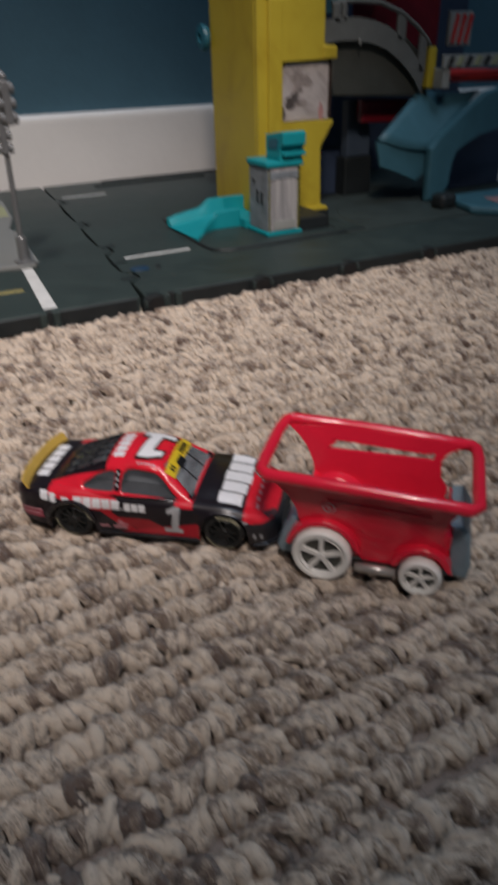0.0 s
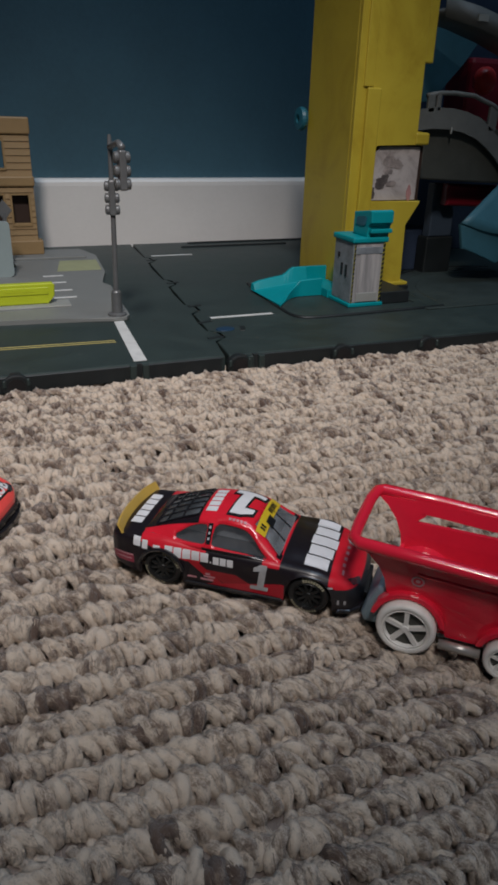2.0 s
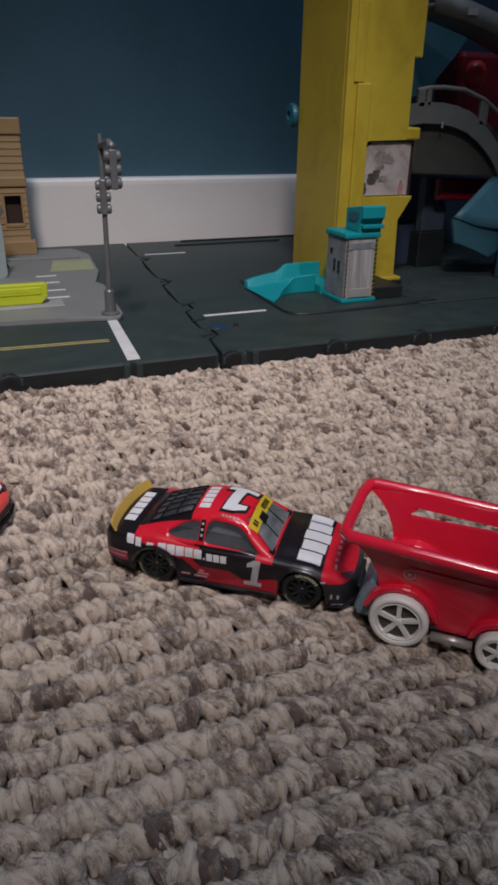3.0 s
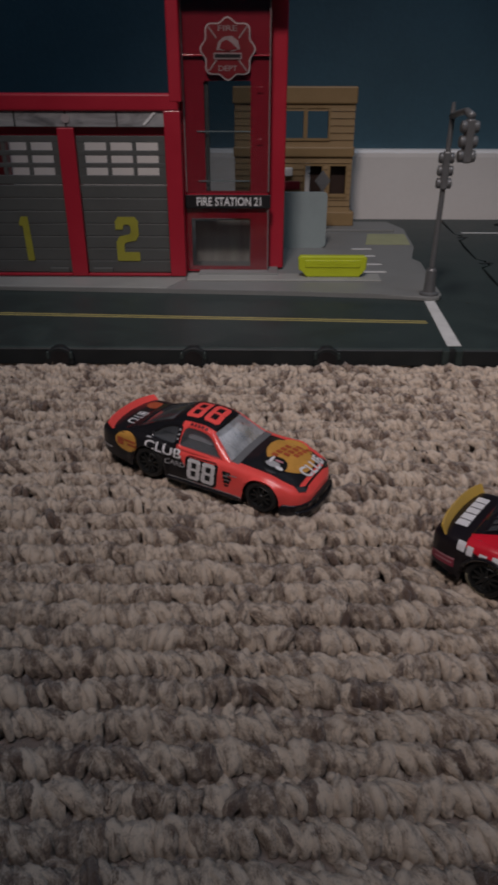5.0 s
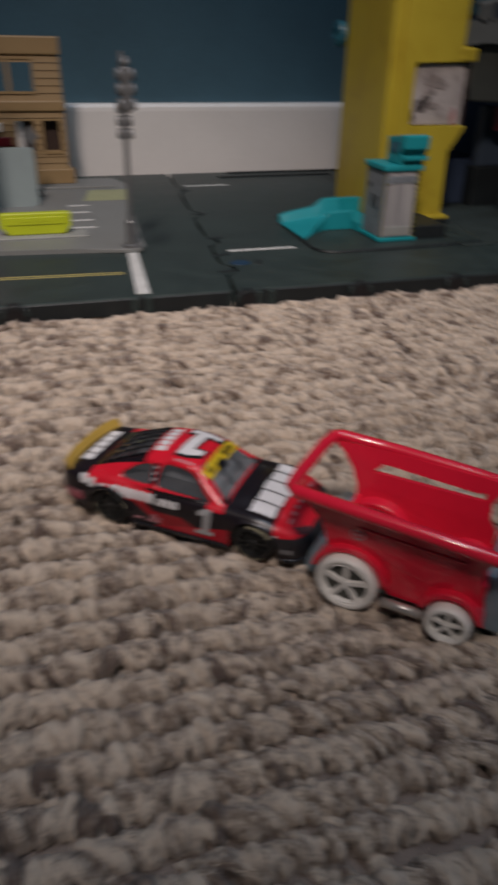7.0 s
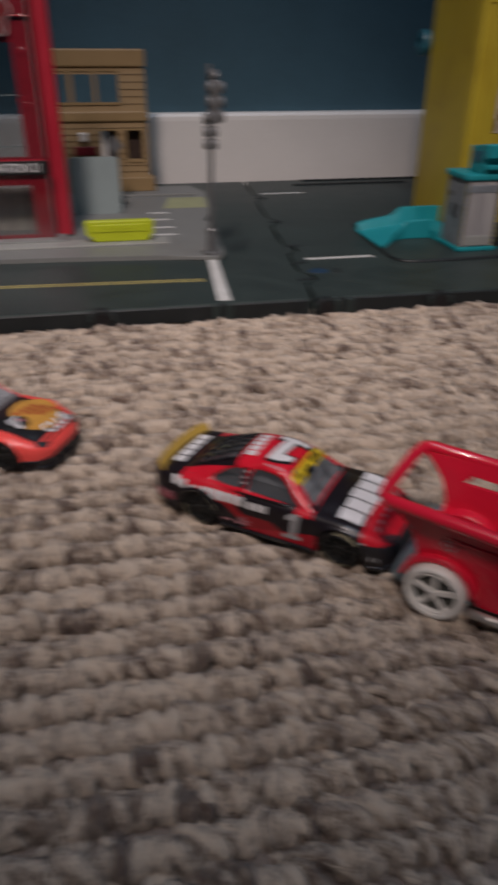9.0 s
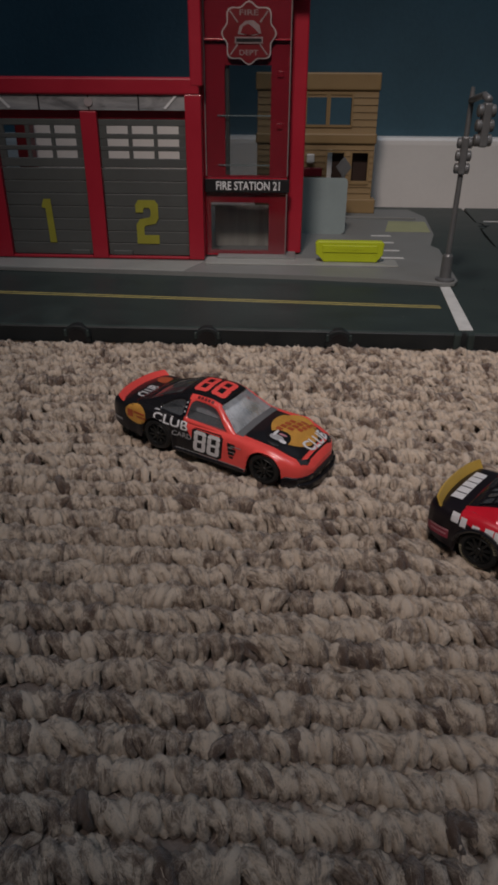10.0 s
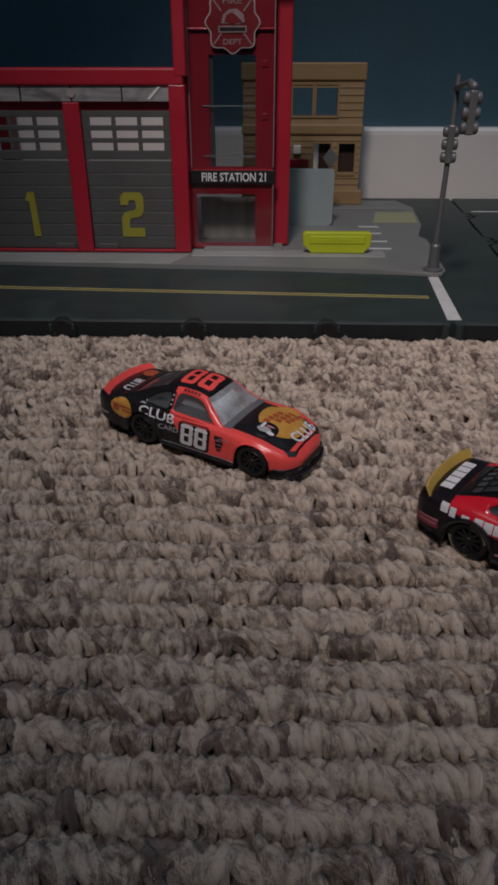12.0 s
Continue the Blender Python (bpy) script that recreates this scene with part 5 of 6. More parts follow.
part("red_bar", tube(bmesh.new(), [(0.4150, 0.4650, 0.0985), (0.4700, 0.4600, 0.0970)], 0.0048, 10), BRIGHT_RED, garage)
part("red_machine", boxed(0.4000, 0.4700, 0.5350, 0.5700, 0.1150, 0.1780, 0.0040), DARK_RED, garage, "dark red crane cabin")
part("red_lamp", lathe(bmesh.new(), [(0, -0.006), (0.007, -0.0045), (0.0105, 0.0), (0.0105, 0.004), (0, 0.004)], (0.4050, 0.5200, 0.1600), "y", 20), BRIGHT_RED, garage, "bright red domed knob", smooth=True)
part("blue_screen", prismed([(0.3400, 0.1400), (0.3690, 0.1440), (0.3960, 0.1732), (0.4200, 0.2050), (0.3400, 0.2050)], "y", 0.5400, 0.5440, 0.0008), BLUE, garage, "blue plastic side screen")
upper_path = [(0.3350, 0.4900, 0.2030), (0.3600, 0.4820, 0.1970), (0.3850, 0.4760, 0.1890), (0.4120, 0.4700, 0.1780), (0.4400, 0.4640, 0.1640)]
rows = [[(x, y, z), (x, y + 0.02, z + 0.0006), (x, y + 0.04, z)] for x, y, z in upper_path]
part("upper_track", slab(bmesh.new(), rows, 0.0030), TRACK_GREY, garage, smooth=True)
rows = [[(x, y, z + 0.0075), (x, y - 0.0008, z - 0.0060)] for x, y, z in upper_path]
part("upper_track_side", slab(bmesh.new(), rows, 0.0018), TRACK_GREY, garage, smooth=True)
for x, z in ((0.3560, 0.1975), (0.3700, 0.1932)):
    part("track_mark", boxed(x, x + 0.0090, 0.4775, 0.4790, z - 0.0022, z + 0.0022), PALE_BASE, garage)
part("hazard_panel", boxed(0.4400, 0.4640, 0.4900, 0.4930, 0.1180, 0.1420, 0.0006), PALE_BASE, garage, "white panel with red slanting bars")
for i in range(3):
    x = 0.4420 + i * 0.0070
    part("red_stripe", prismed([(x, 0.1200), (x + 0.0035, 0.1200), (x + 0.0080, 0.1400), (x + 0.0045, 0.1400)], "y", 0.4892, 0.4901), BRIGHT_RED, garage)

ramp_t = thing("blue_ramp", pose(0, 0, 0), "dusty blue plastic ramp and arch of the toy garage", "toy ramp")
corner = [Vector(p) for p in ((0.3450, 0.4500, 0.0578), (0.3940, 0.4480, 0.0470), (0.4600, 0.4700, 0.0850), (0.4040, 0.4780, 0.0875))]
rows = []
for k in range(7):
    a, b = corner[0].lerp(corner[3], k / 6), corner[1].lerp(corner[2], k / 6)
    rows.append([a.lerp(b, j / 7) + Vector((0, 0, -0.0022 * math.sin(math.pi * j / 7))) for j in range(8)])
part("chute", slab(bmesh.new(), rows, 0.0028), BLUE, ramp_t, smooth=True)
part("chute_end", prismed([(0.3450, 0.0572), (0.3500, 0.0388), (0.3644, 0.0345), (0.3849, 0.0255), (0.3965, 0.0315), (0.3945, 0.0464)], "y", 0.4490, 0.4530, 0.0012), BLUE, ramp_t)
for j in range(4):
    a = corner[0].lerp(corner[1], 0.2 + 0.2 * j) + Vector((0, 0, -0.0010))
    b = corner[3].lerp(corner[2], 0.2 + 0.2 * j) + Vector((0, 0, -0.0010))
    part("chute_rib", tube(bmesh.new(), [a, b], 0.0007, 6), BLUE, ramp_t)
arch = [(0.3910, MAT + 0.0016), (0.4070, MAT + 0.0016), (0.4128, 0.0226), (0.4114, 0.0397), (0.4146, 0.0477), (0.4247, 0.0531), (0.4386, 0.0571), (0.4679, 0.0618), (0.5058, 0.0625), (0.4986, 0.0897), (0.4613, 0.0910), (0.4400, 0.0870), (0.4290, 0.0765), (0.4134, 0.0679), (0.4008, 0.0588), (0.3903, 0.0500)]
part("arch", prismed(arch, "y", 0.4400, 0.4470, 0.0020), BLUE, ramp_t)
part("arch_inside", boxed(0.4195, 0.5200, 0.4750, 0.4800, MAT, 0.0640, 0.0010), NAVY, ramp_t)
part("apron", prismed([(0.3900, 0.3900), (0.4120, 0.3620), (0.5200, 0.3400), (0.5200, 0.4330), (0.4020, 0.4330)], "z", MAT, MAT + 0.0060, 0.0020), BLUE, ramp_t, "blue curved apron on the mat")
part("print", prismed([(0.4150, 0.3900), (0.4600, 0.3800), (0.4600, 0.4000), (0.4200, 0.4080)], "z", MAT + 0.0058, MAT + 0.0063), PICTURE_RED, ramp_t)
part("plate", boxed(0.4560, 0.4860, 0.4300, 0.4320, 0.0210, 0.0340, 0.0005), WHITE_INK, ramp_t, "white plate with black bars")
for i, (x0, x1, z) in enumerate(((0.4590, 0.4640, 0.0290), (0.4660, 0.4720, 0.0290), (0.4590, 0.4640, 0.0235), (0.4660, 0.4720, 0.0235))):
    part("plate_bar", boxed(x0, x1, 0.4294, 0.4301, z, z + 0.0030), BLACK_STICKER, ramp_t)
part("prop", boxed(0.3800, 0.3960, 0.4100, 0.4250, MAT, 0.0210, 0.0040, 3), ASPHALT_EDGE, ramp_t)
turn = thing("turntable", pose(0, 0, 0), "round charcoal turntable disc set in the mat", "toy turntable")
ring = [(0.3850 + 0.1040 * math.cos(a), 0.4080 + 0.1070 * math.sin(a)) for a in [radians(180 - 6 * k) for k in range(20)]]
part("disc", prismed(ring + [(ring[-1][0], 0.3900), (0.2810, 0.3900)], "z", MAT, MAT + 0.0009, 0.0003, 1), TURN_GREY, turn)
for k in (0.90, 0.80):
    part("ridge", tube(bmesh.new(), [(0.3850 + (x - 0.3850) * k, 0.4080 + (y - 0.4080) * k, MAT + 0.0008) for x, y in ring], 0.0006, 6), TURN_GREY, turn)
part("rim", tube(bmesh.new(), [(x, y, MAT + 0.0007) for x, y in ring], 0.0010, 6), ASPHALT_EDGE, turn, "dark rim of the disc")


# ---- die-cast cars ----
def interp(x, table):
    return float(np.interp(x, [t[0] for t in table], [t[1] for t in table]))


HALF = [(-0.0385, 0.0128), (-0.0365, 0.0142), (-0.033, 0.0150), (-0.022, 0.0156), (-0.012, 0.0152), (0.012, 0.0152), (0.022, 0.0157), (0.028, 0.0153), (0.0325, 0.0142), (0.0346, 0.0124), (0.0360, 0.0098), (0.0368, 0.0072)]
DECK = [(-0.0385, 0.0146), (-0.034, 0.0155), (-0.026, 0.0157), (-0.010, 0.0152), (0.010, 0.0148), (0.015, 0.0143), (0.024, 0.0133), (0.029, 0.0122), (0.0325, 0.0110), (0.0350, 0.0098), (0.0368, 0.0080)]
SILL = [(-0.0385, 0.0048), (-0.034, 0.0036), (-0.028, 0.0026), (0.028, 0.0024), (0.0368, 0.0026)]
AXLE, WHEEL_R, ARCH_R = 0.02185, 0.0059, 0.0065
K = WHEEL_R / 0.0052


def car_shell():
    """The lofted body below the windows, with the wheel arches cut up into its sides."""
    bm = bmesh.new()
    xs = sorted(set([round(-0.0385 + 0.00075 * i, 5) for i in range(101)] + [0.0360, 0.0365, 0.0368]))
    xs = [x for x in xs if x <= 0.0368]
    rings = []
    for x in xs:
        w, zt, z0 = interp(x, HALF), interp(x, DECK), interp(x, SILL)
        for xa in (-AXLE, AXLE):
            d = abs(x - xa)
            if d < ARCH_R:
                z0 = max(z0, WHEEL_R + math.sqrt(ARCH_R**2 - d * d))
        zs = zt - 0.0011
        flare = 0.0004 if min(abs(x - AXLE), abs(x + AXLE)) < ARCH_R + 0.0012 else 0.0
        z2 = max(zs - 0.0024, z0 + 0.0004)
        hump = 0.0006 * math.exp(-(((abs(x) - AXLE) / 0.0055) ** 2))
        rise = 0.0006 * min(1.0, max(0.0, (x - 0.012) / 0.004)) * min(1.0, max(0.0, (0.0368 - x) / 0.006))
        half = [(w * 0.970 + flare, z0), (w * 0.995 + flare, z0 + 0.5 * (z2 - z0)), (w * 1.0 + flare * 0.6, z2), (w * 0.988, zs - 0.0008), (w * 0.955, zs + 0.0001 + hump * 0.6), (w * 0.89, zs + 0.0007 + hump),
                (w * 0.80, zs + 0.0009 + hump * 0.7), (w * 0.68, zt - 0.0001), (w * 0.62, zt + rise * 0.8), (w * 0.3, zt + 0.0002 + rise), (0.0, zt + 0.0003 + rise)]
        ring = [bm.verts.new((x, -y, z)) for y, z in half] + [bm.verts.new((x, y, z)) for y, z in half[-2::-1]]
        rings.append(ring)
    for a, b in zip(rings, rings[1:]):
        for i in range(len(a) - 1):
            bm.faces.new([a[i], a[i + 1], b[i + 1], b[i]])
    for ring in (rings[0], rings[-1]):
        bm.faces.new(ring)
    bmesh.ops.recalc_face_normals(bm, faces=bm.faces)
    return bm


def wheel_mesh(name, profile, material):
    me = bpy.data.meshes.new(name)
    bm = lathe(bmesh.new(), profile, (0, 0, 0), "y", 32)
    bmesh.ops.recalc_face_normals(bm, faces=bm.faces)
    for f in bm.faces:
        f.smooth = True
    bm.to_mesh(me)
    bm.free()
    me.materials.append(material)
    return me


TYRE_ME = wheel_mesh("tyre", [(r * K, y) for r, y in [(0.0037, -0.0002), (0.0044, -0.0004), (0.0050, 0.0000), (0.0052, 0.0006), (0.0052, 0.0040), (0.0048, 0.0044), (0.0010, 0.0044), (0.0010, 0.0010), (0.0037, 0.0010), (0.0037, -0.0002)]], RUBBER)


def rim_mesh(name, r, spokes, hub, material, depth=0.0006):
    bm = bmesh.new()
    lathe(bm, [(r, 0.0002), (r * 0.90, -0.0002), (r * 0.86, 0.0004), (r * 0.86, depth + 0.0008), (r, depth + 0.0008), (r, 0.0002)], (0, 0, 0), "y", 28)
    lathe(bm, [(0, -0.0002), (hub * 0.7, -0.0002), (hub, 0.0003), (hub, depth + 0.0006), (0, depth + 0.0006)], (0, 0, 0), "y", 14)
    for k in range(spokes):
        a = 2 * math.pi * k / spokes + math.pi / 2
        u, v = Vector((math.cos(a), 0, math.sin(a))), Vector((-math.sin(a), 0, math.cos(a)))
        w0, w1 = hub * 0.42, r * (0.10 if spokes < 7 else 0.07)
        face = [u * hub * 0.6 - v * w0, u * hub * 0.6 + v * w0, u * r * 0.90 + v * w1, u * r * 0.90 - v * w1]
        lo = [bm.verts.new(p + Vector((0, 0.00005, 0))) for p in face]
        hi = [bm.verts.new(p + Vector((0, depth + 0.0004, 0))) for p in face]
        bm.faces.new(lo)
        bm.faces.new(hi[::-1])
        for i in range(4):
            bm.faces.new([lo[i], hi[i], hi[(i + 1) % 4], lo[(i + 1) % 4]])
    bmesh.ops.recalc_face_normals(bm, faces=bm.faces)
    me = bpy.data.meshes.new(name)
    bm.to_mesh(me)
    bm.free()
    me.materials.append(material)
    return me


RIM_ME = rim_mesh("rim", 0.0037 * K, 10, 0.0011, RIM_BLACK)


def tyre_marks():
    """Short curved bars where the sidewall lettering stands."""
    bm = bmesh.new()
    for start, n in ((50, 9), (222, 11)):
        for i in range(n):
            a0, a1 = radians(start + i * 9), radians(start + i * 9 + 5.5)
            r0, r1, y = 0.00415 * K, 0.00475 * K, -0.00046
            bm.faces.new([bm.verts.new((r * math.cos(a), y + (0.00022 if r > r0 else 0), r * math.sin(a))) for r, a in ((r0, a0), (r1, a0), (r1, a1), (r0, a1))])
    me = bpy.data.meshes.new("sidewall_mark")
    bm.to_mesh(me)
    bm.free()
    me.materials.append(TYRE_INK)
    return me


MARK_ME = tyre_marks()


def put_wheels(car, marks):
    for x in (-AXLE, AXLE):
        for side in (-1, 1):
            wheel = new("wheel")
            wheel.parent = car
            wheel.matrix_basis = pose(x, side * 0.0149, WHEEL_R, 0, 17 if x > 0 else 40, 0 if side < 0 else 180)
            shared("tyre", TYRE_ME, wheel)
            shared("rim", RIM_ME, wheel)
            if marks:
                shared("sidewall_mark", MARK_ME, wheel)


def decal(name, polys, mapper, tree, material, car, label="", off=0.00014):
    """Thin ink laid on a surface: polys are (vertices, faces) in a flat plane; mapper gives ray start and way."""
    bm = bmesh.new()
    vs, fs = polys
    bv = [bm.verts.new((u, v, 0)) for u, v in vs]
    for f in fs:
        try:
            bm.faces.new([bv[i] for i in f])
        except ValueError:
            pass
    bmesh.ops.remove_doubles(bm, verts=bm.verts, dist=1e-6)
    bmesh.ops.triangulate(bm, faces=bm.faces)
    longest = 0.0013
    for _ in range(3):
        es = [e for e in bm.edges if e.calc_length() > longest]
        if not es:
            break
        bmesh.ops.subdivide_edges(bm, edges=es, cuts=1)
        bmesh.ops.triangulate(bm, faces=[f for f in bm.faces if len(f.verts) > 3])
    for v in bm.verts:
        start, way = mapper(v.co.x, v.co.y)
        hit, nrm, _, _ = tree.ray_cast(Vector(start), Vector(way))
        if hit is None:
            hit, nrm, _, _ = tree.find_nearest(Vector(start) + Vector(way) * 0.015)
        if nrm.dot(Vector(way)) > 0:
            nrm = -nrm
        v.co = hit + nrm * off
    return part(name, bm, material, car, label, smooth=True)


def right_side(u, v):
    return (u, -0.03, v), (0, 1, 0)


def from_above(u, v):
    return (u, v, 0.04), (0, 0, -1)


def poly(*pts):
    return list(pts), [tuple(range(len(pts)))]


def rect(u0, u1, v0, v1, skew=0.0):
    return poly((u0, v0), (u1, v0), (u1 + skew, v1), (u0 + skew, v1))


def many(*polys):
    vs, fs = [], []
    for p, f in polys:
        n = len(vs)
        vs += p
        fs += [tuple(i + n for i in q) for q in f]
    return vs, fs


def words(text, u0, u1, v0, v1, bold=0.02, turn=None):
    vs, fs, w = lettering(text, 1.0, bold)
    vs = [(u / w, v) for u, v in vs]
    if turn:
        return [turn(a, b) for a, b in vs], fs
    return [(u0 + a * (u1 - u0), v0 + b * (v1 - v0)) for a, b in vs], fs


def figure_one(turn, grow=0.0):
    """A slab-serif figure one as quads in a unit square, placed by turn()."""
    g = grow
    quads = [[(-g, -g), (1 + g, -g), (1 + g, 0.17 + g), (-g, 0.17 + g)], [(0.36 - g, 0.17), (0.74 + g, 0.17), (0.74 + g, 1 + g), (0.36 - g, 1 + g)],
             [(0.02 - g, 0.72 - g), (0.36, 0.76 - g), (0.36, 1 + g), (0.02 - g, 0.87 + g)]]
    return many(*[poly(*[turn(a, b) for a, b in q]) for q in quads])


def densify(pts, step=0.0008):
    """A closed outline with extra points along its longer edges."""
    out = []
    for (u0, v0), (u1, v1) in zip(pts, pts[1:] + pts[:1]):
        n = max(1, round(math.hypot(u1 - u0, v1 - v0) / step))
        out += [(u0 + (u1 - u0) * i / n, v0 + (v1 - v0) * i / n) for i in range(n)]
    return out


def curved_sheet(outlines, place, thick):
    """A sheet between outlines (the first outside, the rest holes), cut fine and laid on a curved surface."""
    bm = bmesh.new()
    edges = []
    for line in outlines:
        vs = [bm.verts.new((u, v, 0)) for u, v in densify(line)]
        edges += [bm.edges.new((p, q)) for p, q in zip(vs, vs[1:] + vs[:1])]
    bmesh.ops.triangle_fill(bm, use_beauty=True, edges=edges, normal=(0, 0, 1))
    for _ in range(3):
        es = [e for e in bm.edges if e.calc_length() > 0.0016]
        if not es:
            break
        bmesh.ops.subdivide_edges(bm, edges=es, cuts=1)
        bmesh.ops.triangulate(bm, faces=[f for f in bm.faces if len(f.verts) > 3])
    for v in bm.verts:
        v.co = place(v.co.x, v.co.y)
    bmesh.ops.recalc_face_normals(bm, faces=bm.faces)
    if thick:
        bmesh.ops.solidify(bm, geom=bm.faces[:], thickness=thick)
    return bm


# the cabin's section at each station, in millimetres: crown, belt, half-widths of the roof edge and of the belt
STATIONS = np.linspace(-29.0, 13.4, 107)


def eased(table):
    """Values at STATIONS, with the corners of the table smoothed."""
    v = np.interp(STATIONS, [t[0] for t in table], [t[1] for t in table])
    pad = np.concatenate([np.full(4, v[0]), v, np.full(4, v[-1])])
    return np.convolve(pad, np.array([1, 2, 3, 4, 5, 4, 3, 2, 1]) / 25, "valid")


CROWN = eased([(-29, 15.6), (-26, 16.9), (-20, 19.9), (-14, 22.4), (-10.5, 23.3), (-5, 23.8), (0, 23.6), (3.4, 22.7), (6, 21.0), (9, 18.2), (12, 15.4), (13.4, 14.1)])
BELT = eased([(-29, 14.6), (-15, 14.4), (0, 14.0), (13.4, 13.4)])
EDGE = eased([(-29, 12.0), (-26, 11.4), (-20, 10.3), (-14, 9.6), (-6, 9.4), (3, 9.4), (8, 11.2), (13.4, 13.4)])
WAIST = eased([(-29, 13.4), (-20, 14.3), (-5, 14.6), (5, 14.5), (13.4, 13.9)])
ACROSS = 0.0135


def cabin_point(x, v, lift=0.0):
    """A point of the cabin's skin: x along the car, v across it (0 on the crown, ACROSS at the belt), both in metres."""
    mm = x * 1000
    crown, belt, edge, waist = (float(np.interp(mm, STATIONS, t)) for t in (CROWN, BELT, EDGE, WAIST))
    drop = min(1.25, 0.17 * max(0.0, crown - belt) + 0.12)
    y = z = 0.0
    for shift, weight in ((-0.10, 1), (-0.05, 2), (0.0, 3), (0.05, 2), (0.10, 1)):
        k = abs(v) / ACROSS + shift
        if k < 0.6:
            t = abs(k) / 0.6
            y += weight * edge * k / 0.6
            z += weight * (crown - drop * t ** 2.0)
        else:
            t = (k - 0.6) / 0.4
            y += weight * (edge + (waist - edge) * t + 0.8 * t * (1 - t))
            z += weight * (crown - drop + (belt - crown + drop) * t)
    y, z = y / 9 + lift * min(1.0, abs(v) / ACROSS), z / 9 + lift
    return Vector((x, math.copysign(y, v) / 1000, z / 1000))


def cabin_outline(rows):
    return [(x / 1000, v * ACROSS) for x, v in rows]


WINDSHIELD = cabin_outline([(4.0, -0.47), (8.0, -0.49), (12.3, -0.53), (12.7, -0.3), (12.8, 0), (12.7, 0.3), (12.3, 0.53), (8.0, 0.49), (4.0, 0.47), (4.6, 0.25), (4.8, 0), (4.6, -0.25)])
REAR_PANE = cabin_outline([(-13.2, -0.50), (-12.7, 0), (-13.2, 0.50), (-25.4, 0.47), (-26.0, 0), (-25.4, -0.47)])
FRONT_PANE = [(9.8, 0.92), (8.6, 0.84), (5.0, 0.705), (2.2, 0.66), (-5.6, 0.65), (-6.9, 0.70), (-7.4, 0.80), (-7.4, 0.93), (0.0, 0.94)]
QUARTER_PANE = [(-9.2, 0.93), (-9.2, 0.68), (-12.0, 0.67), (-15.2, 0.70), (-18.6, 0.80), (-18.2, 0.88), (-15.0, 0.93)]


def race_car(name, m, label, body_mat, cabin_mat, glass, side_glass, spoiler_mat, spoiler_h, splitter_mat, marks, seat_mat, shift=0.0, wide=1.0, lip=0.0):
    car = thing(name, m, label, "toy car")
    bm = car_shell()
    tree = BVHTree.FromBMesh(bm)
    part("body", bm, body_mat, car, smooth=True)
    part("underbody", boxed(-0.0350, 0.0330, -0.0122, 0.0122, 0.0030, 0.0105, 0.0010), RUBBER, car)
    nose = [(x + lip, y) for x, y in ((0.0300, 0.0150), (0.0338, 0.0138), (0.0364, 0.0108), (0.0380, 0.0055), (0.0384, 0.0), (0.0380, -0.0055), (0.0364, -0.0108), (0.0338, -0.0138), (0.0300, -0.0150))]
    part("splitter", prismed(nose, "z", 0.0013, 0.0027 + lip, 0.0005), splitter_mat, car, "black front splitter")
    for s in (-1, 1):
        part("side_skirt", boxed(-0.0148, 0.0150, s * 0.0149 - 0.0005, s * 0.0149 + 0.0005, 0.0018, 0.0032, 0.0003, 1), splitter_mat, car)

    def skin(x, v, lift=0.0):
        return cabin_point(x, v, lift) + Vector((shift, 0, 0))
    grid = bmesh.new()
    vs = [[grid.verts.new(skin(x / 1000, ACROSS * j / 20)) for j in range(-20, 21)] for x in np.linspace(-29, 13.4, 60)]
    for a, b in zip(vs, vs[1:]):
        for i in range(40):
            grid.faces.new([a[i], a[i + 1], b[i + 1], b[i]])
    bmesh.ops.recalc_face_normals(grid, faces=grid.faces)
    cabin_tree = BVHTree.FromBMesh(grid)
    grid.free()
    sides = [cabin_outline([(x, v * s) for x, v in soft_corners(pane, 1)]) for s in (-1, 1) for pane in (FRONT_PANE, QUARTER_PANE)]
    screen = [(x, v * wide) for x, v in WINDSHIELD]
    rim_line = cabin_outline([(-29, -1), (13.4, -1), (13.4, 1), (-29, 1)])
    part("roof", curved_sheet([rim_line, screen, REAR_PANE] + sides, skin, 0.0005), cabin_mat, car, smooth=True)
    for pane in sides:
        g = part("side_window", curved_sheet([pane], lambda x, v: skin(x, v, -0.25), 0.0), side_glass, car, "tinted side window", smooth=True)
        g.visible_shadow = False
    g = part("windshield", curved_sheet([screen], lambda x, v: skin(x, v, -0.12), 0.0), glass, car, "clear windshield", smooth=True)
    g.visible_shadow = False
    g = part("rear_window", curved_sheet([REAR_PANE], lambda x, v: skin(x, v, -0.15), 0.0), side_glass, car, "tinted rear window", smooth=True)
    g.visible_shadow = False
    for s in (-1, 1):
        part("pillar_trim", curved_sheet([cabin_outline([(-7.6, 0.66 * s), (-9.0, 0.66 * s), (-9.0, 0.92 * s), (-7.6, 0.92 * s)])], lambda x, v: skin(x, v, 0.15), 0.0002), CAR_BLACK, car)
        for v in (0.70, 0.77, 0.84):
            part("pillar_slot", curved_sheet([cabin_outline([(-8.0, v * s), (-8.6, v * s), (-8.6, (v + 0.03) * s), (-8.0, (v + 0.03) * s)])], lambda x, w: skin(x, w, 0.30), 0.0001), DECAL_GREY, car)
    part("interior", prismed([(0.0100 + shift, 0.0150), (0.0020 + shift, 0.0192), (-0.0100 + shift, 0.0200), (-0.0240 + shift, 0.0160)], "y", -0.0080, 0.0080, 0.0006), seat_mat, car, "moulded grey plastic interior", smooth=True)
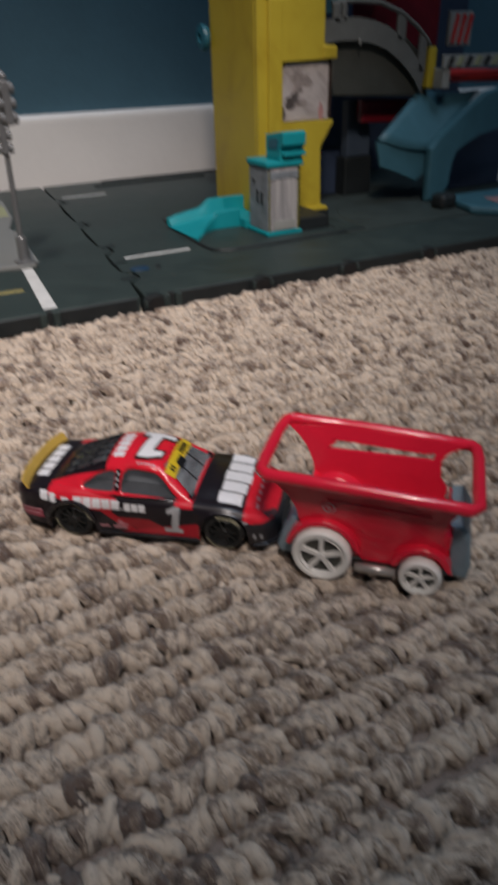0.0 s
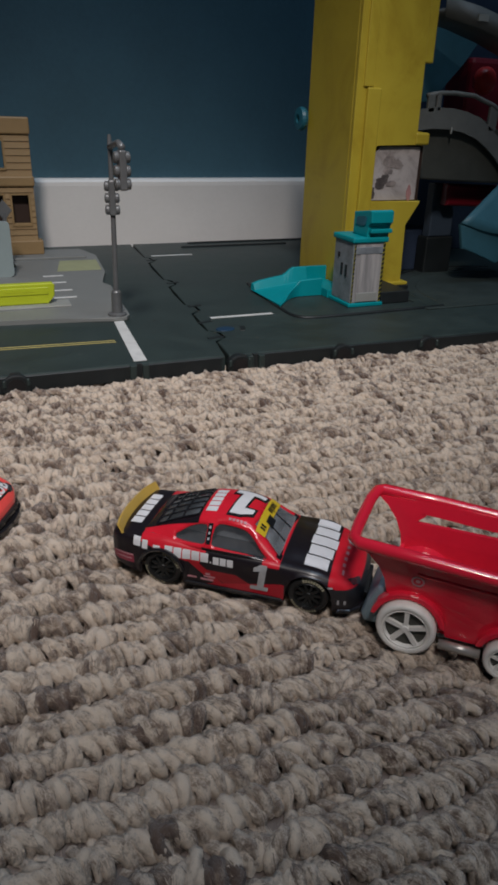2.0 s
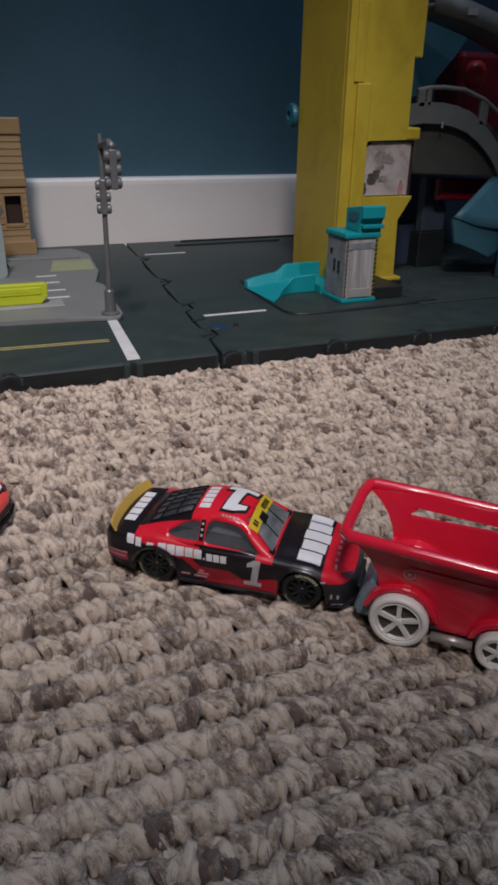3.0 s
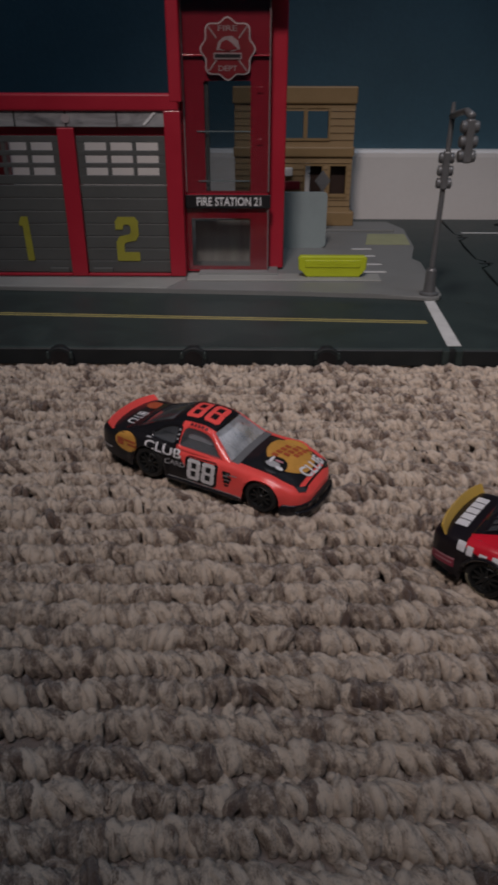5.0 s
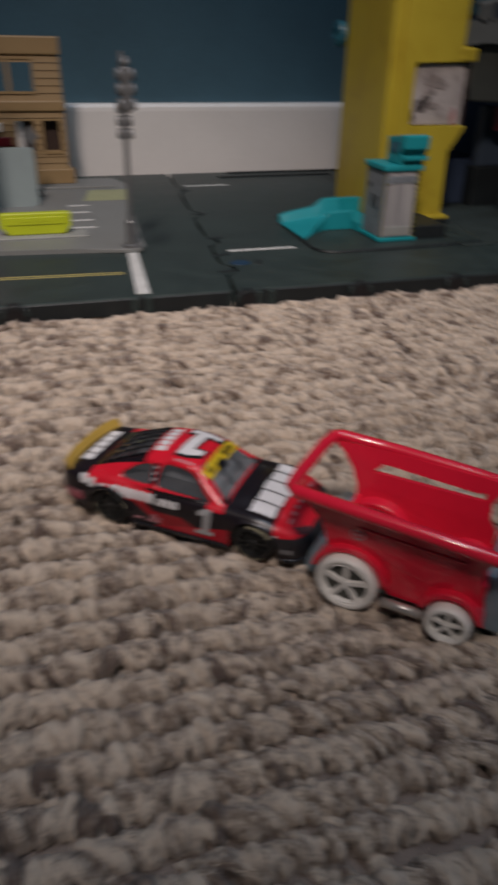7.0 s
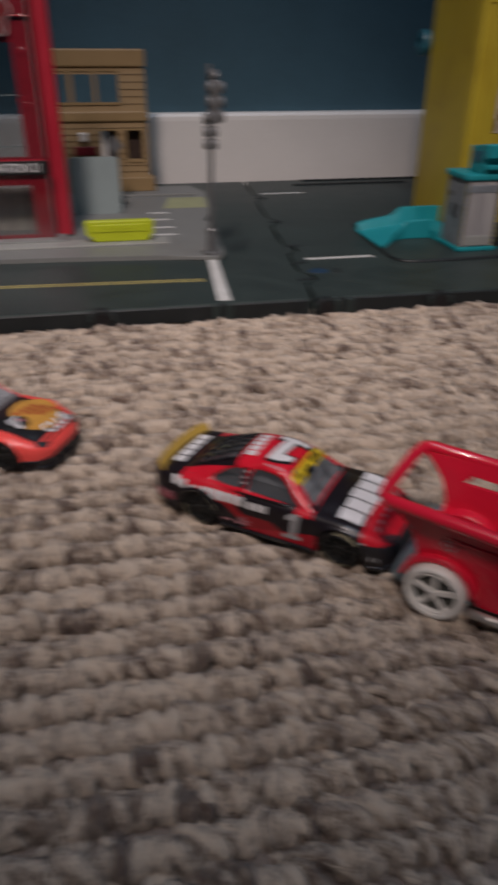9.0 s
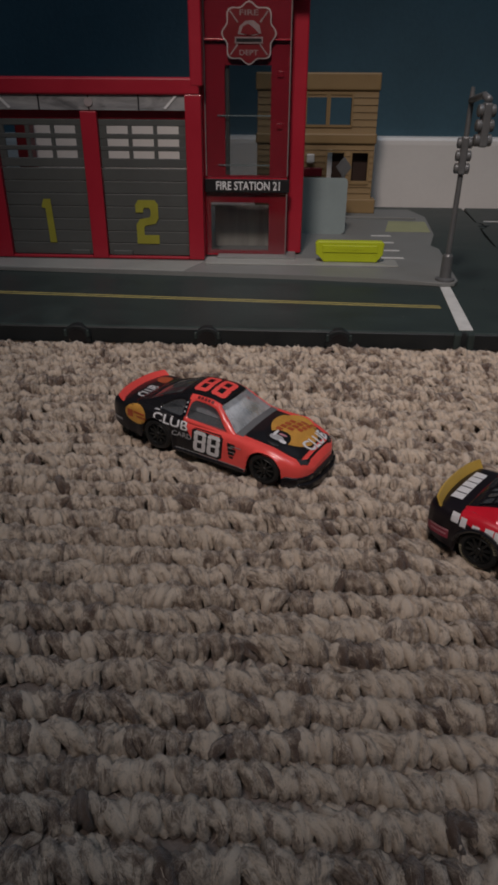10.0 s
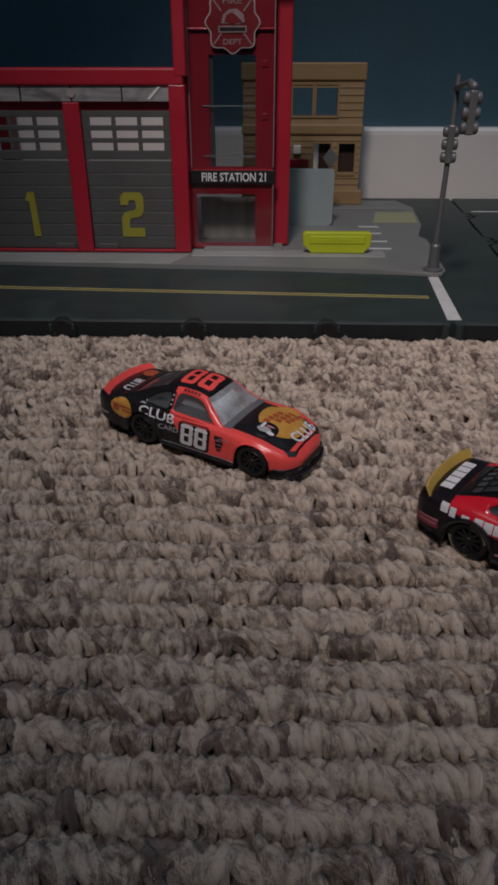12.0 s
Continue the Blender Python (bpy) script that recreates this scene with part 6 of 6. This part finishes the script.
    for y in (-0.0045, 0.0045):
        part("seat", prismed([(-0.0030 + shift, 0.0150), (-0.0075 + shift, 0.0150), (-0.0090 + shift, 0.0210), (-0.0068 + shift, 0.0214)], "y", y - 0.0028, y + 0.0028, 0.0006), DECAL_GREY, car)
    # rear spoiler, curved along the boot's edge
    pts = []
    for j in range(4):
        z = 0.0144 + spoiler_h * j / 3
        pts.append([(-0.0366 - 0.0014 * j / 3 + 0.0016 * (abs(i - 6) / 6) ** 2.5, -0.0140 + 0.0280 * i / 12, z - 0.0006 * (abs(i - 6) / 6) ** 3 * j / 3) for i in range(13)])
    part("spoiler", slab(bmesh.new(), pts, 0.0006), spoiler_mat, car, "upright rear spoiler")
    put_wheels(car, marks)
    for s in (-1, 1):
        lamp = [(0.0318, 0.0112 * s), (0.0338, 0.0118 * s), (0.0352, 0.0096 * s), (0.0350, 0.0070 * s), (0.0338, 0.0084 * s)]
        decal("headlamp", poly(*lamp), from_above, tree, HEADLAMP, car, "dark smoked headlamp", off=0.0002)
    part("grille", boxed(0.0358, 0.0378, -0.0072, 0.0072, 0.0032 + lip, 0.0052 + lip, 0.0003), RUBBER, car)
    return car, tree, cabin_tree


def figure_eight(u0, u1, v0, v1, skew=0.0, turn=None):
    """A squared figure eight with clipped corners, as polygons."""
    shapes = [[(0.14, 1), (0.86, 1), (1, 0.90), (1, 0.83), (0, 0.83), (0, 0.90)], [(0, 0.56), (0.31, 0.56), (0.31, 0.83), (0, 0.83)], [(0.69, 0.56), (1, 0.56), (1, 0.83), (0.69, 0.83)],
              [(0.06, 0.5), (0, 0.56), (1, 0.56), (0.94, 0.5), (1, 0.44), (0, 0.44)], [(0, 0.17), (0.31, 0.17), (0.31, 0.44), (0, 0.44)], [(0.69, 0.17), (1, 0.17), (1, 0.44), (0.69, 0.44)],
              [(0.14, 0), (0.86, 0), (1, 0.10), (1, 0.17), (0, 0.17), (0, 0.10)]]
    at = turn or (lambda a, b: (a, b))
    return many(*[poly(*[at(u0 + a * (u1 - u0) + skew * b, v0 + b * (v1 - v0)) for a, b in p]) for p in shapes])


def clipped_block(u0, u1, v0, v1, skew=0.0, clip=0.18):
    """A rectangle with clipped corners."""
    pts = [(clip, 1), (1 - clip, 1), (1, 1 - clip), (1, clip), (1 - clip, 0), (clip, 0), (0, clip), (0, 1 - clip)]
    return poly(*[(u0 + a * (u1 - u0) + skew * b, v0 + b * (v1 - v0)) for a, b in pts])


red, tree, roof_tree = race_car("race_car", pose(0.0551, 0.1613, 0, 0, 0, -37.8), "red and black die-cast stock car with a mustard spoiler", RED_LIVERY, RED_CABIN, SCREEN_GLASS, CAR_GLASS, SPOILER_YELLOW, 0.0034, CAR_BLACK, True, CABIN_GREY)
hood = [rect(0.0195 + 0.0003 * (i % 2), 0.0272 - 0.0005 * abs(i - 2), -0.0122 + i * 0.0052 + 0.0003, -0.0122 + (i + 1) * 0.0052 - 0.0003) for i in range(5)]
decal("hood_lettering", many(*hood), from_above, tree, DECAL_WHITE, red, "white block lettering across the bonnet")
for i in range(8):
    v = -0.0105 + i * 0.0030
    decal("nose_mark", rect(0.0298 + 0.0003 * (i in (0, 7)), 0.0307, v, v + 0.0016), from_above, tree, DECAL_PINK, red)
decal("door_number", figure_one(lambda a, b: (0.0050 + a * 0.0052 + 0.0010 * b, 0.0046 + b * 0.0086)), right_side, tree, DECAL_GREY, red, "grey painted racing number")
decal("side_lettering", many(rect(-0.0308, -0.0285, 0.0122, 0.0148), rect(-0.0280, -0.0262, 0.0118, 0.0144), rect(-0.0244, -0.0222, 0.0126, 0.0136)), right_side, tree, DECAL_WHITE, red)
decal("side_lettering", many(*[rect(-0.0208 + i * 0.0027, -0.0208 + i * 0.0027 + 0.0024, 0.0110 - 0.00006 * i, 0.0140 - 0.0001 * i) for i in range(5)], rect(-0.0071, -0.0066, 0.0108, 0.0114), *[rect(-0.0062 + i * 0.0021, -0.0062 + i * 0.0021 + 0.0018, 0.0106, 0.0130) for i in range(3)]), right_side, tree, DECAL_WHITE, red, "white block lettering along the side")
decal("sponsor_mark", many(rect(-0.0140, -0.0112, 0.0046, 0.0053), rect(-0.0100, -0.0060, 0.0044, 0.0052), rect(-0.0090, -0.0055, 0.0056, 0.0062), rect(-0.0084, -0.0070, 0.0064, 0.0072)), right_side, tree, DECAL_PINK, red)
decal("tail_mark", many(rect(-0.0372, -0.0310, 0.0082, 0.0088), rect(-0.0368, -0.0316, 0.0068, 0.0074)), right_side, tree, DECAL_PINK, red)
decal("fender_mark", many(rect(0.0262, 0.0285, 0.0098, 0.0103), rect(0.0300, 0.0306, 0.0046, 0.0062), rect(0.0318, 0.0324, 0.0046, 0.0060)), right_side, tree, DECAL_GREY, red)
def roof_turn(a, b):
    return 0.0038 - a * 0.0088 - 0.0014 * b, 0.0068 - b * 0.0134


decal("roof_number_shadow", figure_one(roof_turn, 0.07), from_above, roof_tree, DECAL_BLACK, red, off=0.00016)
decal("roof_number", figure_one(roof_turn), from_above, roof_tree, DECAL_WHITE, red, "white roof number", off=0.00034)
decal("roof_lettering", many(*[rect(-0.0112, -0.0079, -0.0066 + i * 0.0026, -0.0066 + i * 0.0026 + 0.0022) for i in range(5)]), from_above, roof_tree, DECAL_WHITE, red)
decal("roof_name", many(*[rect(-0.0035 + i * 0.0011, -0.0035 + i * 0.0011 + 0.0008, -0.0091, -0.0084) for i in range(5)]), from_above, roof_tree, DECAL_PINK, red)
decal("windshield_banner", rect(0.0046, 0.0074, -0.0096, 0.0096), from_above, roof_tree, BANNER_YELLOW, red, "yellow windshield banner")
decal("banner_ink", many(*[rect(0.0054, 0.0068, -0.0078 + i * 0.0012, -0.0078 + i * 0.0012 + 0.0008) for i in range(2)], *[rect(0.0053, 0.0067, 0.0012 + i * 0.0010, 0.0012 + i * 0.0010 + 0.0007) for i in range(6)], poly((0.0062, -0.0040), (0.0082, -0.0044), (0.0082, 0.0000), (0.0062, 0.0000))), from_above, roof_tree, DECAL_BLACK, red, off=0.00025)
decal("boot_lettering", many(*[rect(-0.0345, -0.0310, -0.0086 + i * 0.0036, -0.0086 + i * 0.0036 + 0.0031) for i in range(5)]), from_above, tree, DECAL_WHITE, red)
for i in range(6):
    y = -0.0085 + i * 0.0034
    part("rear_louvre", tube(bmesh.new(), [cabin_point(x, y * 0.78, 0.1) for x in (-0.0258, -0.0220, -0.0180, -0.0150, -0.0130)], 0.00028, 5), CAR_BLACK, red)
for x in (-0.0225, -0.0178):
    part("rear_louvre", tube(bmesh.new(), [cabin_point(x, ACROSS * k / 10, 0.1) for k in range(-5, 6)], 0.00028, 5), CAR_BLACK, red)
for y in (-0.0035, 0.0035):
    part("windshield_brace", tube(bmesh.new(), [cabin_point(x, y * 0.7, 0.0) for x in (0.0122, 0.0095, 0.0068)], 0.00022, 5), CAR_BLACK, red)
for s in (-1, 1):
    part("wheel_arch", tube(bmesh.new(), [(-AXLE + (ARCH_R + 0.0003) * math.cos(a), s * 0.0161, WHEEL_R + (ARCH_R + 0.0003) * math.sin(a)) for a in [radians(8 + 164 * i / 12) for i in range(13)]], 0.0006, 6), CAR_BLACK, red)

orange, tree, roof_tree = race_car("race_car", pose(-0.0447, 0.2284, 0.0003, 0, 2.4, -27.2), "orange and black die-cast stock car with race number 88", ORANGE_LIVERY, ORANGE_CABIN, PALE_GLASS, CAR_GLASS, CAR_ORANGE, 0.0024, CAR_BLACK, False, CABIN_PALE, -0.0028, 1.16, 0.0009)
for u0, v0 in ((-0.0072, 0.0042),):
    decal("number_edge", clipped_block(u0 - 0.0002, u0 + 0.0124, v0 - 0.0004, v0 + 0.0094, 0.0008, 0.10), right_side, tree, DECAL_BLACK, orange, off=0.0001)
    for u in (u0 + 0.0008, u0 + 0.0064):
        decal("door_number", figure_eight(u, u + 0.0050, v0 + 0.0004, v0 + 0.0086, 0.0008), right_side, tree, DECAL_WHITE, orange, "white race number with black edge", off=0.0002)
for a0 in (0.0, 0.54):
    decal("roof_number", figure_eight(a0, a0 + 0.46, 0, 1, 0, lambda a, b: (-0.0124 + a * 0.0128 - 0.0008 * b, -0.0060 + b * 0.0122)), from_above, roof_tree, CAR_ORANGE, orange, "orange roof number", off=0.00015)
decal("side_word", words("CLUB", 0, 0, 0, 0, 0.02, lambda a, b: (-0.0232 + a * 0.0146, 0.0122 - 0.0012 * a + b * (0.0028 + 0.0008 * a))), right_side, tree, DECAL_WHITE, orange, "white capital letters")
decal("side_word", words("CARD", -0.0150, -0.0070, 0.0082, 0.0102, 0.01), right_side, tree, DECAL_GREY, orange, "grey capital letters")
decal("side_emblem", (disc(-0.0302, 0.0115, 0.0036, 0.0036, 22), [tuple(range(22))]), right_side, tree, DECAL_GOLD, orange, "golden oval emblem", off=0.0001)
decal("side_emblem_ink", many(rect(-0.0310, -0.0270, 0.0118, 0.0126), rect(-0.0300, -0.0265, 0.0104, 0.0112), rect(-0.0330, -0.0312, 0.0100, 0.0128)), right_side, tree, DECAL_BROWN, orange, off=0.0002)
decal("sponsor_mark", many(rect(0.0076, 0.0106, 0.0104, 0.0118), rect(0.0078, 0.0110, 0.0088, 0.0100), rect(0.0080, 0.0104, 0.0074, 0.0085), rect(0.0084, 0.0100, 0.0062, 0.0070)), right_side, tree, DECAL_BLACK, orange)
decal("sponsor_mark", many(rect(0.0080, 0.0096, 0.0100, 0.0103), rect(0.0084, 0.0104, 0.0085, 0.0087), rect(0.0090, 0.0130, 0.0108, 0.0111), rect(-0.0382, -0.0350, 0.0070, 0.0078)), right_side, tree, DECAL_GREY, orange, off=0.0002)
decal("sill_line", rect(-0.0140, 0.0150, 0.0034, 0.0037), right_side, tree, DECAL_GREY, orange)
ell = [(0.0240 + 0.0084 * math.cos(a) - 0.0012 * math.sin(a), 0.0030 + 0.0104 * math.sin(a)) for a in [i * 2 * math.pi / 28 for i in range(28)]]
decal("hood_emblem", (ell, [tuple(range(28))]), from_above, tree, DECAL_GOLD, orange, "golden oval emblem on the bonnet", off=0.0001)
for row, (u, v, step, size) in enumerate(((0.0188, -0.0020, 0.0026, 0.0022), (0.0220, 0.0006, 0.0026, 0.0022), (0.0250, 0.0025, 0.0024, 0.0018))):
    for i in range(4):
        decal("hood_emblem_ink", rect(u + 0.00045 * i, u + 0.00045 * i + size, v + i * step, v + i * step + 0.0019), from_above, tree, DECAL_BROWN, orange, off=0.0002)
for u, v, ru, rv, ink, lift in ((0.0224, -0.0062, 0.0042, 0.0046, DECAL_BLACK, 0.00022), (0.0218, -0.0066, 0.0026, 0.0016, DECAL_GREY, 0.0003), (0.0246, -0.0076, 0.0014, 0.0009, DECAL_WHITE, 0.00034), (0.0204, -0.0044, 0.0006, 0.0020, DECAL_WHITE, 0.00036), (0.0230, -0.0042, 0.0016, 0.0006, DECAL_PINK, 0.00036)):
    decal("hood_emblem_shape", (disc(u, v, ru, rv, 14), [tuple(range(14))]), from_above, tree, ink, orange, off=lift)
decal("hood_word", words("CLUB", 0, 0, 0, 0, 0.03, lambda a, b: (0.0344 - b * 0.0042 - 0.0010 * (2 * a - 1) ** 2, -0.0040 + a * 0.0145)), from_above, tree, DECAL_WHITE, orange, "white capital letters on the nose", off=0.0003)
decal("nose_slot", rect(0.0342, 0.0348, -0.0085, 0.0085), from_above, tree, DECAL_BLACK, orange, off=0.0003)
decal("boot_emblem", (disc(-0.0325, 0.0075, 0.0022, 0.0032, 16), [tuple(range(16))]), from_above, tree, DECAL_BROWN, orange)
decal("boot_word", words("CLUB", 0, 0, 0, 0, 0.02, lambda a, b: (-0.0305 - b * 0.0030, -0.0090 + a * 0.0095)), from_above, tree, DECAL_WHITE, orange)
for piece in orange.children:
    if piece.type == "MESH":
        for v in piece.data.vertices:
            if v.co.x < -0.0285:
                v.co.x = -0.0285 + (v.co.x + 0.0285) * 1.45
decal("pillar_mark", many(poly((-0.0235, 0.0162), (-0.0220, 0.0188), (-0.0208, 0.0164))), right_side, tree, DECAL_GREY, orange)
part("front_bumper", prismed([(0.0290, 0.0160), (0.0340, 0.0140), (0.0368, 0.0098), (0.0380, 0.0040), (0.0380, -0.0040), (0.0368, -0.0098), (0.0340, -0.0140), (0.0290, -0.0160), (0.0320, -0.0110), (0.0340, 0.0), (0.0320, 0.0110)], "z", 0.0018, 0.0058, 0.0006), CAR_BLACK, orange, "black front bumper")
decal("roof_name", many(*[rect(-0.0082 + i * 0.0014, -0.0082 + i * 0.0014 + 0.0010, -0.0096, -0.0088) for i in range(5)]), from_above, roof_tree, BADGE_RED, orange)

# ---- red cart on wheels ----
cart = thing("shopping_cart_car", pose(0.0816, 0.1150, 0, 0, 0, -43.2), "glossy red toy shopping cart on four cream wheels", "toy cart")


def cart_side():
    """The outline of one flared side wall, in x and z."""
    pts = [(-0.0150, 0.0295), (-0.0118, 0.0270), (-0.0090, 0.0235), (-0.0072, 0.0195), (-0.0068, 0.0168)]
    pts += [(0.0088 * math.cos(a), 0.0075 + 0.0088 * math.sin(a)) for a in [radians(132 - 14 * i) for i in range(10)]]
    pts += [(0.0100, 0.0052), (0.0178, 0.0052)]
    pts += [(0.0251 + 0.0065 * math.cos(a), 0.0056 + 0.0065 * math.sin(a)) for a in [radians(170 - 20 * i) for i in range(7)]]
    pts += [(0.0302, 0.0110), (0.0298, 0.0165), (0.0304, 0.0215), (0.0336, 0.0275)]
    return pts


def lean_wall(pts, y_low, y_high, thick, name):
    bm = prismed(pts, "y", 0.0, thick)
    for v in bm.verts:
        k = (v.co.z - 0.0050) / 0.0250
        v.co.y += y_low + (y_high - y_low) * k * k
    return part(name, bm, CART_RED, cart)


pts = cart_side()
lean_wall(pts, 0.0014, -0.0022, 0.0012, "side_wall")
order = [(-0.0092, 0.0238)] + [p for p in pts if p[1] < 0.0238 and p[0] < 0.0300] + [(0.0278, 0.0190), (0.0274, 0.0238)]
lean_wall(order, 0.0222, 0.0258, 0.0012, "far_side_wall")
lean_wall([(-0.0150, 0.0295), (-0.0118, 0.0270), (-0.0092, 0.0238), (-0.0035, 0.0238), (-0.0010, 0.0262), (-0.0036, 0.0268), (-0.0036, 0.0300)], 0.0222, 0.0258, 0.0012, "far_side_wall")
lean_wall([(-0.0036, 0.0267), (0.0235, 0.0254), (0.0262, 0.0262), (0.0262, 0.0295), (-0.0036, 0.0302)], 0.0222, 0.0258, 0.0012, "far_side_wall")
lean_wall([(0.0250, 0.0238), (0.0274, 0.0238), (0.0288, 0.0262), (0.0335, 0.0288), (0.0258, 0.0295), (0.0256, 0.0254)], 0.0222, 0.0258, 0.0012, "far_side_wall")
part("tub_floor", boxed(-0.0060, 0.0310, 0.0020, 0.0236, 0.0052, 0.0075, 0.0006), CART_RED, cart)
for x, r, z in ((0.0, 0.0098, 0.0075), (0.0251, 0.0076, 0.0056)):
    for y0, y1 in ((-0.0012, 0.0052), (0.0196, 0.0252)):
        arc = [(x + r * math.cos(radians(172 - 164 * i / 14)), z + r * math.sin(radians(172 - 164 * i / 14))) for i in range(15)]
        inner = [(x + (r - 0.0011) * math.cos(radians(8 + 164 * i / 14)), z + (r - 0.0011) * math.sin(radians(8 + 164 * i / 14))) for i in range(15)]
        part("fender", prismed(arc + inner, "y", y0, y1, 0.0003, 1), CART_RED, cart)
ends = [(-0.0068, 0.0168), (-0.0060, 0.0060), (-0.0048, 0.0060), (-0.0056, 0.0168)]
part("front_wall", prismed(ends, "y", 0.0015, 0.0235), CART_RED, cart)
part("rear_wall", prismed([(0.0316, 0.0165), (0.0310, 0.0060), (0.0298, 0.0060), (0.0304, 0.0165)], "y", 0.0015, 0.0235), CART_RED, cart)
loop = [(-0.0158, -0.0012, 0.0305), (-0.0140, -0.0030, 0.0306), (0.0020, -0.0032, 0.0300), (0.0200, -0.0032, 0.0290), (0.0345, -0.0030, 0.0279), (0.0362, -0.0012, 0.0278), (0.0364, 0.0050, 0.0278), (0.0364, 0.0210, 0.0279), (0.0360, 0.0258, 0.0280), (0.0345, 0.0274, 0.0281), (0.0200, 0.0276, 0.0291), (0.0020, 0.0276, 0.0301), (-0.0140, 0.0274, 0.0306), (-0.0158, 0.0258, 0.0306), (-0.0164, 0.0200, 0.0306), (-0.0164, 0.0050, 0.0305)]
part("rim_rail", tube(bmesh.new(), loop, 0.0017, 10, True), CART_RED, cart, "rounded red top rail", smooth=True)
part("side_ridge", tube(bmesh.new(), [(0.0008, -0.0006, 0.0238), (0.0100, -0.0005, 0.0234), (0.0262, -0.0004, 0.0228)], 0.0005, 8), CART_RED, cart, smooth=True)


def ring_mark(r0, r1, n=24):
    bm = bmesh.new()
    vs = [[bm.verts.new((0.0012 + r * math.cos(2 * math.pi * i / n), -0.00035 - 0.0006 * 0, 0.0214 + r * math.sin(2 * math.pi * i / n))) for i in range(n)] for r in (r0, r1)]
    for i in range(n):
        bm.faces.new([vs[0][i], vs[0][(i + 1) % n], vs[1][(i + 1) % n], vs[1][i]])
    for v in bm.verts:
        k = (v.co.z - 0.0050) / 0.0250
        v.co.y = 0.0014 - 0.0036 * k * k - 0.0002
    return bm


part("round_mark", ring_mark(0.0012, 0.0017), DECAL_PINK, cart, "white ring mark")
part("round_mark", ring_mark(0.00001, 0.0006), DECAL_PINK, cart)
BIG = wheel_mesh("tyre", [(0.0062, -0.0003), (0.0070, -0.0006), (0.0075, -0.0002), (0.0078, 0.0006), (0.0078, 0.0034), (0.0072, 0.0040), (0.0012, 0.0040), (0.0012, 0.0014), (0.0060, 0.0012), (0.0062, -0.0003)], CREAM_WHEEL)
SMALL = wheel_mesh("tyre", [(0.0041, -0.0003), (0.0047, -0.0006), (0.0052, -0.0002), (0.0054, 0.0006), (0.0054, 0.0032), (0.0049, 0.0038), (0.0010, 0.0038), (0.0010, 0.0014), (0.0039, 0.0012), (0.0041, -0.0003)], CREAM_WHEEL)
BIG_RIM = rim_mesh("rim", 0.0062, 5, 0.0013, CREAM_WHEEL, 0.0008)
SMALL_RIM = rim_mesh("rim", 0.0041, 5, 0.0009, CREAM_WHEEL, 0.0008)
for x, r, tyre, rim in ((0.0, 0.0078, BIG, BIG_RIM), (0.0251, 0.0054, SMALL, SMALL_RIM)):
    for y, turned in ((-0.0028, 0), (0.0262, 180)):
        wheel = new("wheel")
        wheel.parent = cart
        wheel.matrix_basis = pose(x, y, r - 0.0002, 0, 0, turned)
        shared("tyre", tyre, wheel)
        shared("rim", rim, wheel)
        # dark disc gives the shade between the deep-set spokes by colour
        part("spoke_shade", lathe(bmesh.new(), [(0, 0.0010), (r * 0.78, 0.0010), (r * 0.78, 0.0014), (0, 0.0014)], (0, 0, 0), "y", 24), DRUM, wheel, "dark disc painted as the shade behind the spokes")
part("axle", tube(bmesh.new(), [(0.0, 0.0, 0.0076), (0.0, 0.0235, 0.0076)], 0.0008, 8), CHROME, cart)
part("axle", tube(bmesh.new(), [(0.0251, 0.0, 0.0052), (0.0251, 0.0235, 0.0052)], 0.0008, 8), CHROME, cart)
for y in (-0.0006, 0.0242):
    part("side_pipe", tube(bmesh.new(), [(0.0086, y, 0.0042), (0.0190, y, 0.0042)], 0.0013, 10), CHROME, cart, "dull chrome side pipe", smooth=True)
part("chassis", boxed(-0.0080, 0.0330, 0.0030, 0.0226, 0.0030, 0.0060, 0.0008), ZAMAC, cart, "bare grey metal chassis")
front = [(-0.0072, 0.0160), (-0.0058, 0.0150), (-0.0070, 0.0060), (-0.0080, 0.0030), (-0.0118, 0.0030), (-0.0128, 0.0052), (-0.0116, 0.0095), (-0.0089, 0.0150)]
part("front_bumper", prismed(front, "y", 0.0018, 0.0236, 0.0014), ZAMAC, cart, "bare grey metal bumper")
rear = [(0.0310, 0.0185), (0.0340, 0.0190), (0.0362, 0.0150), (0.0372, 0.0060), (0.0366, 0.0026), (0.0325, 0.0026), (0.0330, 0.0080)]
part("rear_bumper", prismed(rear, "y", 0.0030, 0.0226, 0.0010), ZAMAC, cart, "bare grey metal bumper")
